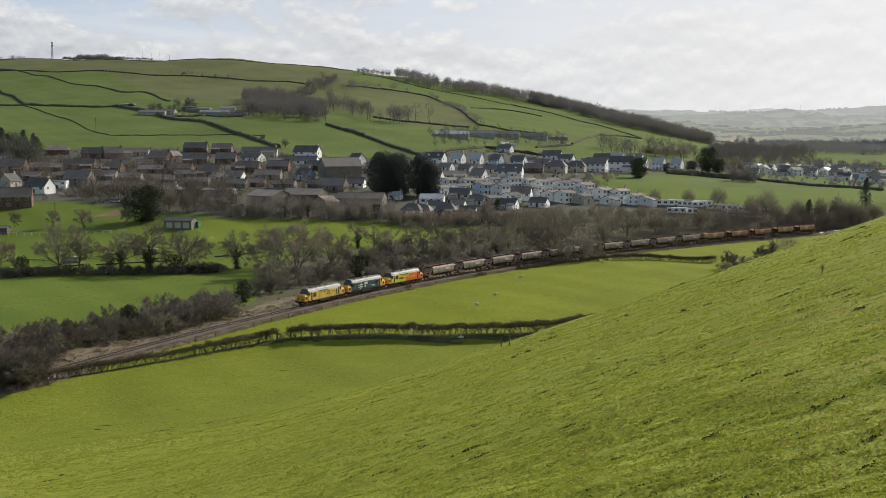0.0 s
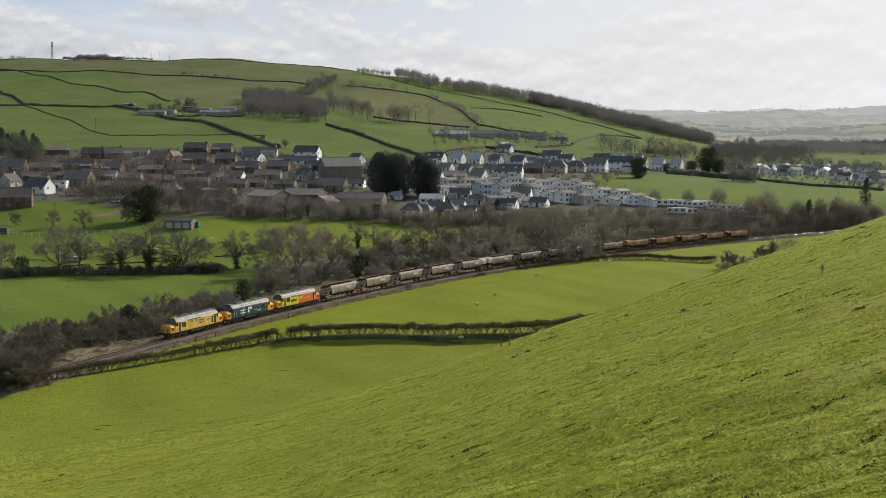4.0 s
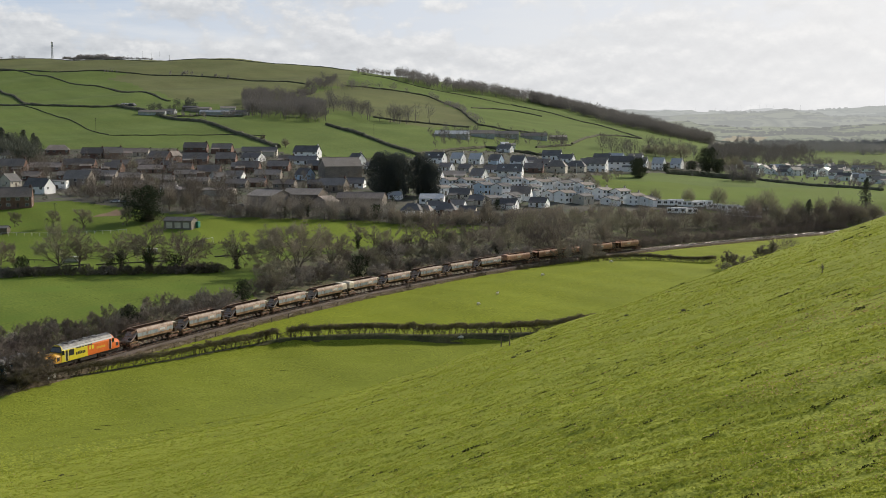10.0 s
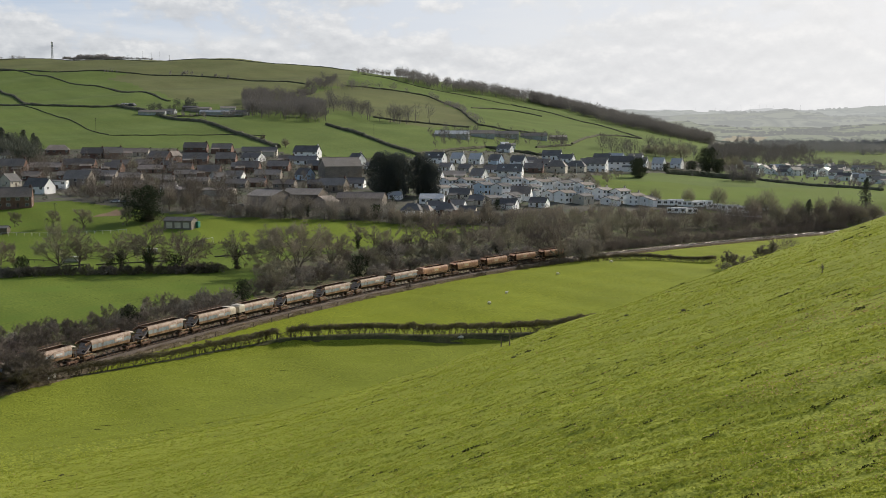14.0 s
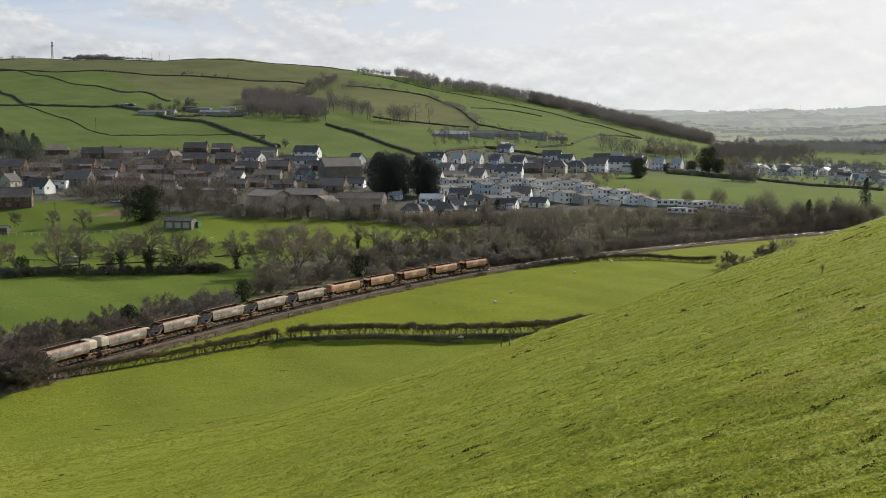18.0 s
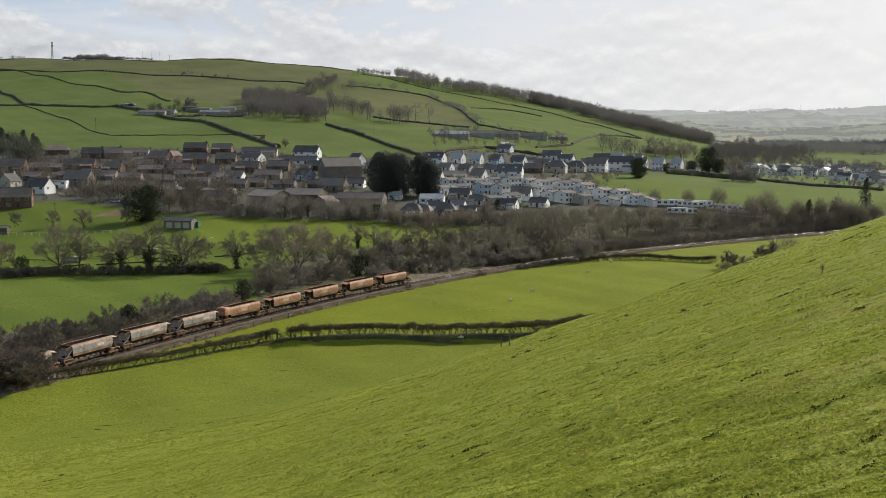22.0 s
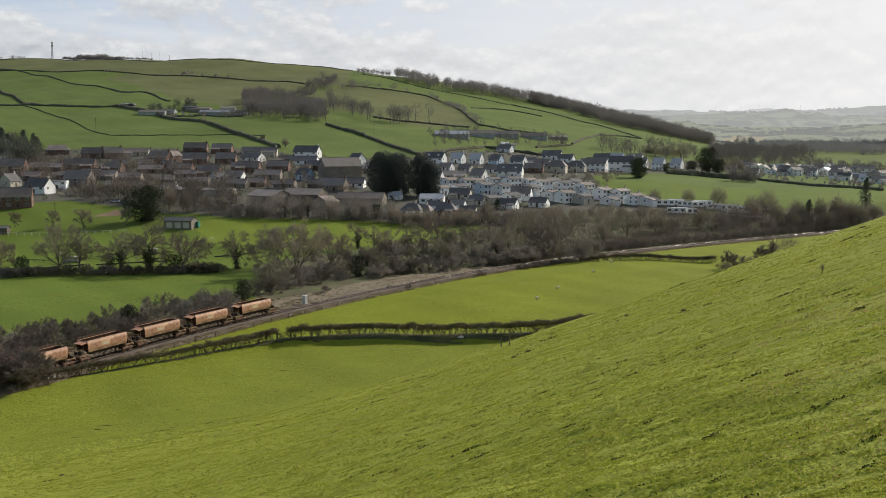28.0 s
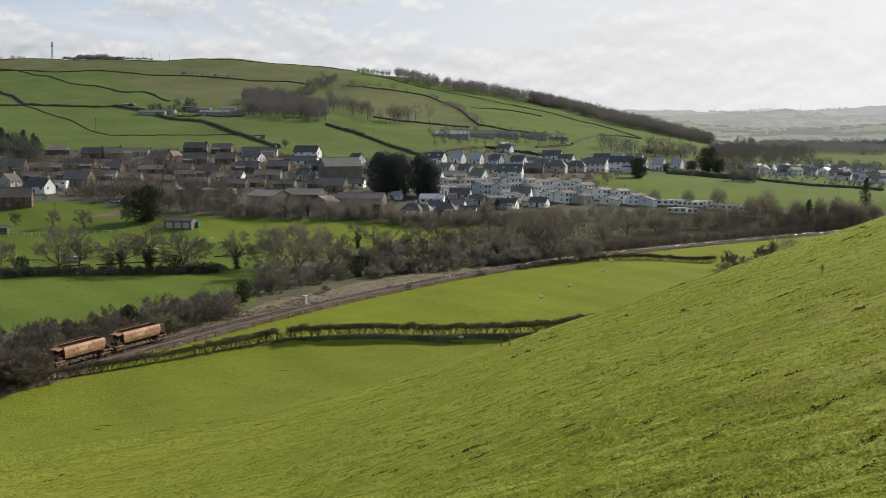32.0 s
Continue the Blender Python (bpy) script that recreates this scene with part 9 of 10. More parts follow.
# ---- sheep in their places ----
WALKING_SHEEP = [
    (sheep(True), [(0, 8.7, 257.9), (9, 8.8, 257.95), (13, 11.3, 260.2), (17, 13.2, 262.0), (19, 14.1, 263.4), (23, 19.3, 266.3), (28, 25.3, 271.0), (32, 26.7, 273.0)]),
    (sheep(False), [(0, 14.5, 276.1), (9, 14.55, 276.15), (13, 17.3, 278.5), (17, 18.0, 279.4), (19, 20.8, 282.0), (23, 26.5, 284.8), (28, 32.8, 288.6), (32, 36.8, 292.8)]),
    (sheep(True), [(0, 24.2, 313.9), (6, 30.2, 315.1), (9, 30.5, 315.2), (13, 34.6, 317.2), (17, 40.8, 322.1), (19, 43.3, 322.8), (23, 47.2, 324.3), (28, 48.3, 324.6), (32, 51.9, 327.5)]),
    (sheep(True), [(0, 54.9, 347.5), (6, 57.4, 347.6), (13, 57.8, 347.7), (32, 58.0, 347.8)]),
]
_still = sheep(True)
_still.matrix_basis = at_ground(-6.0, 224.6, 40)
for _x, _y, _t in ((4.0, 219.3, 170), (8.4, 225.4, 200), (26.7, 230.2, 100)):
    copy_thing(_still, at_ground(_x, _y, _t))

# ---- lineside things ----
M["cabinet_grey"] = mat("pale_grey_cabinet", (0.55, 0.56, 0.55), (0.64, 0.65, 0.64), 0.5, 0.5)
cab_box = thing("signal_cabinet", pose(-36.6, 266.5, gz(-36.6, 266.5), 0, 0, 55), "pale grey metal lineside cabinet beside the railway", "cabinet")
part("body", boxes((-0.55, 0.55, -0.5, 0.5, 0.1, 2.3), bevel=0.04), M["cabinet_grey"], cab_box)
part("roof", boxes((-0.65, 0.65, -0.6, 0.6, 2.3, 2.42), bevel=0.03), M["cabinet_grey"], cab_box)
part("door", boxes((-0.48, 0.48, -0.53, -0.49, 0.25, 2.15)), M["cabinet_grey"], cab_box)
part("plinth", boxes((-0.65, 0.65, -0.6, 0.6, -0.3, 0.12)), M["sleeper"], cab_box)


def gate(x, y, turn, w=3.2, h=1.25, material=None, label="weathered wooden field gate in the hedge"):
    t = thing("field_gate", pose(x, y, gz(x, y), 0, 0, turn), label, "gate")
    m = material or M["post_wood"]
    for k in range(5):
        part("bar", boxes((-w / 2, w / 2, -0.03, 0.03, 0.15 + k * 0.25, 0.25 + k * 0.25)), m, t)
    for sx in (-w / 2, w / 2):
        part("upright", boxes((sx - 0.05, sx + 0.05, -0.045, 0.045, 0.05, h + 0.1)), m, t)
    for sx in (-w / 2 - 0.2, w / 2 + 0.2):
        part("post", boxes((sx - 0.09, sx + 0.09, -0.09, 0.09, -0.3, h + 0.3), bevel=0.02), m, t)
    part("brace", loft(bmesh.new(), [[(-w / 2, yy, 0.15), (-w / 2 + 0.12, yy, 0.15), (w / 2, yy, 1.2), (w / 2 - 0.12, yy, 1.2)] for yy in (0.032, 0.06)]), m, t)


gate(-34.1, 215.1, 42)
gate(-71.0, 181.0, 60, 1.1, 1.3, M["white_rail"], "small pale wooden gate by the railway")


def stake(x, y, h, label="short leaning wooden stake in grass"):
    t = thing("stake", pose(x, y, gz(x, y), 2, 3, 10), label, "post")
    part("shaft", boxes((-0.06, 0.06, -0.06, 0.06, -0.3, h), bevel=0.015), M["post_wood"], t)


stake(13.2, 215.0, 1.5)
stake(14.9, 215.0, 1.5)


def pole(x, y, h, label="wooden telephone pole with a crossbar", bar=True):
    t = thing("telephone_pole", pose(x, y, gz(x, y)), label, "pole", "telephone poles")
    bm = bmesh.new()
    tube(bm, (0, 0, -0.4), (0, 0, h), 0.16, 0.11, 8)
    part("shaft", bm, M["post_wood"], t)
    if bar:
        part("crossbar", boxes((-0.9, 0.9, -0.06, 0.06, h - 0.6, h - 0.45)), M["post_wood"], t)
        for sx in (-0.75, 0.75):
            bm = bmesh.new()
            tube(bm, (sx, 0, h - 0.45), (sx, 0, h - 0.25), 0.05, sides=6)
            part("insulator", bm, M["white_rail"], t)


for _x, _y, _h in ((-302.4, 892.3, 11), (-59.1, 876.7, 10), (-52.0, 1003.7, 11), (-178.6, 530.8, 9), (-149.0, 541.4, 9), (-117.7, 623.2, 9), (-165.6, 433.6, 7), (-92.0, 441.0, 8), (-497.9, 1711.4, 14), (-487.4, 1723.9, 14), (-477.3, 1738.7, 16), (-437.1, 1648.2, 9), (-518.5, 1695.9, 7), (232.0, 530.0, 9)):
    pole(_x, _y, _h)


def street_lamp(x, y, h=7.0):
    t = thing("street_lamp", pose(x, y, gz(x, y)), "tall slim pale street lamp post among houses", "street lamp", "street lamps of the town")
    bm = bmesh.new()
    tube(bm, (0, 0, -0.4), (0, 0, h), 0.13, 0.09, 8)
    part("post", bm, M["white_rail"], t)
    bm = bmesh.new()
    tube(bm, (0, 0, h - 0.05), (0.9, 0, h + 0.15), 0.06, sides=6)
    part("arm", bm, M["white_rail"], t)
    part("lantern", boxes((0.7, 1.4, -0.14, 0.14, h + 0.06, h + 0.22), bevel=0.04), M["cabinet_grey"], t)


for _x, _y in ((-239.6, 588.7), (-198.2, 591.8), (-169.0, 616.1), (-166.0, 625.5), (-8.7, 654.7), (88.6, 677.6), (35.7, 522.3)):
    street_lamp(_x, _y)


def clod(x, y, w, label="dark low lump in grass"):
    t = thing("earth_clod", pose(x, y, gz(x, y) + float(hummocks(np.array(x), np.array(y))), 0, 0, 35), label, "clod")
    bm = ellipsoid(bmesh.new(), (0, 0, w * 0.08), (w, w * 0.4, w * 0.28), 10, 7)
    for v in bm.verts:
        v.co += Vector((math.sin(v.co.z * 40 / w), math.sin(v.co.x * 9 / w), math.sin(v.co.y * 11 / w + v.co.x * 5 / w))) * w * 0.12
    part("lump", bm, M["bank"], t, "dark lumpy surface")


clod(-35.95, 107.34, 0.16)
clod(6.04, 84.86, 0.35)
# lumps added in place of dark, shaded hollows in the turf
clod(16.6, 69.2, 0.32)
clod(16.8, 91.8, 0.34)
clod(-34.3, 88.9, 0.3)


def lattice_mast(x, y, h):
    t = thing("radio_mast", pose(x, y, gz(x, y)), "tall grey lattice radio mast on the hilltop", "mast")
    legs = [(-1.1, -1.1), (1.1, -1.1), (1.1, 1.1), (-1.1, 1.1)]
    for lx, ly in legs:
        bm = bmesh.new()
        tube(bm, (lx, ly, -0.5), (lx * 0.7, ly * 0.7, h), 0.22, 0.2, 5)
        part("leg", bm, M["tin"], t)
    n = 9
    for k in range(n):
        z0, z1 = h * k / n, h * (k + 1) / n
        f0, f1 = 1 - 0.3 * k / n, 1 - 0.3 * (k + 1) / n
        bm = bmesh.new()
        for (ax, ay), (bx, by) in zip(legs, legs[1:] + legs[:1]):
            tube(bm, (ax * f0, ay * f0, z0), (bx * f1, by * f1, z1), 0.12, sides=4)
            tube(bm, (ax * f1, ay * f1, z1), (bx * f1, by * f1, z1), 0.12, sides=4)
        part("bracing", bm, M["tin"], t)
    for z in (h - 2, h - 5, h - 8):
        bm = bmesh.new()
        for a in range(3):
            box(bm, 1.4 * math.cos(a * 2.09) - 0.35, 1.4 * math.cos(a * 2.09) + 0.35, 1.4 * math.sin(a * 2.09) - 0.3, 1.4 * math.sin(a * 2.09) + 0.3, z - 1.1, z + 1.1, 0.05)
        part("antenna", bm, M["white_rail"], t)


lattice_mast(-657.8, 1737.6, 29)


def silage_clamp(x, y, turn, w=16.0, d=8.0, h=3.2):
    t = thing("silage_clamp", pose(x, y, gz(x, y), 0, 0, turn), "black sheeted silage clamp weighted with pale old tyres", "silage clamp")
    prof = [(-d / 2, -0.6), (-d / 2 + 0.3, h * 0.6), (-d / 4, h), (d / 4, h), (d / 2, h * 0.5), (d / 2, -0.6)]
    bm = loft(bmesh.new(), [[(sx * w / 2 * k, p, q * f) for p, q in prof] for sx, k, f in ((-1, 1.0, 0.35), (-1, 0.75, 1.0), (1, 0.75, 1.0), (1, 1.0, 0.3))])
    part("sheeting", bm, M["loco_black"], t, "black plastic sheeting")
    bm = bmesh.new()
    ring = lambda r, z: [(r * math.cos(a), r * math.sin(a), z) for a in (2 * math.pi * i / 10 for i in range(10))]
    loft(bm, [ring(0.25, 0), ring(0.5, 0), ring(0.5, 0.2), ring(0.25, 0.2), ring(0.25, 0)], cap=False)
    tyre = finish(bm, "tyre", M["white_rail"])
    for i in range(8):
        for j in range(2):
            part("tyre", tyre, None, t, "pale painted tyre", pose(-5.4 + i * 1.55 + 0.3 * j, -d / 2 + (0.35 if j == 0 else 1.2), h * (0.62 if j == 0 else 0.86), 55, 0, i * 20))


silage_clamp(-332.0, 1083.0, -8)

# ---- the sports ground ----
fence("white_railing", [(-178, 400.9), (-150, 402.4), (-126, 407.0)], 3.0, 1.15, "white-painted post and rail barrier round the pitch", M["white_rail"], (0.97,), 0.07, 0.05, 0.07)
fence("boundary_fence", [(-150, 348), (-128, 350), (-100, 362), (-84, 366)], 3.0, 1.1, "dark wooden boundary fence beside the meadow", M["post_wood"], (0.5, 0.95), 0.07, 0.05, 0.09)


def goal(x, y, turn):
    t = thing("football_goal", pose(x, y, gz(x, y), 0, 0, turn), "white metal football goal on the grass", "goal")
    for sx in (-3.66, 3.66):
        bm = bmesh.new()
        tube(bm, (sx, 0, -0.2), (sx, 0, 2.44), 0.07, sides=6)
        part("post", bm, M["white_rail"], t)
        bm = bmesh.new()
        tube(bm, (sx, 0, 2.44), (sx, 1.4, 0), 0.04, sides=5)
        part("stay", bm, M["white_rail"], t)
    bm = bmesh.new()
    tube(bm, (-3.66, 0, 2.44), (3.66, 0, 2.44), 0.07, sides=6)
    part("crossbar", bm, M["white_rail"], t)


goal(-88.6, 381.4, 70)


def dugout(x, y, turn, w, label):
    t = thing("dugout", pose(x, y, gz(x, y), 0, 0, turn), label, "shelter")
    part("back_wall", boxes((-w / 2, w / 2, 0.9, 1.0, -0.2, 2.1)), M["white"], t)
    for sx in (-w / 2, w / 2):
        part("side_wall", boxes((sx - 0.05, sx + 0.05, -0.6, 0.9, -0.2, 2.0)), M["white"], t)
    part("roof", boxes((-w / 2 - 0.1, w / 2 + 0.1, -0.8, 1.1, 2.05, 2.2), bevel=0.03), M["pale_roof"], t)
    part("bench", boxes((-w / 2 + 0.1, w / 2 - 0.1, 0.3, 0.7, 0.4, 0.5)), M["boards"], t)


dugout(-127.8, 346.5, 8, 5.2, "white team shelter with a bench by the pitch")
dugout(-104.2, 362.2, 10, 3.4, "small white team shelter by the pitch")
shed(-176.6, 405.5, 4, 5.5, 4, 2.2, 0.7, "boards", "slate", note=" by the pitch")
box_green = thing("storage_box", pose(-101.2, 417.2, gz(-101.2, 417.2), 0, 0, -8), "green metal storage container beside the garage", "container")
part("body", boxes((-1.0, 1.0, -1.2, 1.2, 0.0, 2.5), bevel=0.04), M["green_paint"], box_green)
part("door", boxes((-0.7, 0.7, -1.24, -1.19, 0.15, 2.3)), M["green_paint"], box_green)


M["car_pale"] = mat("pale_car_paint", (0.60, 0.61, 0.62), (0.68, 0.69, 0.70), 1.0, 0.3, spec=0.6, vary=0.15)
M["car_dark"] = mat("dark_car_paint", (0.05, 0.055, 0.07), (0.09, 0.09, 0.11), 1.0, 0.3, spec=0.6, vary=0.3)
M["tyre"] = mat("black_tyre", (0.02, 0.02, 0.02), (0.035, 0.035, 0.035), 0.2, 0.9)
CAR_WHEEL = bmesh.new()
tube(CAR_WHEEL, (0, -0.1, 0), (0, 0.1, 0), 0.32, sides=12)
CAR_WHEEL = finish(CAR_WHEEL, "wheel", M["tyre"])


def car(x, y, turn, paint_name):
    t = thing("parked_car", pose(x, y, gz(x, y), 0, 0, turn), ("pale" if paint_name == "car_pale" else "dark") + " parked car beside the buildings", "car", "parked cars")
    prof = [(-2.1, 0.3), (-2.15, 0.75), (-1.1, 0.9), (1.9, 0.92), (2.1, 0.7), (2.1, 0.3)]
    part("body", loft(bmesh.new(), [[(p, yy, q) for p, q in prof] for yy in (-0.85, 0.85)]), M[paint_name], t)
    cabin = part("cabin", loft(bmesh.new(), [[(p, yy, 0.9) for p, yy in ((-1.1, -0.8), (1.75, -0.8), (1.75, 0.8), (-1.1, 0.8))], [(p, yy, 1.45) for p, yy in ((-0.4, -0.62), (1.3, -0.62), (1.3, 0.62), (-0.4, 0.62))]]), M["dark_glass"], t, "dark glazed cabin")
    part("roof", boxes((-0.42, 1.32, -0.64, 0.64, 1.44, 1.5), bevel=0.03), M[paint_name], cabin)
    for wx in (-1.35, 1.3):
        for wy in (-0.8, 0.8):
            part("wheel", CAR_WHEEL, None, t, "", pose(wx, wy, 0.32))


for _x, _y, _t, _p in ((-99.0, 469.3, 20, "car_pale"), (-95.9, 467.5, 70, "car_pale"), (-93.0, 465.7, 15, "car_dark"), (-91.0, 469.8, 80, "car_pale"), (-154.2, 477.9, 0, "car_pale"), (-149.0, 475.9, 30, "car_dark")):
    car(_x, _y, _t, _p)

strip("bare_patch", "bare reddish earth on the bank", M["earth"], [[(x, 438 + 0.5 * (x + 152) + 15 * f * math.sin(math.pi * (x + 152) / 13) * (1 + 0.2 * math.sin(x * 1.7))) for f in (0, 0.25, 0.5, 0.75, 1.0)] for x in np.arange(-151.6, -139.2, 0.8)], 0.06)


for _x, _y, _h in ((6.9, 119.1, 1.25), (7.6, 114.5, 1.3)):
    _post = thing("fence_post", pose(_x, _y, gz(_x, _y)), "lone weathered wooden post in the pasture below the hedge", "post", "lone posts below the hedge")
    _bm = bmesh.new()
    tube(_bm, (0, 0, -0.3), (0.03, 0, _h), 0.07, sides=8)
    part("post", _bm, M["bark"], _post)


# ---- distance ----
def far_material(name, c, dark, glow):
    """Fields parted by hedges and small woods; distance haze is put into their glowing colours."""
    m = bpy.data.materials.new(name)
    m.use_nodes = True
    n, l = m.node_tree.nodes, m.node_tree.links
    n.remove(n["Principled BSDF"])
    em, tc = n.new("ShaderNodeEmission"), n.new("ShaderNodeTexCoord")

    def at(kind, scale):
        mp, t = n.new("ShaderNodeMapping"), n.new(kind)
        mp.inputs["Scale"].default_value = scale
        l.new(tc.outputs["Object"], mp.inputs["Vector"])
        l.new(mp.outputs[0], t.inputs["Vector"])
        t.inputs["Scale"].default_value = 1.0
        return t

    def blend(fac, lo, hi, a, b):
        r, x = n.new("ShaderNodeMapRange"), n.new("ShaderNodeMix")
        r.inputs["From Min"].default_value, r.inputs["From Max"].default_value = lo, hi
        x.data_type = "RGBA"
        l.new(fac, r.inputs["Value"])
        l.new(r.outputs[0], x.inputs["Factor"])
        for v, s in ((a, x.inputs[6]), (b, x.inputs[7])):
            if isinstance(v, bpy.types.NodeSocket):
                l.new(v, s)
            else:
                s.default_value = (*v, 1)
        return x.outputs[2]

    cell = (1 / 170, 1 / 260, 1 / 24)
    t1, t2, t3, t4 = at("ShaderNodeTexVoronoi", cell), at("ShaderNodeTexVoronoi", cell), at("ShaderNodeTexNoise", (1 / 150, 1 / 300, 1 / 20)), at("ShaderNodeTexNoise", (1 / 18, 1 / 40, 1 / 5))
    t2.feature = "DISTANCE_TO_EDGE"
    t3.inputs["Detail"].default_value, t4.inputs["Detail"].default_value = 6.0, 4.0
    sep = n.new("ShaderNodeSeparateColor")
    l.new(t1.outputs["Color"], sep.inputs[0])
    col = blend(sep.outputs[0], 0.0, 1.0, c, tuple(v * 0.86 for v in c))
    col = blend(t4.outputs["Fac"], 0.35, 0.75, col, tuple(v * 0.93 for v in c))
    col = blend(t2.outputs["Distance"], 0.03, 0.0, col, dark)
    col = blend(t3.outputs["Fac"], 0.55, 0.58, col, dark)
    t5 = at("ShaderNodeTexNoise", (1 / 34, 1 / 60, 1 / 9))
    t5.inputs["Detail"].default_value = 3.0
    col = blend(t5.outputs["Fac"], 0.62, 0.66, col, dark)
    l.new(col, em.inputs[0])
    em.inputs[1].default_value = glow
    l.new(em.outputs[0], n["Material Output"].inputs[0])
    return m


def far_ridge(y0, y1, x0, x1, crest, material, label, seed):
    """A range of hills on the horizon: rises from y0 to its crest at y1 and falls behind it."""
    rnd = random.Random(seed)
    ph = [rnd.uniform(0, 6.28) for _ in range(6)]
    cols, rows = 120, 10
    vs, fs = [], []
    for j in range(rows + 1):
        f = j / rows
        y = y0 + (y1 - y0) * f * 1.15
        for i in range(cols + 1):
            x = x0 + (x1 - x0) * i / cols
            top = crest + crest * 0.04 * (math.sin(x / 310 + ph[0]) + 0.6 * math.sin(x / 140 + ph[1])) + (0.055 * crest if math.sin(x / 120 + ph[5]) > 0.86 else 0) + 2.2 * math.sin(x / 41 + ph[2]) + 1.2 * math.sin(x / 17 + ph[3])
            s = math.sin(min(f, 1.0) * math.pi / 2) if f <= 0.87 else 1 - (f - 0.87) * 2
            vs.append((x, y, -10 + (top + 10) * s + 3 * math.sin(x / 90 + f * 5 + ph[4])))
    for j in range(rows):
        for i in range(cols):
            a = j * (cols + 1) + i
            fs.append((a, a + 1, a + cols + 2, a + cols + 1))
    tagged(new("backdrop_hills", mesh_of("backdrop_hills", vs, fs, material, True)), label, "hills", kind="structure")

    def height(x, y):
        i, j = (x - x0) / (x1 - x0) * cols, (y - y0) / (y1 - y0) / 1.15 * rows
        i0, j0 = min(max(int(i), 0), cols - 1), min(max(int(j), 0), rows - 1)
        z = [vs[(j0 + b) * (cols + 1) + i0 + a][2] for b in (0, 1) for a in (0, 1)]
        u, v = i - i0, j - j0
        return (z[0] * (1 - u) + z[1] * u) * (1 - v) + (z[2] * (1 - u) + z[3] * u) * v

    return height


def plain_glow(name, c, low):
    """A far surface of one glowing tone with the haze painted in, mottled a little."""
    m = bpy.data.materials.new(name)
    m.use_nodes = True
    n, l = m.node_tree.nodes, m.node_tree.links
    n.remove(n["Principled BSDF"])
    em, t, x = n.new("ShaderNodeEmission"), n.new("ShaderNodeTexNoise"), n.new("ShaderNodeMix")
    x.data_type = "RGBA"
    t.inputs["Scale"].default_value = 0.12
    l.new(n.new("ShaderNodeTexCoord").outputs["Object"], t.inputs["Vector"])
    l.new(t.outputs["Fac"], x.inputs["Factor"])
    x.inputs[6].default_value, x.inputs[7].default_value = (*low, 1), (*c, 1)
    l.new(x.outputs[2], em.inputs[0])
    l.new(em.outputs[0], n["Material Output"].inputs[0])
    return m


def far_trees(height, material, label, lines, seed):
    """Hedgerows and small woods on the far hills: rows of lumpy crowns. lines: x from, x to, y, slant, crown height, thinness."""
    rnd = random.Random(seed)
    vs, fs = [], []
    for xa, xb, y, slant, h, gap in lines:
        x = xa
        h *= 0.72
        while x < xb:
            r = h * rnd.uniform(0.4, 0.9)
            yy = y + slant * (x - xa) + rnd.uniform(-3, 3) + 9 * math.sin(x / 55 + y)
            z, top = height(x, yy), h * rnd.uniform(0.6, 1.15)
            b, k = len(vs), 7
            for u, f in ((0.85, -0.3), (1.0, 0.45), (0.55, 0.85)):
                for a in range(k):
                    g = a * 2 * math.pi / k
                    vs.append((x + r * u * math.cos(g) * rnd.uniform(0.8, 1.2), yy + r * u * math.sin(g), z + top * f * rnd.uniform(0.9, 1.1)))
            vs.append((x, yy, z + top))
            for ring in (0, 1):
                for a in range(k):
                    c = b + ring * k
                    fs.append((c + a, c + (a + 1) % k, c + k + (a + 1) % k, c + k + a))
            for a in range(k):
                fs.append((b + 2 * k + a, b + 2 * k + (a + 1) % k, b + 3 * k))
            x += r * rnd.uniform(0.5, 1.0) + (rnd.uniform(0, gap) if rnd.random() < 0.1 else 0)
    tagged(new("backdrop_trees", mesh_of("backdrop_trees", vs, fs, material, False)), label, "trees", kind="stuff")


def far_field(height, material, label, xa, xb, ya, yb):
    vs, fs, nx, ny = [], [], 30, 6
    for j in range(ny + 1):
        for i in range(nx + 1):
            x, y = xa + (xb - xa) * i / nx + 6 * j, ya + (yb - ya) * j / ny + 5 * math.sin(i * 0.4)
            vs.append((x, y, height(x, y) + 0.7))
    for j in range(ny):
        for i in range(nx):
            a = j * (nx + 1) + i
            fs.append((a, a + 1, a + nx + 2, a + nx + 1))
    tagged(new("backdrop_field", mesh_of("backdrop_field", vs, fs, material, True)), label, "field", kind="structure")


def wind_turbine(x, y, z, h, turn):
    t = thing("wind_turbine", pose(x, y, z), "white three-bladed wind turbine far off on the skyline", "wind turbine", "wind turbines on the skyline")
    bm = bmesh.new()
    tube(bm, (0, 0, -3), (0, 0, h), h * 0.035)
    part("tower", bm, M["turbine"], t)
    part("nacelle", boxes((-0.3, 0.3, -1.0, 0.4, h - 0.2, h + 0.5), bevel=0.1), M["turbine"], t)
    for k in range(3):
        a, bm = math.radians(turn + 120 * k), bmesh.new()
        tube(bm, (0, -1.0, h + 0.15), (math.sin(a) * h * 0.55, -1.0, h + 0.15 + math.cos(a) * h * 0.55), h * 0.022)
        part("blade", bm, M["turbine"], t)


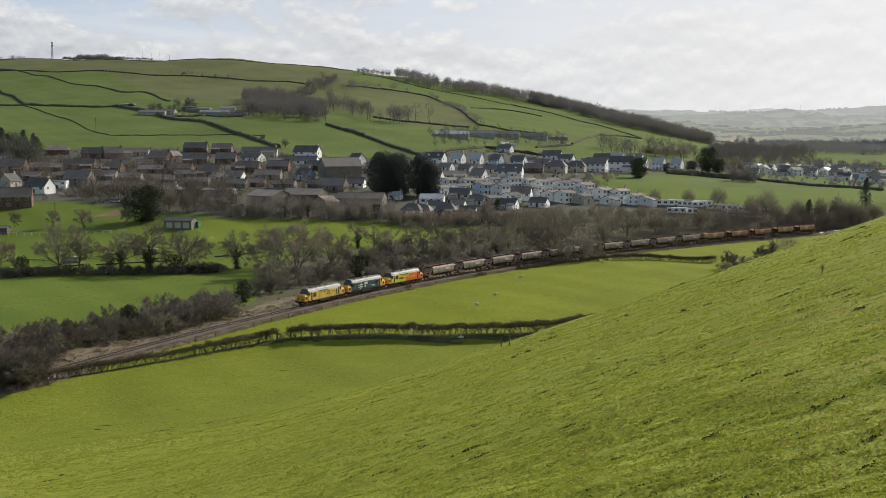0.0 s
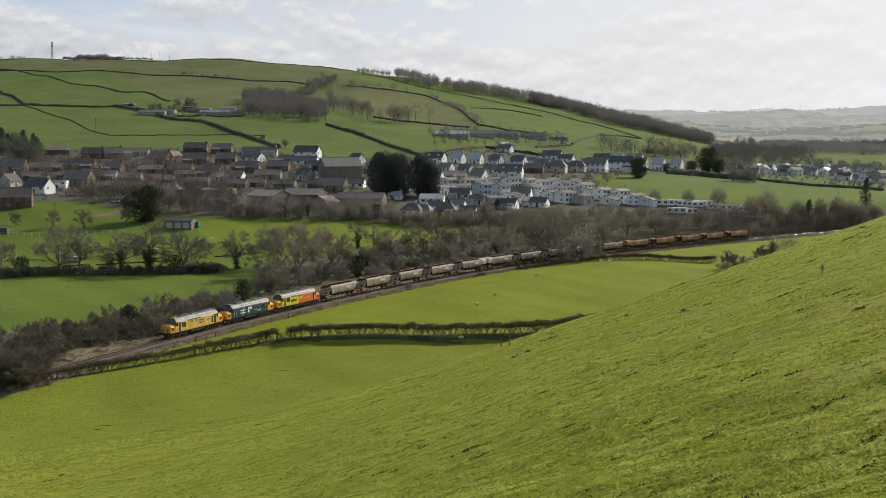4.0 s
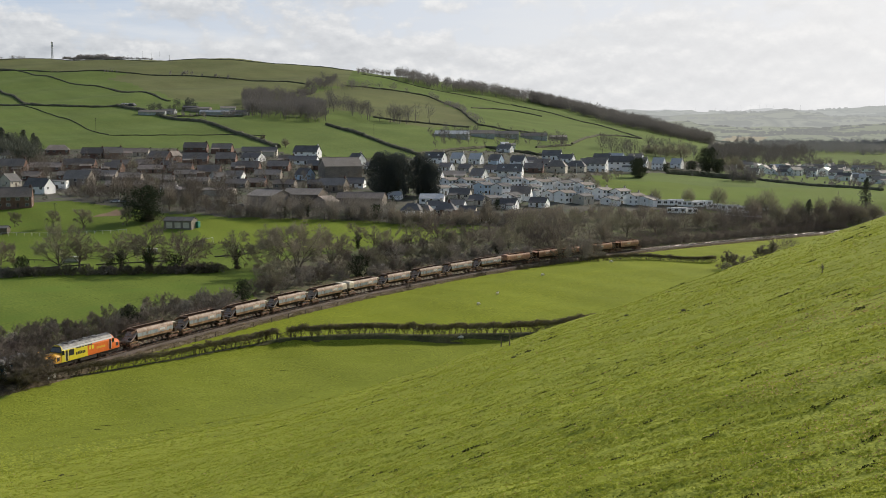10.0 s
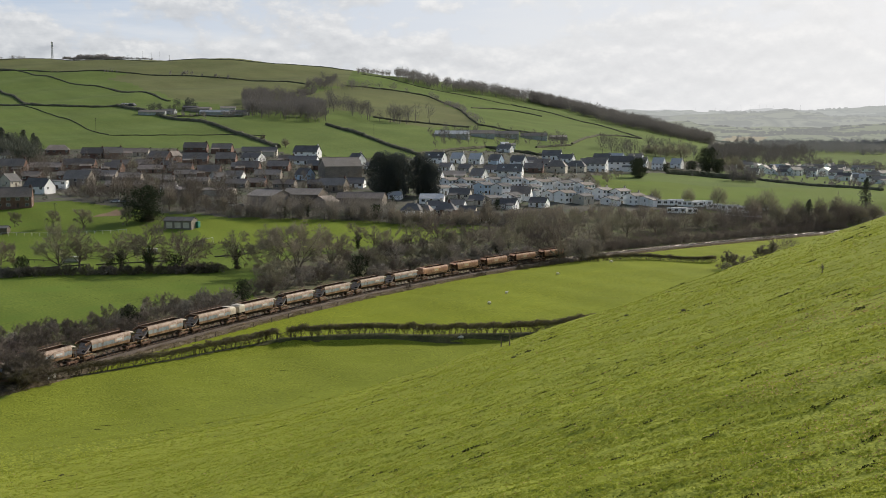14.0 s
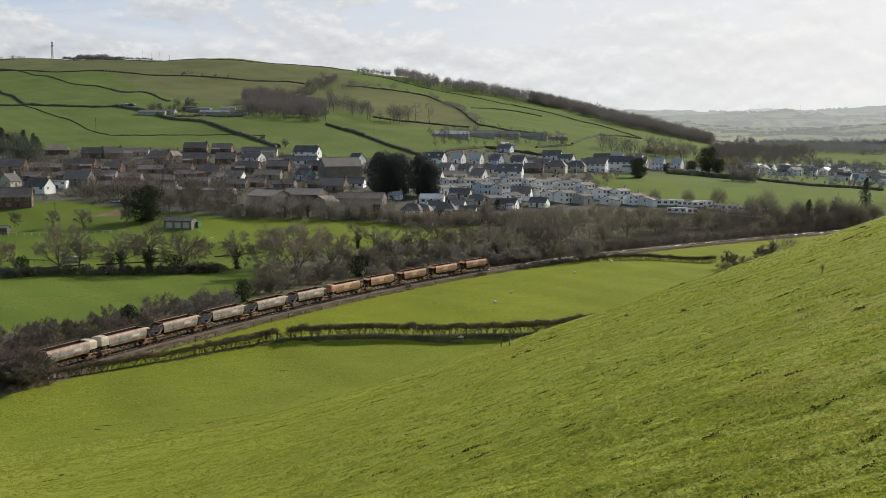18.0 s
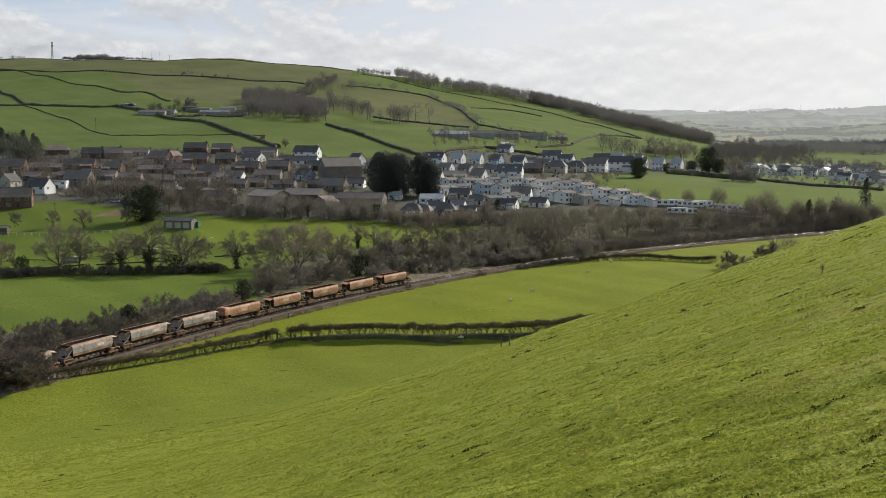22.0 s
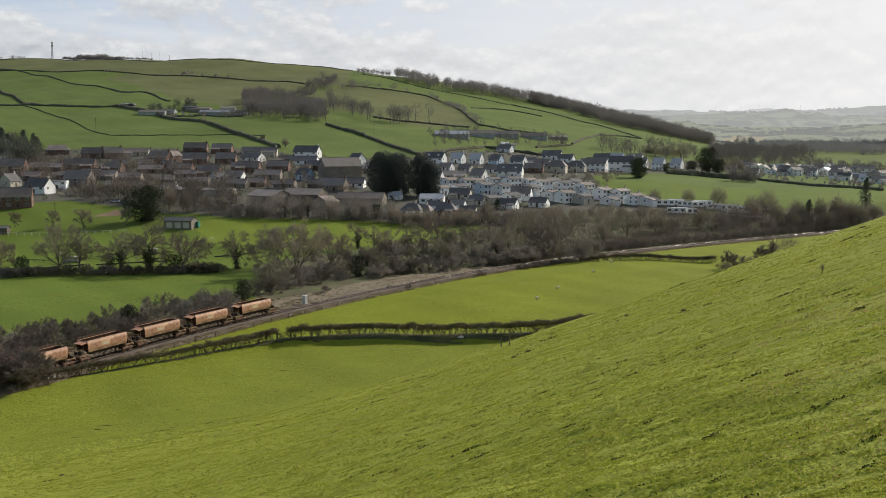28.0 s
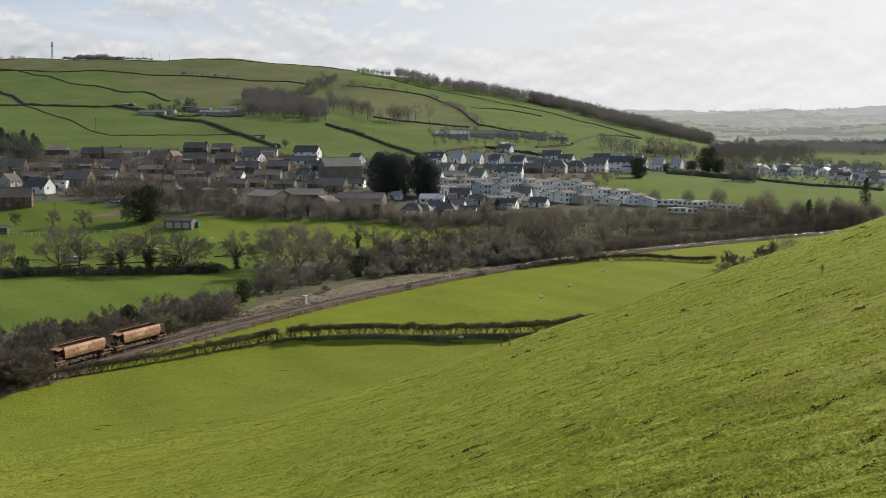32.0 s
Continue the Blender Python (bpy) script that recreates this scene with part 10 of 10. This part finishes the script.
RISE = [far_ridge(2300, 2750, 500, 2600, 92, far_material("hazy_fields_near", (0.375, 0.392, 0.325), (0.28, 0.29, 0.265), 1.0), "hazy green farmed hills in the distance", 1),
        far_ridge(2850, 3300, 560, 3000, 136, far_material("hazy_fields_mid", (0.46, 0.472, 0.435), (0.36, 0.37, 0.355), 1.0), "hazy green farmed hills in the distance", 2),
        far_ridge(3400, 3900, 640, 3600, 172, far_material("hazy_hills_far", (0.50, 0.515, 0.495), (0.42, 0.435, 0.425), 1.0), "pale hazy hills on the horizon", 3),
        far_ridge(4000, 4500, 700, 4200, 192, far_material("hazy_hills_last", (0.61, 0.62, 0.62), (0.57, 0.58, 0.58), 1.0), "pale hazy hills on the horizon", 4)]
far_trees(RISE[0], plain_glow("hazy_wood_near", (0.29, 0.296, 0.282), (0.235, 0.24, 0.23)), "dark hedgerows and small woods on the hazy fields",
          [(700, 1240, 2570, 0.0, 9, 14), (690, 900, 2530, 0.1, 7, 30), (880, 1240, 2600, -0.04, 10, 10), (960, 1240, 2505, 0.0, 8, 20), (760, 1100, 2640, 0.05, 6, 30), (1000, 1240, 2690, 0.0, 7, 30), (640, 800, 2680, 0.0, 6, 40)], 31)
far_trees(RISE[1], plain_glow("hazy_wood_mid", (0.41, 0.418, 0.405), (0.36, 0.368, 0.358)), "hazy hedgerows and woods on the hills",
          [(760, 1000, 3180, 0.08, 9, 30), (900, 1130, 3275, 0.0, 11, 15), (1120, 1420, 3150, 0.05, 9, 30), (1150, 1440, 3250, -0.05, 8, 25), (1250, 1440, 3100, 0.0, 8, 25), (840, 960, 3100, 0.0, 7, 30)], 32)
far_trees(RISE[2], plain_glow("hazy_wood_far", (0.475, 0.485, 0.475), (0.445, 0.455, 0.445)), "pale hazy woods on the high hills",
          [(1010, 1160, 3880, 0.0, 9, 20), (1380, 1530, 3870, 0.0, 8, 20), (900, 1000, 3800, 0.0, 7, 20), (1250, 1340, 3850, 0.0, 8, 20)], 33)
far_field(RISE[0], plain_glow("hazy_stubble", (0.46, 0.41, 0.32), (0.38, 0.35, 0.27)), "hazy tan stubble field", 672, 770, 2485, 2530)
M["turbine"] = plain_glow("hazy_white", (0.72, 0.72, 0.72), (0.66, 0.66, 0.66))
for _px, _h in ((0.246, 17), (0.2655, 14), (0.277, 16), (0.2905, 18), (0.30, 15), (0.3083, 17), (0.315, 16), (0.3217, 15)):
    wind_turbine(_px * 4480, 4480, RISE[3](_px * 4480, 4480) - 1, _h, _px * 9000)
_mast = thing("radio_mast", pose(0.348 * 4400, 4400, RISE[3](0.348 * 4400, 4400)), "thin hazy radio mast on the skyline", "mast")
_bm = bmesh.new()
tube(_bm, (0, 0, -3), (0, 0, 30), 0.7)
part("mast_pole", _bm, plain_glow("hazy_mast", (0.50, 0.51, 0.51), (0.46, 0.47, 0.47)), _mast)


def motions():
    times = [i * 0.8 for i in range(41)]
    for i, ob in enumerate(LOCOS):
        walk(ob, [(t, ride(tail_at(t) - 244.2 - 19.15 * (2.5 - i), 5.5)) for t in times])
    for i, ob in enumerate(WAGONS):
        walk(ob, [(t, ride(tail_at(t) - WAGON_L * (14 - i) - 5.95, 5.9)) for t in times])
    walk(sky, [(0.0, pose(0, 0, EYE_HEIGHT)), (32.0, pose(0, 0, EYE_HEIGHT, 0, 0, 1.8))])
    for ob, rows in WALKING_SHEEP:
        keyed = []
        for k, (t, x, y) in enumerate(rows):
            (_, xa, ya), (_, xb, yb) = rows[max(k - 1, 0)], rows[min(k + 1, len(rows) - 1)]
            keyed.append((float(t), at_ground(x, y, math.degrees(math.atan2(yb - ya, xb - xa)))))
        walk(ob, keyed)


motions()
